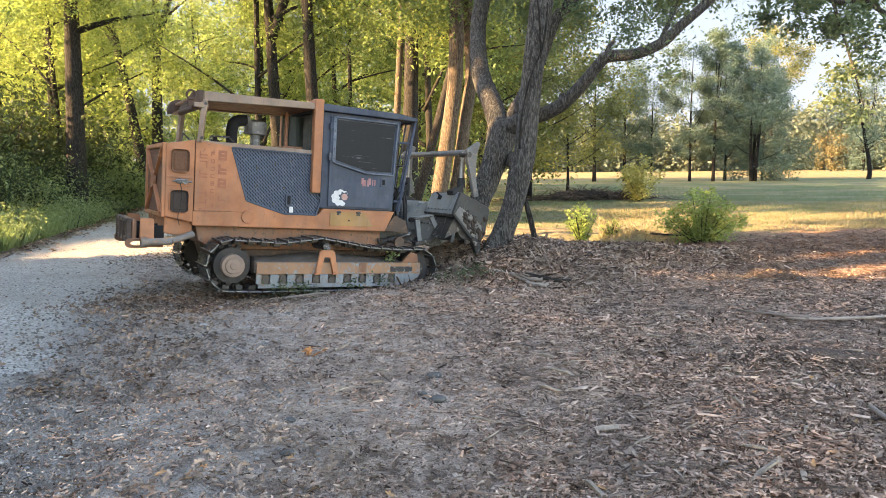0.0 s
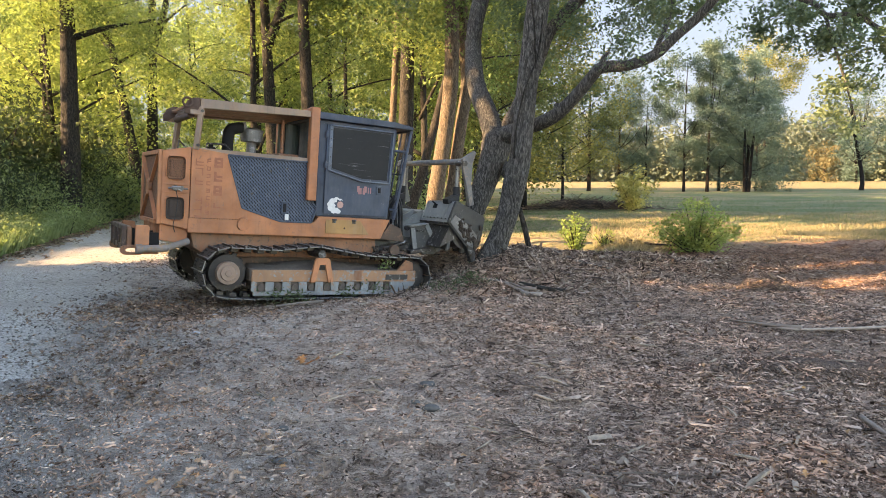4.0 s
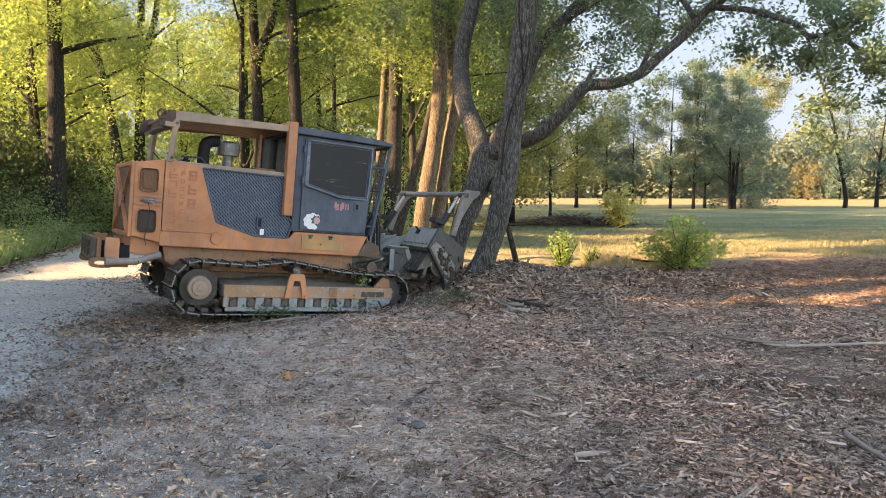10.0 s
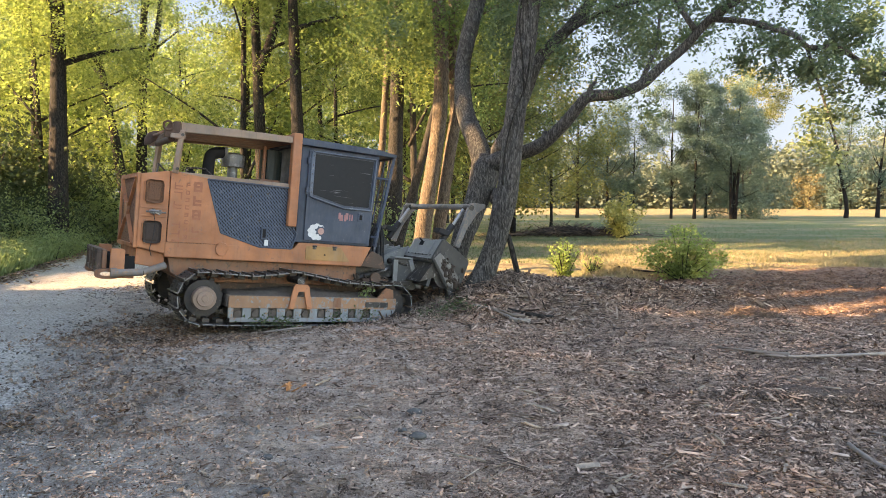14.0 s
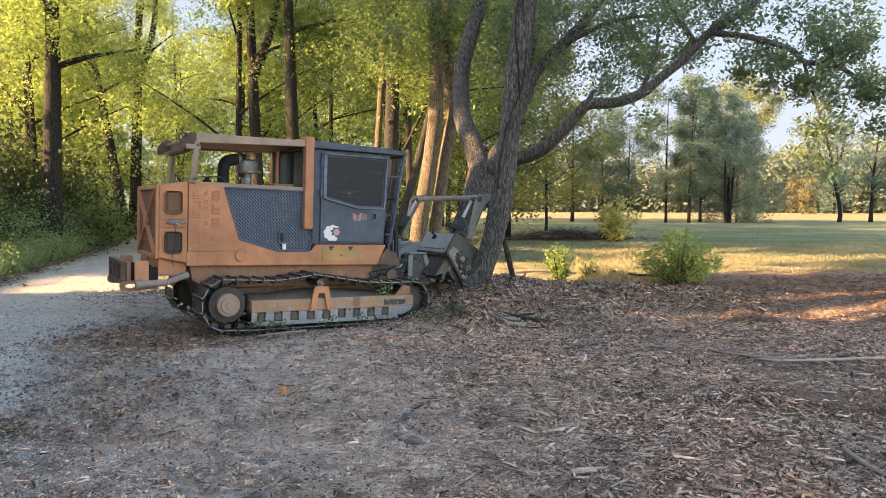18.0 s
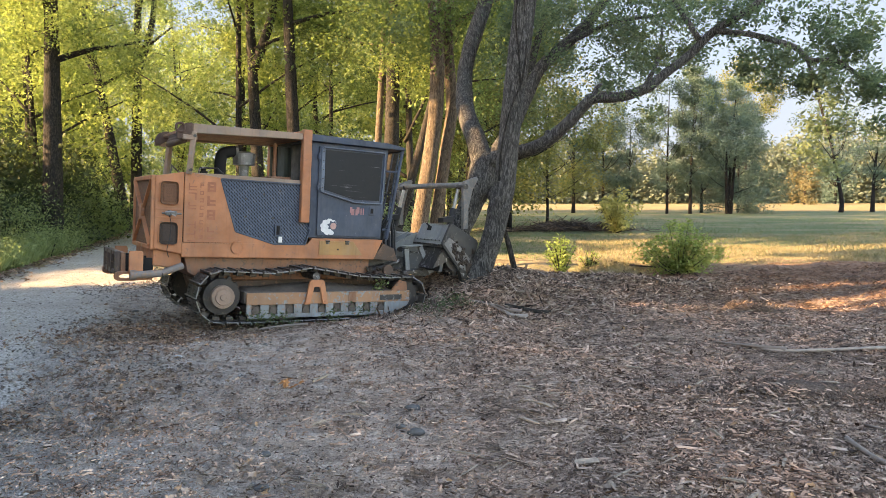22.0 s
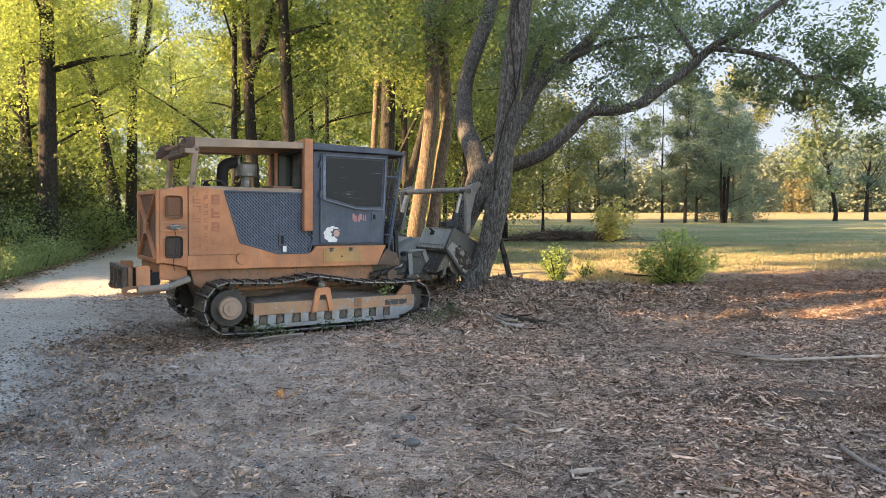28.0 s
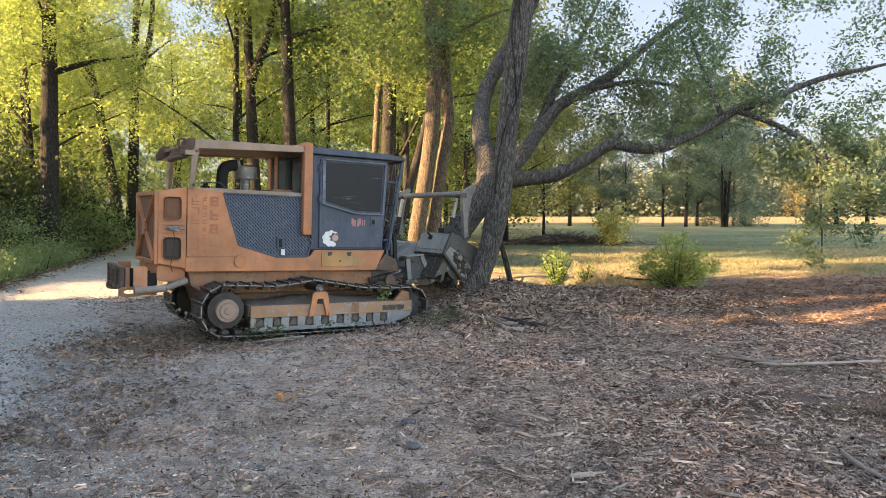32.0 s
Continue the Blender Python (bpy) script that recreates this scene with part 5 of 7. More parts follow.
    rod(bm, (-2.22, y - 0.03, 0.66), (-2.22, y + 0.03, 0.66), 0.035, n=14)
    part("end_plate", bm, ORANGE, bump)
for z in (0.62, 0.88):
    bm = bmesh.new()
    box(bm, -2.46, -2.40, -0.72, 0.40, z - 0.03, z + 0.03, 0.01)
    part("bumper_rail", bm, RUSTY, bump)
for y in (-0.68, -0.3, 0.04, 0.38):
    bm = bmesh.new()
    box(bm, -2.47, -2.40, y - 0.035, y + 0.035, 0.58, 0.91, 0.01)
    part("bumper_upright", bm, RUSTY, bump)
for y in (-0.76, 0.40):
    bm = bmesh.new()
    holed_plate(bm, (-2.335, 0.578), (0.150, 0.068), (-2.345, 0.578), (0.078, 0.030), y - 0.04, y + 0.04)
    box(bm, -2.24, -2.0, y - 0.035, y + 0.035, 0.525, 0.62, 0.012)
    part("tow_eye", bm, ORANGE_DIRTY_DARK, bump, "scuffed tow eye with an oval hole")
for y in (-0.84, 0.84):
    bm = bmesh.new()
    rod(bm, (-2.26, y, 0.60), (-1.90, y, 0.62), 0.05, n=14)
    rod(bm, (-1.90, y, 0.62), (-1.60, y * 0.88, 0.72), 0.042, 0.05, 14)
    rod(bm, (-2.30, y, 0.60), (-2.22, y, 0.60), 0.065, n=14)
    part("push_arm", bm, STRUT, mulcher, "rubbed pale strut to the bumper")

# canopy over the engine
SOOTY_RUST = plain("sooty_rust", (0.085, 0.052, 0.038), 0.85, vary=0.6)
for ya, yb in ((-0.80, -0.72), (0.72, 0.80)):
    bm = bmesh.new()
    prism(bm, [(-1.52, 2.735), (-1.52, 2.60), (0.113, 2.672), (0.113, 2.766)], ya, yb, 0.008)
    part("canopy_rail", bm, TAN, mulcher, "tan canopy side rail")
    bm = bmesh.new()
    prism(bm, [(-1.53, 2.742), (-1.60, 2.735), (-1.68, 2.70), (-1.735, 2.60), (-1.73, 2.50), (-1.66, 2.51), (-1.60, 2.57), (-1.53, 2.59)], ya - 0.004, yb + 0.004, 0.008)
    part("rail_end", bm, SOOTY_RUST, mulcher, "dark rusty curled end of the canopy rail")
bm = bmesh.new()
prism(bm, [(-1.62, 2.64), (0.12, 2.68), (0.12, 2.715), (-1.62, 2.675)], -0.716, 0.716)
part("canopy_roof", bm, ORANGE_DIRTY_DARK, mulcher)
bm = bmesh.new()
for k in range(3):
    rod(bm, (-1.58 - 0.02 * k, -0.71, 2.60 - 0.05 * k), (-1.58 - 0.02 * k, 0.30, 2.60 - 0.05 * k), 0.045, n=14)
part("rear_roll", bm, SOOTY_RUST, mulcher, "rusty rolled cover at the canopy's rear")
for y in (-0.78, 0.78):
    bm = bmesh.new()
    bar(bm, (-1.55, y * 0.97, 2.02), (-1.50, y, 2.62), 0.075, 0.075, 0.012)
    leg = part("canopy_leg", bm, TAN, mulcher)
    for x, z in ((-1.50, 2.56), (-1.54, 2.08)):
        bm = bmesh.new()
        rod(bm, (x, y - 0.05, z), (x, y + 0.05, z), 0.022, n=10)
        part("pin", bm, STEEL, leg)
    # tan block that carries the rail's end
    bm = bmesh.new()
    box(bm, -1.66, -1.46, y - 0.035, y + 0.035, 2.50, 2.57, 0.012)
    part("rail_block", bm, TAN, mulcher)
bm = bmesh.new()
ring = []
for k in range(16):
    a = k * math.pi / 8
    ring.append([bm.verts.new((-1.70 + (0.06 + 0.016 * math.cos(b)) * math.cos(a), -0.82 + 0.016 * math.sin(b), 2.66 + (0.06 + 0.016 * math.cos(b)) * math.sin(a))) for b in (0, 1.047, 2.094, 3.142, 4.189, 5.236)])
for k in range(16):
    for j in range(6):
        bm.faces.new((ring[k][j], ring[k][(j + 1) % 6], ring[(k + 1) % 16][(j + 1) % 6], ring[(k + 1) % 16][j]))
bmesh.ops.recalc_face_normals(bm, faces=bm.faces)
part("shackle", bm, SOOTY_RUST, mulcher, "rusty lifting shackle")
bm = bmesh.new()
box(bm, 0.115, 0.255, -0.83, -0.70, 1.40, 2.83, 0.012)
part("roll_post", bm, ORANGE, mulcher, "orange roll-over post")
bm = bmesh.new()
box(bm, 0.115, 0.255, 0.70, 0.83, 1.40, 2.83, 0.012)
part("roll_post", bm, ORANGE, mulcher, "orange roll-over post")
bm = bmesh.new()
box(bm, 0.12, 0.25, -0.699, 0.699, 2.70, 2.82, 0.012)
part("roll_beam", bm, ORANGE, mulcher)
# on the hood
exhaust = joined("exhaust_pipe", tubes([[(-0.98, -0.25, 2.03, 0.085), (-0.98, -0.25, 2.25, 0.085), (-0.95, -0.25, 2.38, 0.088), (-0.85, -0.26, 2.43, 0.086), (-0.74, -0.27, 2.44, 0.085)]], 18, 0.0, 5), BLACK, mulcher, "sooty bent exhaust pipe", True)
bm = bmesh.new()
rod(bm, (-0.765, -0.268, 2.438), (-0.728, -0.271, 2.441), 0.094, n=18)
part("pipe_mouth", bm, DULL, exhaust, "worn rim of the exhaust")
bm = bmesh.new()
rod(bm, (-0.98, -0.25, 2.05), (-0.98, -0.25, 2.075), 0.15, 0.14, 20)
part("pipe_collar", bm, DULL, exhaust)
bm = bmesh.new()
rod(bm, (-0.62, -0.25, 2.04), (-0.62, -0.25, 2.27), 0.075, n=18)
rod(bm, (-0.62, -0.25, 2.24), (-0.62, -0.25, 2.42), 0.165, 0.175, 22)
rod(bm, (-0.62, -0.25, 2.42), (-0.62, -0.25, 2.45), 0.175, 0.10, 22)
part("air_pre_cleaner", bm, DULL, mulcher, "dull metal air intake cap")
bm = bmesh.new()
rod(bm, (0.02, -0.1, 2.06), (0.02, -0.1, 2.58), 0.17, n=20)
part("muffler", bm, plain("dark_green_metal", (0.03, 0.036, 0.03), 0.5), mulcher, "dark cylindrical tank under the canopy")
bm = bmesh.new()
rod(bm, (-1.25, -0.35, 2.04), (-1.25, -0.35, 2.10), 0.06, n=16)
rod(bm, (-1.25, -0.35, 2.10), (-1.25, -0.35, 2.14), 0.035, n=12)
part("filler_cap", bm, BLACK, mulcher)
for x0, x1, y in ((-1.35, -0.95, -0.45), (-1.75, -1.62, -0.5)):
    bm = bmesh.new()
    pts = [(x0, y, 2.0), (x0 + 0.02, y, 2.14), (x1 - 0.12, y, 2.15), (x1, y, 2.04)]
    for p, q in zip(pts, pts[1:]):
        rod(bm, p, q, 0.012, n=8)
    part("grab_rail", bm, STEEL, mulcher, "thin steel grab rail")
bm = bmesh.new()
box(bm, -0.25, 0.08, -0.45, 0.1, 2.05, 2.10, 0.01)
rod(bm, (-0.15, -0.3, 2.1), (-0.15, -0.3, 2.62), 0.03, n=10)
part("engine_bracket", bm, ORANGE_DIRTY_DARK, mulcher)

# cab
bm = bmesh.new()
prism(bm, [(0.30, 1.165), (1.58, 1.165), (1.66, 2.665), (0.30, 2.665)], -0.70, 0.70, 0.015)
cab = part("cab", bm, SLATE, mulcher, "slate-blue steel cab")
bm = bmesh.new()
prism(bm, [(0.26, 2.67), (1.93, 2.67), (1.94, 2.72), (1.60, 2.765), (0.26, 2.78)], -0.78, 0.78, 0.012)
part("cab_roof", bm, SLATE, mulcher, "flat blue-grey cab roof")
for side in (-1, 1):
    yo, yi = side * 0.735, side * 0.705
    bm = bmesh.new()
    prism(bm, [(0.42, 1.20), (1.545, 1.20), (1.60, 2.61), (0.42, 2.61)], min(yo, yi), max(yo, yi), 0.01)
    door = part("door", bm, SLATE, cab, "blue steel cab door with dark window")
    bm = bmesh.new()
    prism(bm, [(0.52, 1.93), (1.05, 1.80), (1.50, 1.80), (1.535, 2.56), (0.52, 2.56)], min(side * 0.741, yo), max(side * 0.741, yo), 0.0)
    win = part("window", bm, GLASS, door, "black meshed window with pale streaks")
    bm = bmesh.new()
    rim = [(0.48, 1.89), (1.05, 1.755), (1.535, 1.755), (1.575, 2.595), (0.48, 2.595)]
    for p, q in zip(rim, rim[1:] + rim[:1]):
        bar(bm, (p[0], side * 0.748, p[1]), (q[0], side * 0.748, q[1]), 0.055, 0.022, 0.005)
    fr = part("window_frame", bm, paint("blue_grey_frame", (0.10, 0.12, 0.15), (0.20, 0.21, 0.22), (0.12, 0.12, 0.12), wear=0.6), door, "paler blue-grey window frame")
    bm = bmesh.new()
    for p, q in zip(rim, rim[1:] + rim[:1]):
        m = max(2, int(math.dist(p, q) / 0.14))
        for k in range(m):
            x, z = p[0] + (q[0] - p[0]) * (k + 0.5) / m, p[1] + (q[1] - p[1]) * (k + 0.5) / m
            rod(bm, (x, side * 0.758, z), (x, side * 0.765, z), 0.010, n=6)
    tagged(part("bolts", bm, STEEL, door), kind="stuff")
    bm = bmesh.new()
    box(bm, 1.32, 1.42, side * 0.752, side * 0.735, 1.56, 1.70, 0.006)
    hd = part("door_handle", bm, SLATE, door, "black door handle plate")
    bm = bmesh.new()
    box(bm, 1.345, 1.395, side * 0.757, side * 0.75, 1.59, 1.67, 0.004)
    part("recess", bm, BLACK, hd)
    bm = bmesh.new()
    for z in (1.98, 2.45):
        rod(bm, (0.41, side * 0.745, z - 0.05), (0.41, side * 0.745, z + 0.05), 0.022, n=10)
        box(bm, 0.41, 0.50, side * 0.757, side * 0.735, z - 0.03, z + 0.03, 0.004)
    tagged(part("hinge", bm, SLATE, door), kind="stuff")
    bm = bmesh.new()
    for x0, x1 in ((0.98, 1.02), (1.0, 1.06), (1.08, 1.12), (1.10, 1.15), (1.17, 1.19), (1.21, 1.23)):
        z = 1.55 + 0.03 * ((x0 * 50) % 2)
        box(bm, x0, x1, side * 0.7375, side * 0.7355, z, z + 0.10, 0)
    tagged(part("number_marks", bm, plain("faded_pink_marks", (0.33, 0.16, 0.15), 0.7, vary=0.5), door, "worn pink marks"), kind="stuff")
    # white sticker: a crescent with a rough edge
    bm = bmesh.new()
    out = []
    for k in range(22):
        a = 0.5 + k / 21 * 4.9
        r = 0.15 + 0.012 * math.sin(9 * a)
        out.append((0.63 + r * math.cos(a), 1.345 + r * 0.85 * math.sin(a)))
    for k in range(14, -1, -1):
        a = 0.9 + k / 14 * 3.9
        r = 0.085 + 0.018 * math.sin(7 * a)
        out.append((0.69 + r * math.cos(a), 1.365 + r * 0.85 * math.sin(a)))
    prism(bm, out, *sorted((side * 0.7355, side * 0.7375)))
    part("sticker", bm, PALE_MARK, door, "torn white sticker")
    bm = bmesh.new()
    rod(bm, (0.70, side * 0.7355, 1.36), (0.70, side * 0.7385, 1.36), 0.055, n=9)
    part("sticker_patch", bm, plain("faded_rose", (0.42, 0.24, 0.20), 0.7, vary=0.4, scale=30), door)
# front guard
bm = bmesh.new()
rod(bm, (1.925, -0.70, 2.66), (1.925, 0.70, 2.66), 0.022, n=10)
guard = part("front_guard", bm, SLATE, mulcher, "barred guard before the windscreen")
for y in np.linspace(-0.60, 0.60, 7):
    bm = bmesh.new()
    rod(bm, (1.92, y, 2.68), (1.70, y, 1.18), 0.016, n=8)
    part("guard_bar", bm, SLATE, guard)
for u in (0.5, 0.88):
    x, z = 1.92 - 0.22 * u, 2.68 - 1.5 * u
    bm = bmesh.new()
    rod(bm, (x, -0.70, z), (x, 0.70, z), 0.014, n=8)
    part("guard_bar", bm, SLATE, guard)
for y in (-0.72, 0.72):
    bm = bmesh.new()
    rod(bm, (1.92, y, 2.68), (1.68, y, 1.17), 0.028, n=10)
    for u in (0.25, 0.9):
        x, z = 1.92 - 0.24 * u, 2.68 - 1.5 * u
        rod(bm, (x, y, z), (1.60, y * 0.96, z), 0.02, n=8)
    part("guard_post", bm, SLATE, guard)
bm = bmesh.new()
prism(bm, [(1.585, 1.3), (1.592, 1.3), (1.665, 2.62), (1.658, 2.62)], -0.62, 0.62)
part("windscreen", bm, GLASS, cab, "dark windscreen")


# ---- crawler tracks ----
def loop_points():
    """The closed line of the track's shoes in (x, z), even steps."""
    rear_c, rear_r, front_c, front_r = (-1.13, 0.31), 0.36, (1.87, 0.26), 0.31
    p = []
    for a in np.linspace(math.radians(255), math.radians(100), 16):
        p.append((rear_c[0] + rear_r * math.cos(a), rear_c[1] + rear_r * math.sin(a)))
    for x, z in ((-0.85, 0.655), (-0.45, 0.635), (-0.1, 0.675), (0.17, 0.715), (0.5, 0.665), (1.0, 0.585), (1.5, 0.56)):
        p.append((x, z))
    for a in np.linspace(math.radians(88), math.radians(-75), 14):
        p.append((front_c[0] + front_r * math.cos(a), front_c[1] + front_r * math.sin(a)))
    for x in (1.6, 1.0, 0.4, -0.2, -0.8):
        p.append((x, -0.055))
    p = np.array(p + p[:1])
    d = np.r_[0, np.cumsum(np.hypot(*np.diff(p, axis=0).T))]
    return p, d


LOOP, LOOP_D = loop_points()
LOOP_LEN, SHOES = LOOP_D[-1], 42


def shoe_pose(u, y):
    """The pose of a shoe at the length u along the loop, turned with it."""
    def at(v):
        v %= LOOP_LEN
        return np.array([np.interp(v, LOOP_D, LOOP[:, 0]), np.interp(v, LOOP_D, LOOP[:, 1])])
    c, d = at(u), at(u + 0.06) - at(u - 0.06)
    return pose(c[0], y, c[1], 0, -math.degrees(math.atan2(d[1], d[0])), 0)


bm = bmesh.new()
box(bm, -0.088, 0.084, -0.275, 0.275, 0.0, 0.016, 0.004)
box(bm, -0.086, -0.068, -0.27, 0.27, 0.014, 0.042, 0.005)
box(bm, -0.05, 0.05, -0.10, -0.06, -0.06, 0.0, 0.006)
box(bm, -0.05, 0.05, 0.06, 0.10, -0.06, 0.0, 0.006)
for x in (-0.02, 0.04):
    for y in (-0.2, -0.14, 0.14, 0.2):
        rod(bm, (x, y, 0.016), (x, y, 0.030), 0.012, n=6)
me = bpy.data.meshes.new("track_shoe")
bmesh.ops.recalc_face_normals(bm, faces=bm.faces)
# grouser tops and shoe ends get the paler steel as a painted highlight
for f in bm.faces:
    c = f.calc_center_median()
    if (c.x < -0.06 and c.z > 0.03) or (abs(c.y) > 0.262 and c.z > -0.01):
        f.material_index = 1
bm.to_mesh(me)
bm.free()
me.materials.append(SHOE)
me.materials.append(PALE_EDGE)
SHOE_OBS, WHEELS = [], []
SPROCKET = paint("grimy_wheel_steel", (0.030, 0.026, 0.023), (0.085, 0.06, 0.045), (0.055, 0.043, 0.034), wear=0.60, dirt=0.7)
for side in (-1, 1):
    yc = side * 0.925
    for k in range(SHOES):
        ob = new("track_shoe", me)
        ob.parent = mulcher
        SHOE_OBS.append((ob, k * LOOP_LEN / SHOES, yc))
    for nm, (cx, cz), r, hub in (("sprocket", (-1.13, 0.31), 0.30, True), ("idler", (1.87, 0.26), 0.255, False)):
        bm = bmesh.new()
        rod(bm, (0, -0.17, 0), (0, 0.17, 0), r * 0.86, n=28)
        if hub:
            for k in range(14):
                a = 2 * math.pi * k / 14
                bar(bm, (r * 0.8 * math.cos(a), 0, r * 0.8 * math.sin(a)), (r * 1.03 * math.cos(a), 0, r * 1.03 * math.sin(a)), 0.05, 0.07, 0.006)
        else:
            rod(bm, (0, -0.10, 0), (0, 0.10, 0), r * 1.03, n=32)
        w = part(nm, bm, SPROCKET, mulcher)
        w.location = (cx, yc, cz)
        WHEELS.append((w, r + 0.04, (cx, yc, cz)))
        bm = bmesh.new()
        s = side
        if hub:
            rod(bm, (0, s * 0.17, 0), (0, s * 0.255, 0), 0.168, 0.160, 28)
            rod(bm, (0, s * 0.255, 0), (0, s * 0.275, 0), 0.115, 0.107, 24)
            rod(bm, (0, s * 0.275, 0), (0, s * 0.285, 0), 0.05, 0.045, 16)
            for k in range(12):
                a = 2 * math.pi * k / 12
                rod(bm, (0.138 * math.cos(a), s * 0.25, 0.138 * math.sin(a)), (0.138 * math.cos(a), s * 0.265, 0.138 * math.sin(a)), 0.011, n=6)
            part("hub", bm, paint("dusty_hub", (0.25, 0.165, 0.12), (0.25, 0.20, 0.17), (0.12, 0.095, 0.08), dirt=0.7), w, "dusty round final-drive hub")
        else:
            rod(bm, (0, s * 0.17, 0), (0, s * 0.21, 0), 0.10, n=20)
            part("hub", bm, STEEL, w)
    # side plate with nine roller openings
    yo, yi = side * 1.185, side * 1.150
    y0, y1 = min(yo, yi), max(yo, yi)
    bm = bmesh.new()
    box(bm, -0.77, 1.62, y0, y1, -0.015, 0.045, 0.005)
    xs = [-0.66 + 0.255 * k for k in range(9)]
    for a, b in zip([-0.80] + [x + 0.065 for x in xs], [x - 0.065 for x in xs] + [1.72]):
        box(bm, a, b, y0, y1, 0.046, 0.184, 0.004)
    prism(bm, [(1.72, 0.05), (1.86, 0.12), (1.90, 0.184), (1.72, 0.184)], y0, y1)
    plate = part("roller_guard", bm, PLATE, mulcher, "pale blue-grey roller guard rubbed to orange")
    bm = bmesh.new()
    box(bm, -0.80, 1.90, y0, y1, 0.1845, 0.36, 0.008)
    part("guard_rail", bm, PLATE_TOP, plate, "faded orange upper edge of the roller guard")
    for x in xs:
        bm = bmesh.new()
        rod(bm, (x, side * 1.145, 0.10), (x, side * 0.72, 0.10), 0.085, n=16)
        rod(bm, (x, side * 1.175, 0.10), (x, side * 1.14, 0.10), 0.05, n=12)
        part("roller", bm, TRACK_SOIL, mulcher, "soil-caked track roller")
    bm = bmesh.new()
    box(bm, -0.82, 1.62, min(side * 1.14, side * 0.70), max(side * 1.14, side * 0.70), 0.20, 0.37, 0.01)
    part("track_frame", bm, TRACK_SOIL, mulcher, "track frame buried in packed soil")
    # soil heaped along the frame under the upper run of the track
    us, ws = np.linspace(-0.80, 1.60, 61), np.linspace(0, 1, 9)
    U, W = np.meshgrid(us, ws)
    H = 0.345 + 0.13 * np.sin(np.clip(W * 1.25, 0, 1) * math.pi / 2) * (0.75 + 0.25 * np.sin(3.1 * U + 0.6)) + rng.normal(0, 0.008, U.shape)
    H[0], H[:, 0], H[:, -1] = 0.34, 0.34, 0.34
    grid = np.arange(U.size).reshape(U.shape)
    heap = quick_mesh("soil_cover", np.stack([U, side * (1.145 - 0.42 * W), H], -1).reshape(-1, 3), np.stack([grid[:-1, :-1], grid[:-1, 1:], grid[1:, 1:], grid[1:, :-1]], -1).reshape(-1, 4))
    joined("soil_cover", heap, TRACK_SOIL, mulcher, "dusty soil heaped on the track frame", True)
    bm = bmesh.new()
    prism(bm, [(0.07, 0.18), (0.15, 0.18), (0.205, 0.45), (0.305, 0.45), (0.36, 0.18), (0.44, 0.18), (0.375, 0.52), (0.345, 0.55), (0.165, 0.55), (0.135, 0.52)], min(side * 1.19, side * 1.235), max(side * 1.19, side * 1.235), 0.005)
    for x in (0.11, 0.40):
        rod(bm, (x, side * 1.23, 0.215), (x, side * 1.25, 0.215), 0.022, n=6)
    part("roller_bracket", bm, ORANGE, mulcher, "orange A-shaped carrier bracket")
    bm = bmesh.new()
    rod(bm, (0.255, side * 1.19, 0.60), (0.255, side * 0.72, 0.60), 0.06, n=14)
    part("carrier_roller", bm, STEEL, mulcher)
    bm = bmesh.new()
    prism(bm, [(1.55, 0.36), (1.85, 0.36), (1.83, 0.50), (1.70, 0.53)], min(side * 1.19, side * 1.15), max(side * 1.19, side * 1.15), 0.006)
    part("idler_guard", bm, ORANGE_DIRTY_DARK, mulcher)
    bm = bmesh.new()
    box(bm, 0.80, 0.93, min(side * 1.186, side * 1.192), max(side * 1.186, side * 1.192), 0.21, 0.355, 0.002)
    part("grease_cover", bm, RUST, plate)
    bm = bmesh.new()
    box(bm, 1.35, 1.75, min(side * 1.186, side * 1.192), max(side * 1.186, side * 1.192), 0.215, 0.30, 0.002)
    part("slot_cover", bm, STEEL, plate)

# leaves caught on the track frame
g = np.random.default_rng(17)
joined("caught_leaves", leaf_mesh("caught_leaves", clumps(np.array([(1.40, -1.08, 0.46), (1.46, -1.02, 0.52), (1.34, -1.10, 0.42)]), 0.12, 90, 0.8, g), 0.055, 0.4, gen=g), LEAF_BUSH, mulcher, "green leaves caught on the track frame")
# ---- boom and cutter head ----
NOSE = paint("rust_brown_frame", (0.085, 0.050, 0.034), (0.16, 0.085, 0.05), (0.07, 0.055, 0.045), wear=0.55, dirt=0.6)
DARK_GREY_ARM = paint("grimy_arm_paint", (0.075, 0.077, 0.074), (0.17, 0.16, 0.145), (0.085, 0.07, 0.055), wear=0.57, dirt=0.6)
bm = bmesh.new()
for y in (-0.42, 0.42):
    prism(bm, [(1.35, 0.70), (1.60, 0.62), (2.15, 0.66), (2.22, 0.86), (1.70, 0.92), (1.40, 0.98)], y - 0.05, y + 0.05, 0.012)
box(bm, 1.40, 1.62, -0.40, 0.40, 0.68, 0.86, 0.01)
part("boom", bm, DARK_GREY_ARM, mulcher, "grey lifting arms")
for y in (-0.55, 0.55):
    bm = bmesh.new()
    rod(bm, (1.38, y, 0.60), (1.75, y, 0.70), 0.065, n=14)
    rod(bm, (1.75, y, 0.70), (2.05, y, 0.80), 0.035, n=12)
    part("lift_cylinder", bm, STEEL, mulcher)
for k, (y, dx) in enumerate(((-0.62, 0.0), (-0.55, 0.05), (-0.48, -0.03), (-0.40, 0.08), (-0.30, 0.0), (-0.58, 0.1))):
    bm = bmesh.new()
    s = smooth_line([(1.62, y, 1.05 + 0.08 * k), (1.80 + dx, y, 1.55 + 0.05 * (k % 3)), (1.98 + dx, y - 0.02, 1.50), (2.05 + dx, y, 1.2), (2.10 + dx, y, 0.98)], 5)
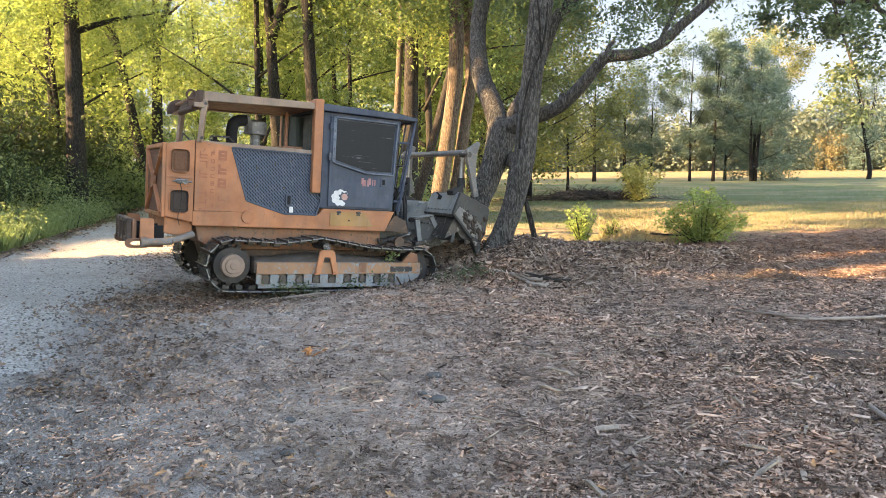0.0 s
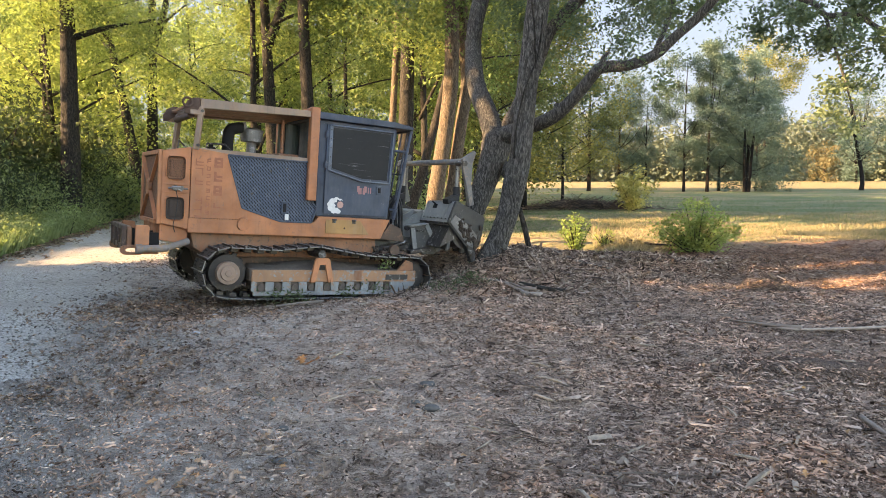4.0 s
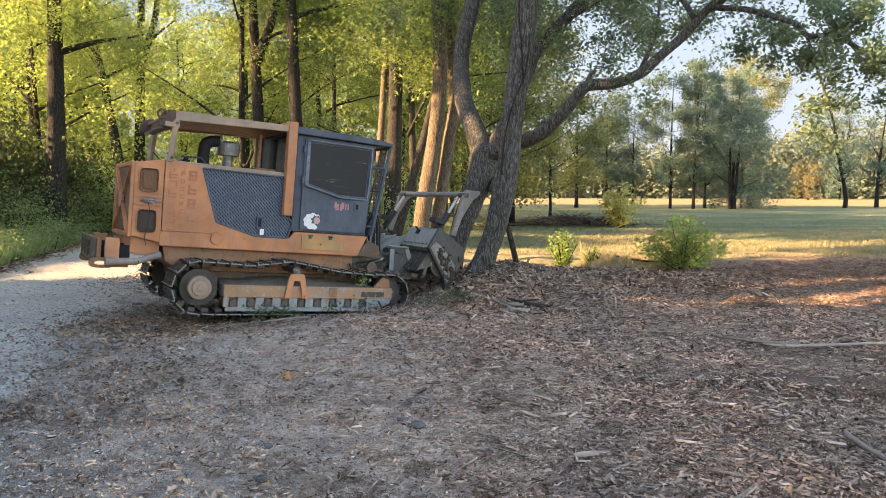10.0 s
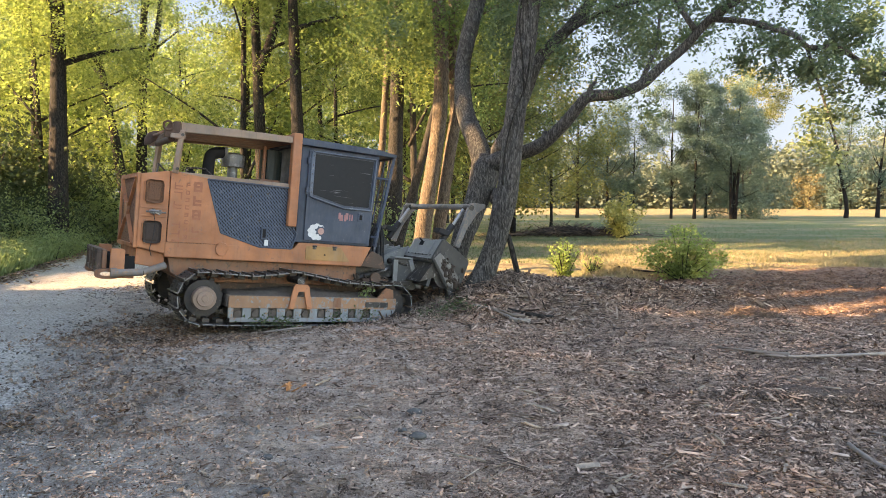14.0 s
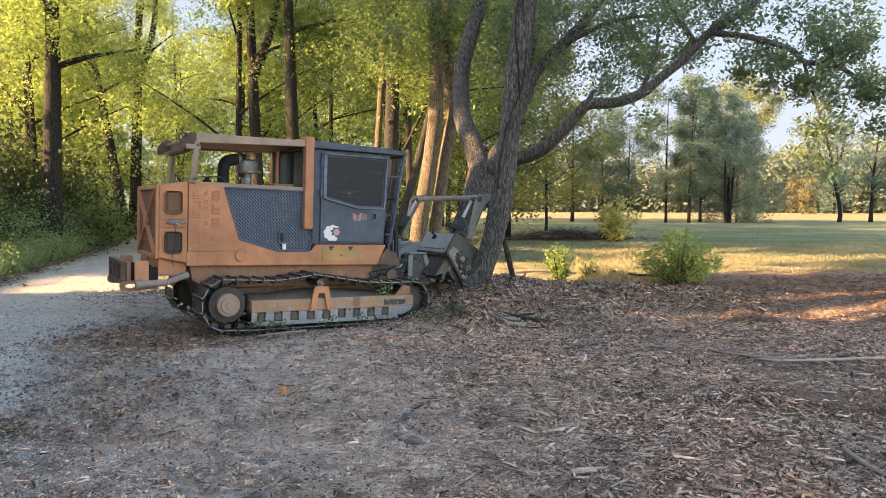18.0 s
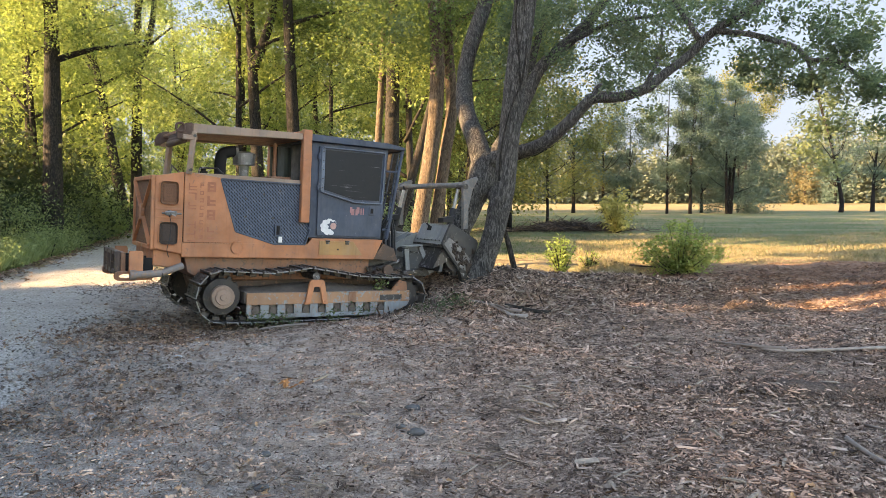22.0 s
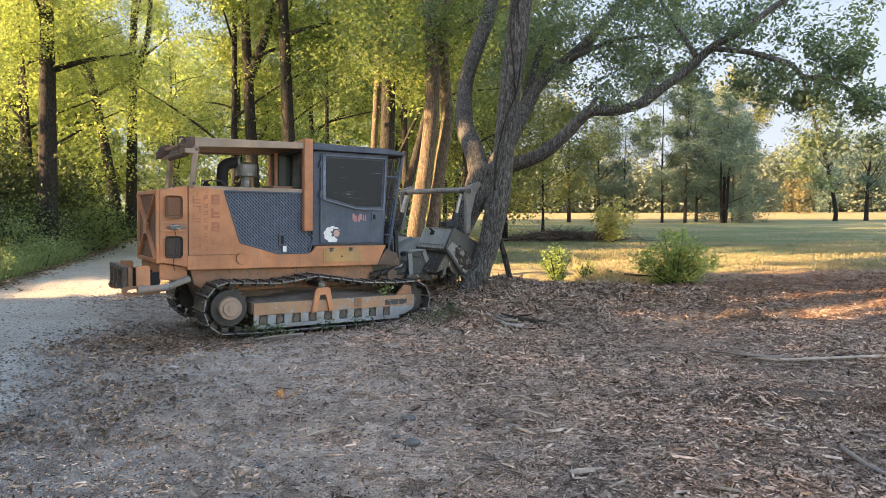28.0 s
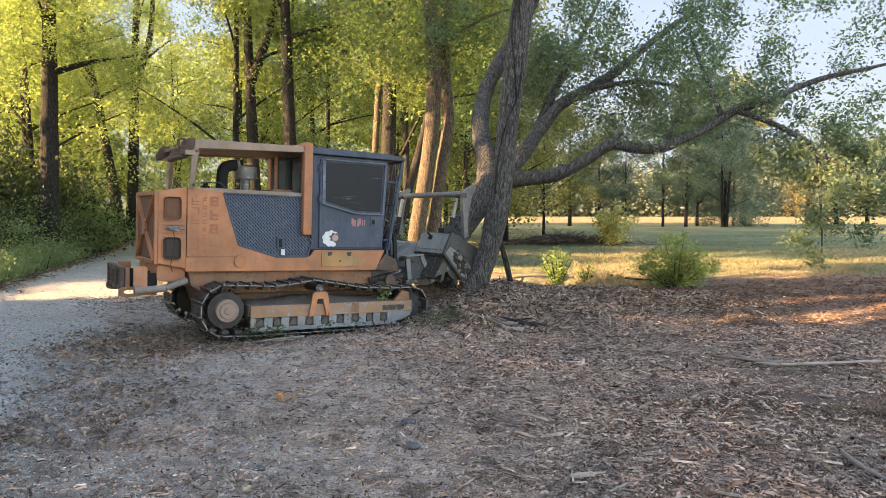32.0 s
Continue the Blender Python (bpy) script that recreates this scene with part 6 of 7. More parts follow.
    bm.free()
    joined("hydraulic_hose", tubes([[(1.62 + 0.55 * (p[0] - 1.62), p[1], p[2] - 0.08, 0.019) for p in s[::4]]], 8, 0.0, 5), RUBBER, mulcher, "black hydraulic hose", True)
bm = bmesh.new()
box(bm, 1.45, 1.85, -0.7, 0.7, 0.84, 0.90, 0.01)
prism(bm, [(1.42, 0.84), (1.90, 0.80), (1.82, 1.02), (1.62, 1.10)], -0.74, -0.70, 0.006)
prism(bm, [(1.42, 0.84), (1.90, 0.80), (1.82, 1.02), (1.62, 1.10)], 0.70, 0.74, 0.006)
part("nose_frame", bm, NOSE, mulcher, "rust-brown nose frame under the cab")
bm = bmesh.new()
rod(bm, (1.70, -0.80, 0.66), (1.70, -0.74, 0.66), 0.09, n=16)
box(bm, 1.50, 1.98, -0.72, 0.72, 0.50, 0.64, 0.02)
part("front_frame", bm, NOSE, mulcher)
# added plate, mostly hidden, that keeps light from passing under the machine
bm = bmesh.new()
prism(bm, [(-1.30, 0.50), (-1.20, 0.22), (1.70, 0.20), (2.02, 0.36), (2.02, 0.50)], -0.60, 0.60, 0.02)
part("belly_guard", bm, NOSE, mulcher, "dirty plate added under the belly to block light")
# shreds and soil lying on the nose over the tracks
bm = bmesh.new()
g = np.random.default_rng(19)
for _ in range(46):
    m = bmesh.ops.create_icosphere(bm, subdivisions=1, radius=g.uniform(0.015, 0.05))
    bmesh.ops.transform(bm, matrix=pose(g.uniform(1.35, 1.98), g.uniform(-0.72, -0.25), 0.65 + 0.02 * g.random(), *g.uniform(0, 90, 3)) @ Matrix.Diagonal((1.6, 1.0, 0.6, 1)), verts=m["verts"])
tagged(part("caught_soil", bm, SOIL, mulcher), kind="stuff")

HEAD_AT = Vector((1.75, 0, 0.78))


def head_xz(pts):
    return [(x - HEAD_AT.x, z - HEAD_AT.z) for x, z in pts]


bm = bmesh.new()
prism(bm, head_xz([(2.54, 1.02), (2.62, 1.19), (2.95, 1.17), (3.23, 1.02), (3.20, 0.93), (2.95, 1.03), (2.72, 1.03), (2.62, 0.98)]), -1.12, 1.14, 0.01)
head = part("cutter_head", bm, GREY, mulcher, "worn grey mulching head housing")
head.location = HEAD_AT
# raised cover over the drive, on one half of the head
bm = bmesh.new()
prism(bm, head_xz([(2.535, 1.045), (2.552, 1.075), (2.705, 1.372), (2.735, 1.380), (3.235, 1.075), (3.20, 1.03), (2.70, 1.04)]), -1.127, -0.25, 0.010)
cover = part("drive_cover", bm, GREY, head, "pale grey drive cover with a hatch")
bm = bmesh.new()
box(bm, 2.515 - 1.75, 2.56 - 1.75, -1.13, -0.24, 1.03 - 0.78, 1.062 - 0.78, 0.006)
part("lip", bm, STEEL, cover, "rubbed steel lip")
bm = bmesh.new()
bar(bm, (2.735 - 1.75, -1.125, 1.388 - 0.78), (2.735 - 1.75, -0.25, 1.388 - 0.78), 0.02, 0.012, 0.003)
bar(bm, (2.560 - 1.75, -0.262, 1.09 - 0.78), (2.703 - 1.75, -0.262, 1.37 - 0.78), 0.025, 0.012, 0.003)
part("weld_edge", bm, BRIGHT, cover, "edge rubbed to bare metal")
bm = bmesh.new()
for k in range(7):
    y = -1.05 + 0.12 * k
    rod(bm, (2.565 - 1.75, y, 1.115 - 0.78), (2.552 - 1.75, y, 1.122 - 0.78), 0.011, n=6)
tagged(part("bolts", bm, STEEL, cover), kind="stuff")
for y in (-0.16, 0.16, 0.60):
    bm = bmesh.new()
    prism(bm, head_xz([(2.12, 1.00), (2.30, 1.10), (2.64, 1.225), (2.66, 1.02), (2.42, 0.78), (2.18, 0.74)]), y - 0.02, y + 0.02, 0.006)
    part("mount_plate", bm, GREY, head, "grey mounting plate of the head")
bm = bmesh.new()
rod(bm, (2.26 - 1.75, -0.24, 0.94 - 0.78), (2.26 - 1.75, 0.24, 0.94 - 0.78), 0.045, n=14)
part("mount_pin", bm, STEEL, head)
DARK_GREY = paint("grimy_dark_steel", (0.052, 0.052, 0.050), (0.14, 0.13, 0.12), (0.07, 0.058, 0.047), wear=0.58, dirt=0.6)
bm = bmesh.new()
prism(bm, head_xz([(2.63, 1.09), (2.68, 1.06), (2.56, 0.58), (2.50, 0.60)]), -1.10, 1.10, 0.006)
part("rear_wall", bm, DARK_GREY, head, "grimy dark rear wall of the head")
for y in (-1.16, 1.16):
    bm = bmesh.new()
    prism(bm, head_xz([(2.525, 1.05), (2.54, 1.085), (2.705, 1.395), (2.74, 1.40), (3.25, 1.085), (3.275, 1.03), (3.15, 0.64), (3.06, 0.54), (2.95, 0.50), (2.86, 0.58)]), y - 0.03, y + 0.03, 0.012)
    ep = part("end_plate", bm, paint("scraped_dark_steel", (0.055, 0.053, 0.050), (0.12, 0.112, 0.10), (0.075, 0.063, 0.052), wear=0.62, dirt=0.5, rough=0.5, metal=0.3), head, "scraped dark steel end plate")
    bm = bmesh.new()
    s = -1 if y < 0 else 1
    g = np.random.default_rng(15)
    for k in range(16):
        u = k / 15
        cx, cz = 2.66 + 0.40 * u, 1.12 - 0.42 * u
        for _ in range(2):
            a, b = g.uniform(-0.06, 0.06, 2)
            bar(bm, (cx - HEAD_AT.x + a, y + s * 0.032, cz - HEAD_AT.z + b - 0.05), (cx - HEAD_AT.x + a + g.uniform(0, 0.04), y + s * 0.032, cz - HEAD_AT.z + b + 0.06), 0.012, 0.004)
    tagged(part("worn_marks", bm, plain("scraped_pale_paint", (0.12, 0.11, 0.098), 0.7, vary=0.4), ep, "scraped pale marks"), kind="stuff")
    bm = bmesh.new()
    prism(bm, head_xz([(2.555, 1.06), (2.66, 1.17), (2.90, 0.98), (3.07, 0.78), (3.09, 0.62), (2.99, 0.56), (2.86, 0.64)]), *sorted((y + s * 0.03, y + s * 0.045)), 0.006)
    part("wear_strip", bm, paint("scraped_flange", (0.16, 0.150, 0.138), (0.26, 0.24, 0.21), (0.10, 0.083, 0.068), wear=0.56, dirt=0.5), ep, "scraped wear strip along the end plate")
    bm = bmesh.new()
    prism(bm, head_xz([(2.86, 0.56), (3.02, 0.50), (3.00, 0.34), (2.92, 0.32)]), y - 0.05, y + 0.05, 0.01)
    part("skid", bm, STEEL, head)
for y in (-0.62, 0.62):
    bm = bmesh.new()
    prism(bm, head_xz([(2.10, 1.00), (2.39, 1.02), (2.60, 0.50), (2.50, 0.47), (2.28, 0.51), (2.10, 0.70)]), y - 0.03, y + 0.03, 0.008)
    gus = part("gusset", bm, DARK_GREY_ARM, head, "ribbed grimy side gusset")
    o = -1 if y < 0 else 1
    bm = bmesh.new()
    box(bm, 2.08 - 1.75, 2.43 - 1.75, y - 0.10, y + 0.10, 1.012 - 0.78, 1.034 - 0.78, 0.005)
    part("flange", bm, GREY, gus, "pale worn flange")
    for xa, xb in (((2.12, 0.98), (2.13, 0.60)), ((2.40, 1.0), (2.60, 0.52))):
        bm = bmesh.new()
        bar(bm, (xa[0] - 1.75, y + o * 0.06, xa[1] - 0.78), (xb[0] - 1.75, y + o * 0.06, xb[1] - 0.78), 0.022, 0.08, 0.004)
        part("rib", bm, GREY, gus)
    bm = bmesh.new()
    bar(bm, (2.20 - 1.75, y + o * 0.045, 0.93 - 0.78), (2.36 - 1.75, y + o * 0.045, 0.90 - 0.78), 0.05, 0.03, 0.006)
    part("step", bm, STEEL, gus)
bm = bmesh.new()
box(bm, 2.00 - 1.75, 2.40 - 1.75, -0.76, 0.76, 0.55 - 0.78, 0.62 - 0.78, 0.01)
prism(bm, head_xz([(2.36, 0.66), (2.60, 1.0), (2.95, 1.05), (3.15, 0.9)]), -1.12, 1.12)
part("chamber", bm, STEEL, head, "dark inside of the cutting chamber")
bm = bmesh.new()
rod(bm, (2.88 - 1.75, -1.10, 0.80 - 0.78), (2.88 - 1.75, 1.10, 0.80 - 0.78), 0.24, n=26)
rotor = part("rotor", bm, STEEL, head, "toothed steel rotor")
bm = bmesh.new()
for k in range(44):
    a, y = k * 2.39996, -1.05 + 2.1 * k / 43
    c = (1.13 + 0.25 * math.cos(a), y, 0.02 + 0.25 * math.sin(a))
    d = (1.13 + 0.33 * math.cos(a), y, 0.02 + 0.33 * math.sin(a))
    bar(bm, c, d, 0.05, 0.06, 0.008)
tagged(part("teeth", bm, BRIGHT, rotor), kind="stuff")
# hatch on the sloping rear of the cover
tilt_hatch = Matrix.Translation((2.632 - 1.75, 0, 1.222 - 0.78)) @ Matrix.Rotation(radians(27), 4, "Y")
bm = bmesh.new()
box(bm, -0.022, -0.006, -0.98, -0.40, -0.13, 0.13, 0.006, tilt_hatch)
hatch = part("hatch", bm, GREY, cover, "pale bolted hatch")
bm = bmesh.new()
box(bm, -0.032, -0.020, -0.66, -0.54, 0.045, 0.12, 0.004, tilt_hatch)
part("hatch_slot", bm, BLACK, hatch, "black hand slot")
bm = bmesh.new()
rod(bm, tilt_hatch @ Vector((-0.03, -0.64, 0.10)), tilt_hatch @ Vector((-0.07, -0.53, 0.155)), 0.016, n=8)
part("hatch_handle", bm, BLACK, hatch)
# mulch and soil stuck to the end plate
bm = bmesh.new()
g = np.random.default_rng(16)
for _ in range(90):
    m = bmesh.ops.create_icosphere(bm, subdivisions=1, radius=g.uniform(0.012, 0.045))
    u, v = g.random(), g.normal(0, 0.05)
    bmesh.ops.transform(bm, matrix=pose(2.72 + 0.36 * u + v - 1.75, -1.195 - 0.02 * g.random(), 1.02 - 0.42 * u + v - 0.78 + g.normal(0, 0.03), *g.uniform(0, 90, 3)) @ Matrix.Diagonal((1.5, 0.7, 0.8, 1)), verts=m["verts"])
tagged(part("stuck_mulch", bm, SOIL, head, "mulch and soil stuck to the end plate"), kind="stuff")
# push bar, hinged on the head
BAR_AT = Vector((3.04 - 1.75, 0, 1.33 - 0.78))
bm = bmesh.new()


def bar_xz(pts):
    return [(x - 3.04, z - 1.33) for x, z in pts]


for y in (-1.12, 1.12):
    prism(bm, bar_xz([(2.98, 1.30), (3.08, 1.28), (3.16, 1.62), (3.33, 1.92), (3.50, 2.06), (3.48, 2.11), (3.20, 2.09), (3.14, 1.96), (3.08, 1.66)]), y - 0.035, y + 0.035, 0.01)
rod(bm, (3.24 - 3.04, -1.12, 2.02 - 1.33), (3.24 - 3.04, 1.12, 2.02 - 1.33), 0.05, n=16)
push = part("push_bar", bm, paint("worn_pale_steel", (0.145, 0.142, 0.135), (0.24, 0.19, 0.15), (0.12, 0.095, 0.075), wear=0.52, dirt=0.6), head, "worn pale steel push bar")
push.location = BAR_AT
for y in (-1.05, 1.05):
    bm = bmesh.new()
    rod(bm, (3.20 - 3.04, y - 0.12, 2.0 - 1.33), (3.20 - 3.04, y + 0.12, 2.0 - 1.33), 0.05, n=14)
    part("bar_pin", bm, STEEL, push)
for y in (-0.95, 0.95):
    bm = bmesh.new()
    rod(bm, (3.18 - 3.04, y, 1.97 - 1.33), (2.98 - 3.04, y, 1.62 - 1.33), 0.030, n=12)
    part("piston_rod", bm, BRIGHT, push, "bright piston rod")
for y in (-0.95, 0.95):
    bm = bmesh.new()
    rod(bm, (3.00 - 3.04, y, 1.66 - 1.33), (2.82 - 3.04, y, 1.34 - 1.33), 0.058, n=14)
    prism(bm, [(-0.36, 0.16), (-0.14, 0.12), (-0.10, 0.22), (-0.34, 0.24)], y - 0.09, y + 0.09, 0.008)
    part("push_cylinder", bm, RUBBER, push, "black hydraulic push cylinder")


# ---- litter on the ground ----
def litter_material(name, *stops, rough=0.9):
    n = Nodes(name)
    c = n.ramp(n.island(), *stops)
    patch = n.noise(0.75, 5, 0.65)
    spot = n.noise(4.5, 6, 0.7)
    c = n.mix(1.0, c, n.ramp(spot, (0.40, (0.66, 0.64, 0.63)), (0.52, (1.0, 1.0, 1.0)), (0.66, (1.25, 1.20, 1.15))), "MULTIPLY")
    c = n.mix(1.0, c, n.ramp(patch, (0.38, (0.76, 0.77, 0.78)), (0.5, (1.0, 0.96, 0.93)), (0.62, (1.32, 1.12, 0.99))), "MULTIPLY")
    c = n.mix(n.ramp(n.noise(22, 4), (0.35, 0.0), (0.8, 0.45)), c, (0.06, 0.045, 0.035))
    return n.done(c, rough, 0.0, 0.2)


CHIP = litter_material("wood_chip_mix", (0.0, (0.038, 0.024, 0.017)), (0.24, (0.15, 0.091, 0.063)), (0.5, (0.41, 0.268, 0.191)), (0.88, (0.61, 0.425, 0.315)), (1.0, (0.74, 0.56, 0.435)))
HEAP_CHIP = litter_material("dark_chip_mix", (0.0, (0.030, 0.020, 0.015)), (0.3, (0.13, 0.086, 0.062)), (0.75, (0.40, 0.285, 0.215)), (1.0, (0.66, 0.52, 0.41)))
RED_CHIP = litter_material("reddish_chip_mix", (0.0, (0.040, 0.021, 0.014)), (0.5, (0.165, 0.088, 0.052)), (1.0, (0.32, 0.20, 0.125)))
DEAD_LEAF = litter_material("dead_leaf_mix", (0.0, (0.12, 0.080, 0.055)), (0.5, (0.27, 0.195, 0.145)), (0.93, (0.42, 0.33, 0.255)), (1.0, (0.46, 0.24, 0.09)))
BROWN_LEAF = litter_material("brown_leaf_mix", (0.0, (0.085, 0.055, 0.040)), (0.5, (0.22, 0.150, 0.108)), (0.9, (0.38, 0.275, 0.20)), (1.0, (0.42, 0.24, 0.12)))
TWIG = litter_material("twig_mix", (0.0, (0.060, 0.044, 0.034)), (0.6, (0.16, 0.12, 0.092)), (1.0, (0.34, 0.27, 0.21)))
PEBBLE = litter_material("pebble_mix", (0.0, (0.15, 0.138, 0.124)), (0.7, (0.27, 0.252, 0.23)), (1.0, (0.42, 0.40, 0.37)))
DRY_GRASS = leaves("dry_grass", (0.0, (0.10, 0.095, 0.050)), (0.4, (0.24, 0.195, 0.115)), (1.0, (0.46, 0.37, 0.25)), glow=0.35)
GREEN_GRASS = leaves("green_grass", (0.0, (0.060, 0.084, 0.038)), (0.5, (0.105, 0.132, 0.060)), (1.0, (0.19, 0.190, 0.10)), glow=0.35)


def slabs(name, x, y, lift, length, width, thick, tilt, g):
    """Small flat pieces lying on the ground, as one mesh."""
    n = len(x)
    c = np.stack([x, y, ground_z(x, y) + lift], 1)
    yaw, pit, rol = g.uniform(0, 6.283, n), g.normal(0, tilt, n), g.normal(0, tilt, n)
    a = np.stack([np.cos(yaw) * np.cos(pit), np.sin(yaw) * np.cos(pit), np.sin(pit)], 1)
    b0 = np.stack([-np.sin(yaw), np.cos(yaw), np.zeros(n)], 1)
    up = np.cross(a, b0)
    b = b0 * np.cos(rol)[:, None] + up * np.sin(rol)[:, None]
    u = np.cross(a, b)
    v = []
    for sx, sy, sz in ((-1, -1, -1), (1, -0.6, -1), (1, 0.6, -1), (-1, 1, -1), (-0.9, -0.8, 1), (0.85, -0.4, 1), (0.9, 0.5, 1), (-1, 0.8, 1)):
        j = g.uniform(0.75, 1.2, (n, 1))
        v.append(c + a * (sx * length / 2)[:, None] * j + b * (sy * width / 2)[:, None] + u * (sz * thick / 2)[:, None])
    f = np.array([(4, 5, 6, 7), (0, 1, 5, 4), (1, 2, 6, 5), (2, 3, 7, 6), (3, 0, 4, 7)])
    return quick_mesh(name, np.stack(v, 1).reshape(-1, 3), (np.arange(n)[:, None, None] * 8 + f[None]).reshape(-1, 4))


def flakes(name, x, y, lift, length, width, tilt, g):
    """Thin shreds: folded blades of two triangles."""
    n = len(x)
    c = np.stack([x, y, ground_z(x, y) + lift], 1)
    yaw, pit, rol = g.uniform(0, 6.283, n), g.normal(0, tilt, n), g.normal(0, tilt, n)
    a = np.stack([np.cos(yaw) * np.cos(pit), np.sin(yaw) * np.cos(pit), np.sin(pit)], 1)
    b0 = np.stack([-np.sin(yaw), np.cos(yaw), np.zeros(n)], 1)
    b = b0 * np.cos(rol)[:, None] + np.cross(a, b0) * np.sin(rol)[:, None]
    l, w = length[:, None] / 2, width[:, None] / 2
    j = g.uniform(-0.4, 0.4, (n, 1))
    v = np.stack([c - a * l - b * w * 0.4, c + a * l * j - b * w, c + a * l + b * w * 0.3, c - a * l * j + b * w], 1)
    return quick_mesh(name, v.reshape(-1, 3), (np.arange(n)[:, None, None] * 4 + np.array([(0, 1, 2), (0, 2, 3)])[None]).reshape(-1, 3))


def pebbles(name, x, y, r, g):
    n = len(x)
    c = np.stack([x, y, ground_z(x, y) + 0.015 + 0.25 * r], 1)
    d = np.array([(1, 0, 0), (-1, 0, 0), (0, 1, 0), (0, -1, 0), (0, 0, 0.7), (0, 0, -0.6)])
    v = c[:, None] + d[None] * r[:, None, None] * g.uniform(0.7, 1.25, (n, 6, 3))
    f = np.array([(0, 2, 4), (2, 1, 4), (1, 3, 4), (3, 0, 4), (2, 0, 5), (1, 2, 5), (3, 1, 5), (0, 3, 5)])
    return quick_mesh(name, v.reshape(-1, 3), (np.arange(n)[:, None, None] * 6 + f[None]).reshape(-1, 3))


def scatter(n, y0, y1, g, wide=0.72, power=1.0):
    u = g.random(n)
    y = y0 * (y1 / y0) ** (u**power)
    return g.uniform(-1, 1, n) * (wide * y + 0.5), y


def on_road(x, y):
    return (x > edge_x(ROAD_L, y)) & (x < edge_x(ROAD_R, y) - 0.1)


def stuff(name, me, mat, label, category):
    return tagged(joined(name, me, mat, None), label, category, kind="stuff")


g = np.random.default_rng(21)
x, y = scatter(62000, 3.1, 17.5, g)
x, y = np.append(x, g.uniform(-5, 7, 9000)), np.append(y, g.uniform(-6, 3.4, 9000))
bare = waves(x * 1.1, y * 1.1, 4) + 0.5 * waves(x * 3, y * 3, 5)
p = np.where(on_road(x, y), 0.02, np.where(bare > 0.30, 0.35, 1.0)) * (1 - 0.85 * np.exp(-(((x - 3.5) / 0.9) ** 2) - ((y - 6.15) / 0.3) ** 2))
left = ease(x + 0.9 * waves(x, y, 9), edge_x(ROAD_R, y) + 0.8, edge_x(ROAD_R, y) + 5.6)
p = p * (0.46 + 0.54 * left) * np.where((x < 4) & (y > 15.2), 0.15, 1.0)
k = g.random(len(x)) < p
k = k & (g.random(len(x)) > 0.42 * ease(x, 1.5, 3.5) * (1 - ease(y, 9, 11.5)))
x, y = x[k], y[k]
n = len(x)
L = np.clip(g.lognormal(-3.30, 0.60, n), 0.012, 0.20) * (0.55 + 0.45 * left[k])
red = (y + 0.45 * x > 14.0 + g.normal(0, 0.9, n)) & (x > 1.2)
for sel, mat, nm, lab in ((~red, CHIP, "wood_chips", "grey-brown shredded wood chips over bare soil"), (red, RED_CHIP, "red_wood_chips", "reddish shredded wood chips in the sun")):
    stuff(nm, slabs(nm, x[sel], y[sel], 0.012 + 0.02 * g.random(sel.sum()), L[sel], L[sel] * g.uniform(0.08, 0.30, sel.sum()) + 0.004, g.uniform(0.003, 0.008, sel.sum()), 0.17, g), mat, lab, "wood chips")
# fine shreds between them
x, y = scatter(400000, 3.0, 16.5, g, power=0.95)
x, y = np.append(x, g.uniform(-5, 7, 36000)), np.append(y, g.uniform(-6, 3.3, 36000))
bare = waves(x * 1.1, y * 1.1, 4) + 0.5 * waves(x * 3, y * 3, 5)
p = np.where(on_road(x, y), 0.02, np.where(bare > 0.30, 0.62, 1.0)) * np.where((x < 4) & (y > 15.2), 0.15, 1.0)
left = ease(x + 0.9 * waves(x, y, 9), edge_x(ROAD_R, y) + 0.4, edge_x(ROAD_R, y) + 5.4)
p = p * (0.80 + 0.20 * left) * (0.35 + 0.65 * ease(waves(1.6 * x, 2.6 * y, 31), -0.35, 0.25) + 0.5 * left).clip(0, 1)
k = g.random(len(x)) < p
x, y, left = x[k], y[k], left[k]
k = g.random(len(x)) > 0.85 * np.exp(-(((x - 3.5) / 0.9) ** 2) - ((y - 6.15) / 0.3) ** 2)
x, y, left = x[k], y[k], left[k]
L = np.clip(g.lognormal(-3.42, 0.5, len(x)), 0.012, 0.11) * (0.72 + y * 0.040) * (0.50 + 0.50 * left)
red = (y + 0.45 * x > 14.0 + g.normal(0, 0.9, len(x))) & (x > 1.2)
for sel, mat, nm, lab in ((~red, CHIP, "wood_shreds", "fine brown wood shreds over the soil"), (red, RED_CHIP, "red_wood_shreds", "fine reddish wood shreds over the soil")):
    stuff(nm, flakes(nm, x[sel], y[sel], 0.004 + 0.030 * g.random(sel.sum()) ** 1.5, L[sel], L[sel] * g.uniform(0.12, 0.42, sel.sum()), 0.35, g), mat, lab, "wood chips")
# chips heaped round the trunks and in front of the machine
hx, hy = g.normal(1.1, 1.0, 5200), g.normal(11.6, 0.85, 5200)
L = np.clip(g.lognormal(-2.75, 0.6, 5200), 0.025, 0.40)
stuff("heaped_chips", slabs("heaped_chips", hx, hy, 0.02 + 0.06 * g.random(5200), L, L * g.uniform(0.05, 0.18, 5200) + 0.004, g.uniform(0.004, 0.012, 5200), 0.5, g), HEAP_CHIP, "heap of splintered wood round the trunks", "wood chips")
hx, hy = g.normal(3.6, 1.2, 3600), g.normal(13.0, 0.6, 3600)
L = np.clip(g.lognormal(-2.85, 0.65, 3600), 0.03, 0.5)
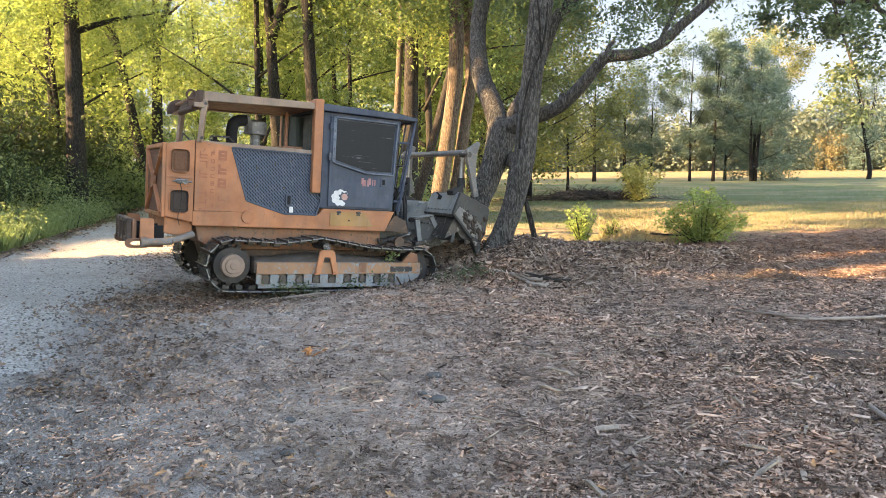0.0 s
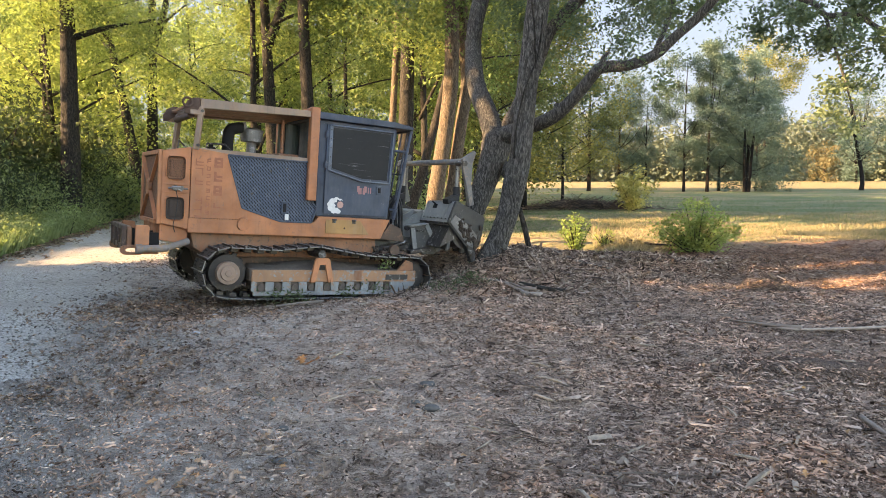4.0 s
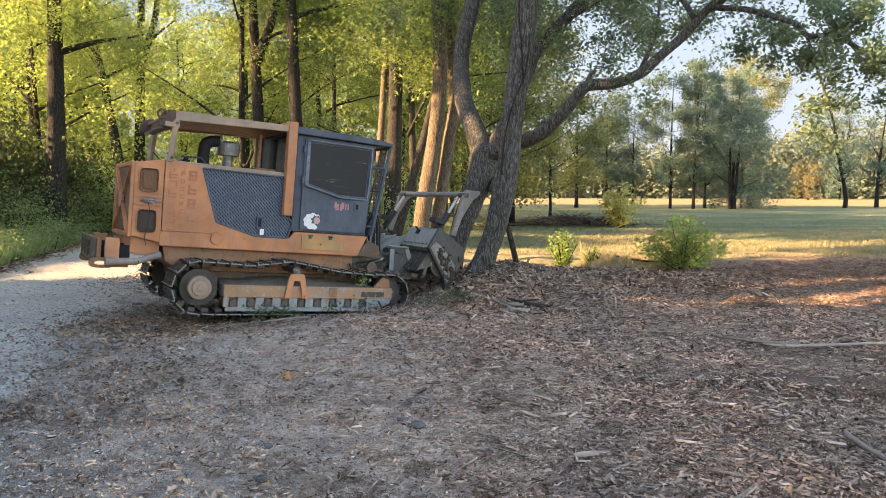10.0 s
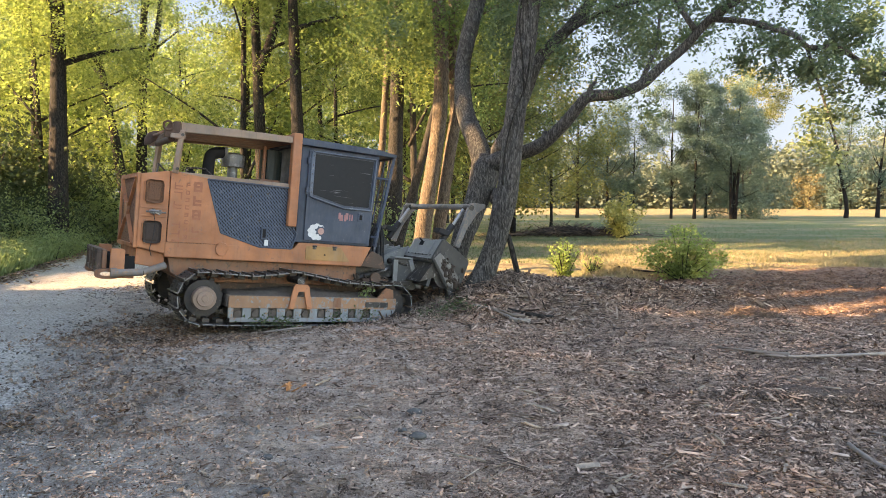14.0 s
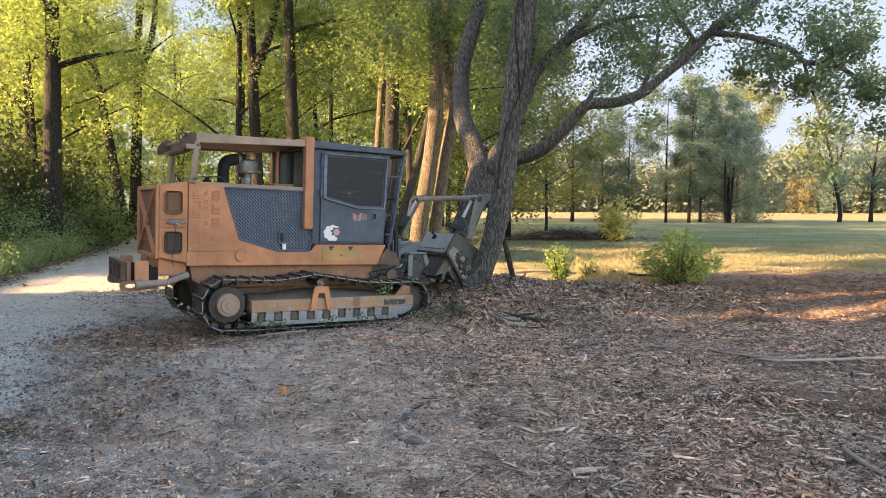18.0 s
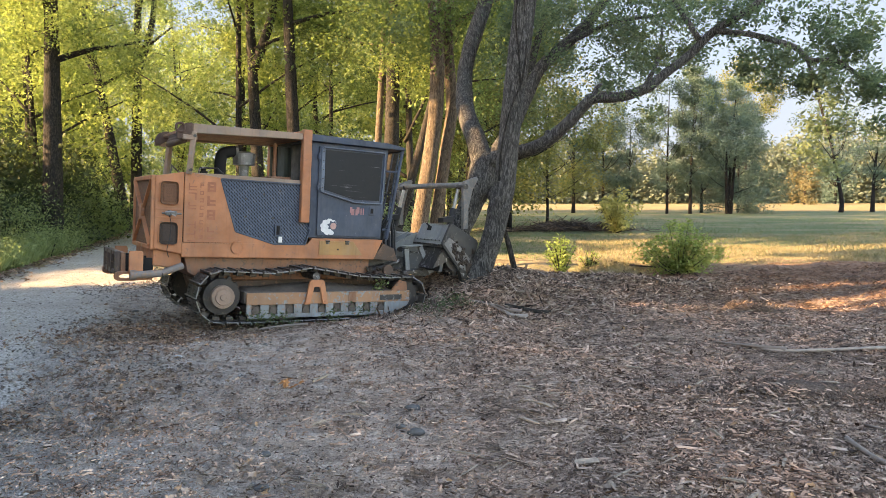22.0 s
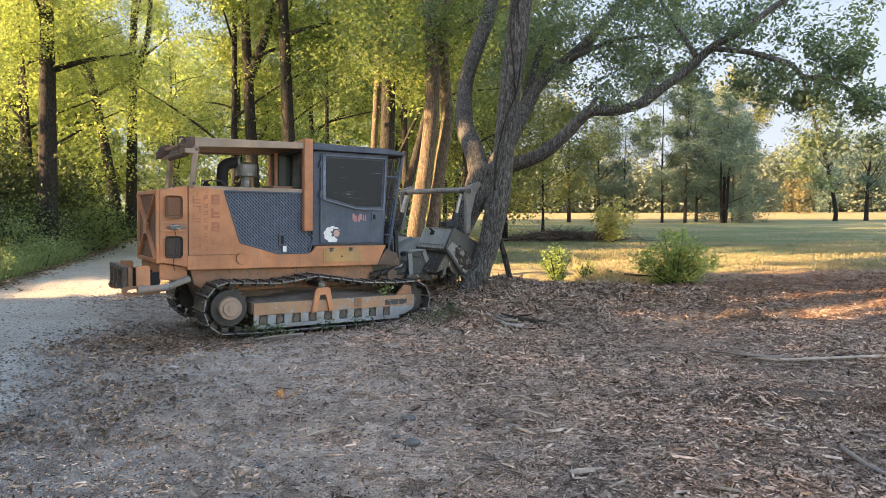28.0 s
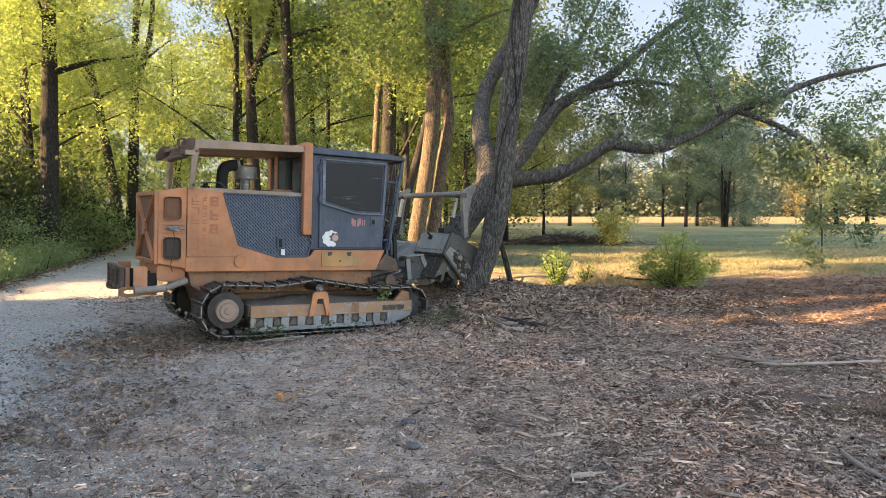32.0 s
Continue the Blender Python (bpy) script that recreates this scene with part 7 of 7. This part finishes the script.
stuff("heaped_chips", slabs("heaped_chips", hx, hy, 0.02 + 0.07 * g.random(3600), L, L * g.uniform(0.06, 0.2, 3600) + 0.004, g.uniform(0.004, 0.012, 3600), 0.4, g), HEAP_CHIP, "low heap of splintered wood on the clearing", "wood chips")
# twigs
x, y = scatter(1100, 3.2, 17, g)
k = (~on_road(x, y) & (x > edge_x(ROAD_R, y) + 3.5)) | (g.random(1100) < 0.08)
x, y = x[k], y[k]
L = np.clip(g.lognormal(-2.0, 0.5, len(x)), 0.06, 0.6)
stuff("twigs", slabs("twigs", x, y, 0.02 + 0.02 * g.random(len(x)), L, g.uniform(0.004, 0.012, len(x)), g.uniform(0.004, 0.011, len(x)), 0.10, g), TWIG, "dry twigs lying among the chips", "twigs")
# dark brushwood tangle on the right
hx, hy = np.append(g.normal(4.85, 0.26, 300), g.normal(4.2, 0.5, 160)), np.append(g.normal(10.85, 0.13, 300), g.normal(10.8, 0.12, 160))
stuff("brushwood", slabs("brushwood", hx, hy, 0.02 + 0.10 * g.random(460) * np.exp(-((hx - 4.85) / 0.4) ** 2), g.uniform(0.10, 0.45, 460), g.uniform(0.004, 0.008, 460), g.uniform(0.004, 0.008, 460), 0.35, g), TWIG, "dark tangle of thin brushwood", "brushwood")
# dark loose soil turned up in the chips
hx, hy = g.normal(3.45, 0.55, 5200), g.normal(6.15, 0.17, 5200)
stuff("loose_soil", pebbles("loose_soil", hx, hy, g.uniform(0.005, 0.017, 5200), g), litter_material("dark_soil_crumbs", (0.0, (0.085, 0.062, 0.048)), (0.7, (0.14, 0.103, 0.080)), (1.0, (0.19, 0.145, 0.115))), "dark crumbly soil turned up among the chips", "soil")
# fallen leaves
x, y = scatter(15000, 3.1, 15, g)
k = g.random(15000) < np.where(on_road(x, y), 0.05, np.where(x < edge_x(ROAD_R, y) + 2.5, 0.9, 0.55)) * 0.6 * ease(waves(2 * x, 2 * y, 12) + 0.4 * waves(5 * x, 5 * y, 13), -0.35, 0.35)
x, y = x[k], y[k]
stuff("fallen_leaves", leaf_mesh("fallen_leaves", np.stack([x, y, ground_z(x, y) + 0.025 + 0.012 * g.random(len(x))], 1), 0.060, 1.2, True, g), DEAD_LEAF, "dry brown leaves scattered on the ground", "leaves")
# brown leaves blown along the near edge of the track
y = 5.0 * (14 / 5.0) ** g.random(5200)
x = edge_x(ROAD_R, y) + 0.55 + g.normal(0, 0.65, 5200) + 0.4 * waves(2 * x[0] + y, 2 * y, 14)
k = g.random(5200) < 0.6 * ease(waves(2.5 * x, 2.5 * y, 15), -0.2, 0.4)
x, y = x[k], y[k]
stuff("fallen_leaves", leaf_mesh("fallen_leaves", np.stack([x, y, ground_z(x, y) + 0.03 + 0.015 * g.random(len(x))], 1), 0.055, 1.0, True, g), BROWN_LEAF, "brown leaves blown along the gravel's edge", "leaves")
# brown leaves and shreds behind the machine's near track
x, y = g.normal(-3.9, 0.8, 3400), g.normal(9.35, 0.55, 3400)
k = g.random(3400) < 0.25 + 0.75 * ease(waves(2.2 * x, 2.2 * y, 41), -0.2, 0.3)
stuff("fallen_leaves", leaf_mesh("fallen_leaves", np.stack([x[k], y[k], ground_z(x[k], y[k]) + 0.02 + 0.015 * g.random(k.sum())], 1), 0.052, 1.0, True, g), BROWN_LEAF, "crumpled brown leaves by the crawler track", "leaves")
# leaves along the foot of the verge
y = g.uniform(12, 40, 3500)
x = edge_x(ROAD_L, y) + g.normal(-0.2, 0.35, 3500)
stuff("fallen_leaves", leaf_mesh("fallen_leaves", np.stack([x, y, ground_z(x, y) + 0.05], 1), 0.11, 1.6, False, g), DEAD_LEAF, "dry brown leaves along the track's edge", "leaves")


y = 3.2 * (20 / 3.2) ** g.random(9000)
x = edge_x(ROAD_R, y) + g.normal(-0.6, 1.4, 9000)
k = (x < edge_x(ROAD_R, y) + 2.6) & (x > edge_x(ROAD_L, y))
stuff("gravel", pebbles("gravel", x[k], y[k], g.uniform(0.006, 0.022, k.sum()), g), PEBBLE, "loose grey gravel on the track", "gravel")


def blades(name, x, y, h, lean, wide, g):
    """Grass blades: two triangles each, bent over."""
    n = len(x)
    c = np.stack([x, y, ground_z(x, y) - 0.01], 1)
    a = g.uniform(0, 6.283, n)
    side = np.stack([np.cos(a), np.sin(a), np.zeros(n)], 1) * (wide * g.uniform(0.6, 1.3, n))[:, None]
    b = a + g.uniform(0.8, 2.3, n)
    off = np.stack([np.cos(b), np.sin(b), np.zeros(n)], 1) * (h * lean * g.uniform(0.1, 1.0, n))[:, None]
    z = np.array([0, 0, 1.0])
    v = np.stack([c - side, c + side, c + off * 0.35 + z * (h * 0.6)[:, None] + side * 0.6, c + off + z * h[:, None]], 1)
    return quick_mesh(name, v.reshape(-1, 3), (np.arange(n)[:, None, None] * 4 + np.array([(0, 1, 2), (0, 2, 3)])[None]).reshape(-1, 3))


# dry grass behind the trunks and over the near field
n = 70000
y = 15.0 * (34 / 15.0) ** (g.random(n) ** 1.15)
x = g.uniform(0.2, 1, n) ** 0.8 * (0.66 * y + 1) * np.where(g.random(n) < 0.12, -0.15, 1)
keep = y + 0.8 * waves(x, y, 7) > 15.3 + 0.42 * np.maximum(x - 4.0, 0)
x, y = x[keep], y[keep]
stuff("dry_grass", blades("dry_grass", x, y, g.uniform(0.05, 0.26, len(x)) * np.where(x < 4.5, 1.0, 0.6) * (0.55 + 0.45 * ease(waves(x, y, 23), -0.3, 0.3)), 0.8, 0.006, g), DRY_GRASS, "dry tan grass at the edge of the field", "grass")
n = 30000
y = 20.0 * (60 / 20.0) ** g.random(n)
x = g.uniform(0, 1, n) * (0.68 * y + 1)
keep = y > 17 + 0.42 * np.maximum(x - 4.0, 0) + waves(x, y, 8)
stuff("field_grass", blades("field_grass", x[keep], y[keep], g.uniform(0.03, 0.12, keep.sum()), 0.8, 0.010, g), GREEN_GRASS, "short green grass of the field", "grass")
# weeds on the verge beyond the track
n = 20000
y = g.uniform(12, 42, n)
x = edge_x(ROAD_L, y) - 0.25 - np.abs(g.normal(0, 1.1, n))
stuff("verge_weeds", blades("verge_weeds", x, y, g.uniform(0.15, 0.6, n), 0.6, 0.014, g), LEAF_BUSH, "green weeds on the verge", "weeds")
wc = np.stack([edge_x(ROAD_L, np.linspace(12, 42, 260)) - np.abs(g.normal(0.6, 0.5, 260)), np.linspace(12, 42, 260), g.uniform(0.3, 0.75, 260)], 1)
stuff("verge_weeds", leaf_mesh("verge_weeds", clumps(wc, 0.4, 9000, 0.8, g), 0.07, 0.5, gen=g), LEAF_BUSH, "leafy weeds on the verge", "weeds")
# a green sprig or two by the near track
wc = np.array([(-2.62, 9.72, 0.06), (-2.4, 9.85, 0.05), (-1.2, 10.35, 0.08), (0.0, 10.6, 0.12), (0.35, 10.75, 0.15), (-0.25, 10.55, 0.10), (0.15, 10.9, 0.18), (-2.2, 9.75, 0.04), (-1.6, 10.05, 0.05)])
stuff("track_weeds", leaf_mesh("track_weeds", clumps(wc, 0.22, 800, 0.5, g), 0.045, 0.5, gen=g), LEAF_DARK, "crushed green weeds beside the crawler track", "weeds")


# ---- single pieces of wood and stone ----
def wood_piece(name, pts, mat, label, category, group=""):
    o = pts[0][:3]
    ob = joined(name, tubes([own(pts, o)], 8, 0.25, 3), mat, None, label, True)
    ob.location = o
    return tagged(ob, label, category, group)


def gzf(x, y, up=0.0):
    return float(ground_z(x, y)) + up


def lying(pts, r0, r1, up=0.03):
    n = len(pts)
    return [(px_, py_, gzf(px_, py_, up), r0 + (r1 - r0) * i / (n - 1)) for i, (px_, py_) in enumerate(pts)]


wood_piece("fallen_branch", lying([(3.55, 8.15), (3.80, 7.72), (4.30, 7.62), (4.95, 7.60), (5.7, 7.5)], 0.014, 0.023, 0.04), plain("pale_barkless_wood", (0.29, 0.235, 0.188), 0.9, vary=0.55, scale=14, bump=1.0), "long pale barkless branch lying on the chips", "branch", "fallen branches")
wood_piece("fallen_branch", lying([(3.30, 8.35), (3.62, 7.95), (3.85, 7.7)], 0.008, 0.03, 0.05), DEAD_WOOD, "split pale branch end on the chips", "branch", "fallen branches")
wood_piece("fallen_branch", lying([(0.45, 10.95), (0.62, 10.85), (0.80, 10.68), (0.92, 10.35), (1.02, 10.02), (1.24, 9.95)], 0.018, 0.034, 0.05), plain("grey_branch_wood", (0.27, 0.225, 0.185), 0.9, vary=0.4, scale=10, bump=0.8), "greyish broken branch at the foot of the trunk", "branch", "fallen branches")
wood_piece("fallen_log", lying([(0.98, 10.60), (1.16, 10.42), (1.40, 10.30), (1.62, 10.30)], 0.036, 0.026, 0.06), BARK_DARK, "short dark log among splinters", "log", "fallen branches")
wood_piece("fallen_branch", lying([(0.82, 10.62), (0.90, 10.40), (1.0, 10.2), (1.18, 10.16)], 0.014, 0.026, 0.09), DEAD_WOOD, "forked end of a broken branch", "branch", "fallen branches")
wood_piece("fallen_branch", lying([(2.9, 4.9), (2.95, 4.62), (3.05, 4.45), (3.5, 4.2)], 0.022, 0.012, 0.03), DEAD_WOOD, "brown crooked stick on the chips", "branch", "fallen branches")
wood_piece("fallen_branch", lying([(3.35, 5.4), (3.55, 5.0), (3.9, 4.7)], 0.012, 0.008, 0.03), DEAD_WOOD, "thin bent stick on the chips", "branch", "fallen branches")
wood_piece("fallen_branch", lying([(4.1, 16.9), (4.6, 16.6), (5.3, 16.4)], 0.03, 0.02, 0.08), BARK_DARK, "dark branch beside the shrub", "branch", "fallen branches")
wood_piece("fallen_branch", lying([(-2.5, 9.45), (-2.2, 9.62), (-1.9, 9.78)], 0.012, 0.02, 0.06), DEAD_WOOD, "thin stick beside the crawler track", "branch", "fallen branches")
wood_piece("fallen_branch", lying([(1.7, 12.3), (2.1, 12.0), (2.6, 11.7)], 0.03, 0.02, 0.06), DEAD_WOOD, "pale splintered branch on the heap", "branch", "fallen branches")
g = np.random.default_rng(30)
split = []
for k in range(5):
    bm = bmesh.new()
    l, w = (0.22, 0.34, 0.48, 0.62, 0.3)[k], (0.05, 0.045, 0.06, 0.05, 0.09)[k]
    prism(bm, [(-l / 2, -0.012), (l * 0.3, -0.014), (l / 2, 0.0), (l * 0.2, 0.016), (-l / 2 + 0.03, 0.012)], -w / 2, w / 2, 0.003)
    for v in bm.verts:
        v.co.y *= 1.0 - 0.7 * abs(v.co.x / l)
        v.co.z += 0.03 * math.sin(v.co.x * 7 + k)
    me = bpy.data.meshes.new("wood_splinter")
    bmesh.ops.recalc_face_normals(bm, faces=bm.faces)
    bm.to_mesh(me)
    bm.free()
    me.materials.append(litter_material("splinter_wood", (0.0, (0.20, 0.15, 0.11)), (0.6, (0.36, 0.29, 0.22)), (1.0, (0.55, 0.46, 0.35))) if k == 0 else split[0].materials[0])
    split.append(me)
for k in range(110):
    zone = k % 4
    if zone == 0:
        x, y = g.normal(3.6, 0.9), g.normal(13.0, 0.5)
    elif zone == 1:
        x, y = g.normal(1.2, 0.8), g.normal(11.0, 0.5)
    else:
        y = 3.6 * (11 / 3.6) ** g.random()
        x = g.uniform(-0.35, 0.68) * y
    ob = new("wood_splinter", split[int(g.integers(0, 5))])
    s = g.uniform(0.3, 0.75) if zone < 2 else g.uniform(0.3, 0.6)
    ob.matrix_world = pose(x, y, gzf(x, y, 0.035), g.normal(0, 12), g.normal(0, 14 if zone < 2 else 6), g.uniform(0, 360)) @ Matrix.Diagonal((s, s, s, 1))
    tagged(ob, "pale torn wood splinter on the ground", "splinter", "wood splinters")


def stone(at, r, label, seed, mat):
    bm = bmesh.new()
    bmesh.ops.create_icosphere(bm, subdivisions=2, radius=1)
    for v in bm.verts:
        v.co *= 1 + 0.22 * noise.noise(v.co * 1.3 + Vector((seed, 0, 0)))
    bmesh.ops.transform(bm, matrix=Matrix.Diagonal((r * 1.35, r, r * 0.6, 1)), verts=bm.verts)
    ob = part("stone", bm, mat, None, label, True)
    ob.location = (at[0], at[1], gzf(*at, r * 0.3))
    return tagged(ob, label, "stone", "stones")


STONE = plain("grey_stone", (0.095, 0.09, 0.082), 0.95, vary=0.5, scale=30, bump=1.0)
stone((-0.25, 5.66), 0.05, "grey fist-sized stone on the chips", 1, STONE)
stone((-0.20, 5.10), 0.05, "flat dark stone half sunk in soil", 2, STONE)
stone((-0.32, 5.2), 0.03, "small grey stone in the soil", 3, STONE)
PALE_STONE = plain("pale_stone", (0.36, 0.35, 0.34), 0.85, vary=0.15, scale=20)
stone((-2.79, 5.43), 0.035, "pale round pebble at the track's edge", 4, PALE_STONE)
for k in range(26):
    y = 4 * (12 / 4) ** g.random()
    x = float(edge_x(ROAD_R, y)) + g.uniform(-2.0, 2.2)
    stone((x, y), g.uniform(0.018, 0.04), "small grey stone on the track", 10 + k, PALE_STONE if g.random() < 0.35 else STONE)
bm_leaf = np.stack([g.normal(-1.38, 0.05, 9), g.normal(6.23, 0.05, 9), np.full(9, gzf(-1.38, 6.23, 0.04)) + 0.03 * g.random(9)], 1)
sprig = joined("leaf_sprig", leaf_mesh("leaf_sprig", bm_leaf - np.array((-1.38, 6.23, 0.0)), 0.075, 0.5, True, g), plain("orange_leaf", (0.36, 0.15, 0.055), 0.85), None)
sprig.location = (-1.38, 6.23, 0)
tagged(sprig, "small sprig of orange-brown leaves on the soil", "leaf")
# brush pile at the field's edge
g = np.random.default_rng(31)
BRUSH = litter_material("red_brown_brush", (0.0, (0.035, 0.026, 0.021)), (0.6, (0.085, 0.064, 0.051)), (1.0, (0.20, 0.155, 0.12)))
bx, by = g.normal(6.6, 1.7, 900), g.normal(37.0, 0.7, 900)
stuff("brush_pile", slabs("brush_pile", bx, by, 0.05 + 0.42 * g.random(900) * np.exp(-((bx - 6.6) / 2.6) ** 2), g.uniform(0.3, 1.5, 900), g.uniform(0.012, 0.03, 900), g.uniform(0.012, 0.03, 900), 0.3, g), BRUSH, "brown heap of cut brushwood at the field's edge", "brush pile")


# chips that the rotor flings over the grass
SPRAY = []
g = np.random.default_rng(41)
spray_me = [slabs("flung_chip", np.zeros(1), np.zeros(1), -ground_z(np.zeros(1), np.zeros(1)), np.array([l]), np.array([l * 0.45]), np.array([0.006]), 0.2, g) for l in (0.035, 0.05, 0.07)]
for k in range(220):
    ob = joined("flung_chip", spray_me[k % 3], litter_material("flung_chip_wood", (0.0, (0.42, 0.33, 0.24)), (1.0, (0.70, 0.58, 0.45))) if k < 1 else spray_me[0].materials[0], None)
    tagged(ob, "small pale wood chip flung over the grass", "wood chip", "flung chips")
    a = (g.normal(1.35, 0.25), g.normal(12.75, 0.18))
    b = (g.uniform(1.7, 3.9), g.uniform(13.9, 16.2))
    SPRAY.append((ob, 12.2 + 0.55 * g.random(), g.uniform(0.55, 0.95), a, b, g.uniform(0.35, 1.0), g.uniform(0, 360)))


# ---- what moves ----
def motions():
    # the machine: seconds, travel along its heading, rise, nose-down pitch
    walk(mulcher, [(t, machine_pose(s, z, p)) for t, s, z, p in (
        (0.0, -0.226, -0.001, 4.55), (0.5, -0.143, -0.0, 3.79), (1.0, -0.104, -0.0, 3.42), (1.5, -0.176, -0.002, 4.2),
        (2.0, -0.399, 0.014, 5.6), (2.5, -0.483, 0.022, 5.65), (3.0, -0.352, 0.012, 5.47), (3.5, -0.278, 0.006, 5.1),
        (5.5, -0.024, -0.001, 2.96), (6.0, -0.07, -0.004, 3.56), (6.5, -0.18, -0.004, 4.46), (7.0, -0.204, 0.0, 4.67),
        (7.5, -0.161, -0.003, 4.4), (8.0, -0.057, -0.003, 3.56), (8.5, -0.249, 0.001, 5.01), (9.0, -0.389, 0.018, 5.43),
        (9.5, -0.508, 0.023, 5.61), (10.0, -0.41, 0.016, 5.31), (10.5, -0.324, 0.006, 4.88), (11.0, -0.283, 0.003, 4.63),
        (11.5, -0.22, -0.003, 4.22), (12.0, -0.122, -0.001, 3.5), (12.5, -0.014, 0.001, 2.7), (13.0, -0.0, -0.0, 2.6),
        (13.5, -0.103, 0.0, 3.8), (14.0, -0.358, 0.007, 5.2), (14.5, -0.451, 0.016, 5.52), (16.5, -0.067, -0.006, 3.42),
        (17.0, 0.024, 0.003, 2.36), (17.5, 0.088, 0.003, 1.72), (18.0, 0.066, -0.001, 1.9), (18.5, -0.096, -0.002, 3.49),
        (19.0, -0.179, 0.001, 4.0), (19.5, -0.093, -0.006, 3.87), (20.0, -0.076, -0.006, 3.61), (20.5, -0.085, -0.013, 3.71),
        (21.0, -0.091, -0.01, 3.79), (21.5, -0.075, -0.005, 3.6), (22.0, -0.042, -0.005, 3.27), (22.5, -0.002, -0.003, 2.94),
        (23.0, 0.015, -0.003, 2.74), (23.5, 0.042, 0.003, 2.2), (24.0, 0.084, 0.004, 1.85), (24.5, 0.115, 0.005, 1.49),
        (25.0, 0.006, -0.005, 2.95), (25.5, -0.118, -0.011, 4.0), (27.5, 0.097, 0.001, 1.79), (28.0, 0.144, 0.008, 1.1),
        (28.5, 0.167, 0.009, 0.75), (29.0, 0.045, -0.001, 2.52), (29.5, -0.062, -0.004, 3.36), (30.0, -0.069, -0.007, 3.49),
        (30.5, -0.026, -0.003, 3.03), (31.0, 0.03, -0.001, 2.61), (31.5, 0.06, -0.002, 2.25), (32.0, 0.084, -0.003, 2.02),
    )])
    travel = [
        (0.0, -0.226), (0.5, -0.143), (1.0, -0.104), (1.5, -0.176), (2.0, -0.399), (2.5, -0.483),
        (3.0, -0.352), (3.5, -0.278), (5.5, -0.024), (6.0, -0.07), (6.5, -0.18), (7.0, -0.204),
        (7.5, -0.161), (8.0, -0.057), (8.5, -0.249), (9.0, -0.389), (9.5, -0.508), (10.0, -0.41),
        (10.5, -0.324), (11.0, -0.283), (11.5, -0.22), (12.0, -0.122), (12.5, -0.014), (13.0, -0.0),
        (13.5, -0.103), (14.0, -0.358), (14.5, -0.451), (16.5, -0.067), (17.0, 0.024), (17.5, 0.088),
        (18.0, 0.066), (18.5, -0.096), (19.0, -0.179), (19.5, -0.093), (20.0, -0.076), (20.5, -0.085),
        (21.0, -0.091), (21.5, -0.075), (22.0, -0.042), (22.5, -0.002), (23.0, 0.015), (23.5, 0.042),
        (24.0, 0.084), (24.5, 0.115), (25.0, 0.006), (25.5, -0.118), (27.5, 0.097), (28.0, 0.144),
        (28.5, 0.167), (29.0, 0.045), (29.5, -0.062), (30.0, -0.069), (30.5, -0.026), (31.0, 0.03),
        (31.5, 0.06), (32.0, 0.084),
    ]
    # the head on its boom: seconds and degrees, down is positive
    tilt = [(0, -9.2), (2.5, -9.7), (3.5, -9.2), (5.5, -8.1), (6, -7.6), (7, -10.6), (8, -8.2), (8.5, -8.3), (9, -6.8), (9.5, 0.7), (10, 0.1), (10.5, -0.7), (11.5, -1.7), (12, -1.4), (13, 0.0), (13.5, -2.0), (14, 1.0), (14.5, 0.3), (16.5, -2.4), (17.5, -2.3), (18, 0.3), (18.5, -0.7), (19, -0.6), (19.5, -3.4), (20, -4.0), (21, -4.4), (22, -5.1), (25.5, -8.0), (27.5, -1.3), (28, -3.4), (32, -5.4)]
    walk(head, [(t, Matrix.Translation(HEAD_AT) @ pose(0, 0, 0, 0, a, 0)) for t, a in tilt])
    # the push bar: forward is positive
    swing = [(0, -21), (8, -20), (9, -8), (9.5, 2), (13, 0), (14.2, 4), (18, 0), (20, -3), (22, -12), (27.5, -11), (32, -14)]
    walk(push, [(t, Matrix.Translation(BAR_AT) @ pose(0, 0, 0, 0, a, 0)) for t, a in swing])
    # shoes and wheels run with the travel
    for ob, u, y in SHOE_OBS:
        walk(ob, [(t, shoe_pose(u + s, y)) for t, s in travel])
    for ob, r, at in WHEELS:
        walk(ob, [(t, pose(*at, 0, math.degrees(s / r), 0)) for t, s in travel])
    # flung chips: at rest on the heap, a short flight, at rest on the grass
    for ob, t0, dt, a, b, rise, spin in SPRAY:
        rows = [(0.0, pose(*a, gzf(*a, 0.03), 0, 0, spin))]
        for u in (0.0, 0.25, 0.5, 0.75, 1.0):
            x, y = a[0] + (b[0] - a[0]) * u, a[1] + (b[1] - a[1]) * u
            z = gzf(*a, 0.03) * (1 - u) + gzf(*b, 0.03) * u + 4 * rise * u * (1 - u)
            rows.append((round(t0 + dt * u, 2), pose(x, y, z, 70 * u, 50 * u, spin)))
        rows.append((32.0, rows[-1][1]))
        walk(ob, rows)
    # the oak leans away: seconds and turns about x, y, z in degrees
    lean = [(0, 0, 0, 0), (13, 0, 0, 0), (14.5, -0.3, 0.3, 0.2), (19, -2.7, 2.8, 2.2), (25, -5.7, 5.0, 3.0), (28, -6.3, 6.1, 2.4), (29.5, -6.6, 7.8, 2.3), (30.5, -6.8, 9.3, 2.6), (31, -6.6, 10.5, 4.3), (31.5, -6.3, 12.4, 6.6), (31.8, -6.2, 15.2, 8.2), (32, -6.1, 17.6, 9.3)]
    walk(oak, [(t, Matrix.Translation(PIVOT) @ Matrix.Rotation(Vector((a, b, c)).length * math.pi / 180, 4, Vector((a, b, c)) if (a, b, c) != (0, 0, 0) else "X")) for t, a, b, c in lean])


motions()
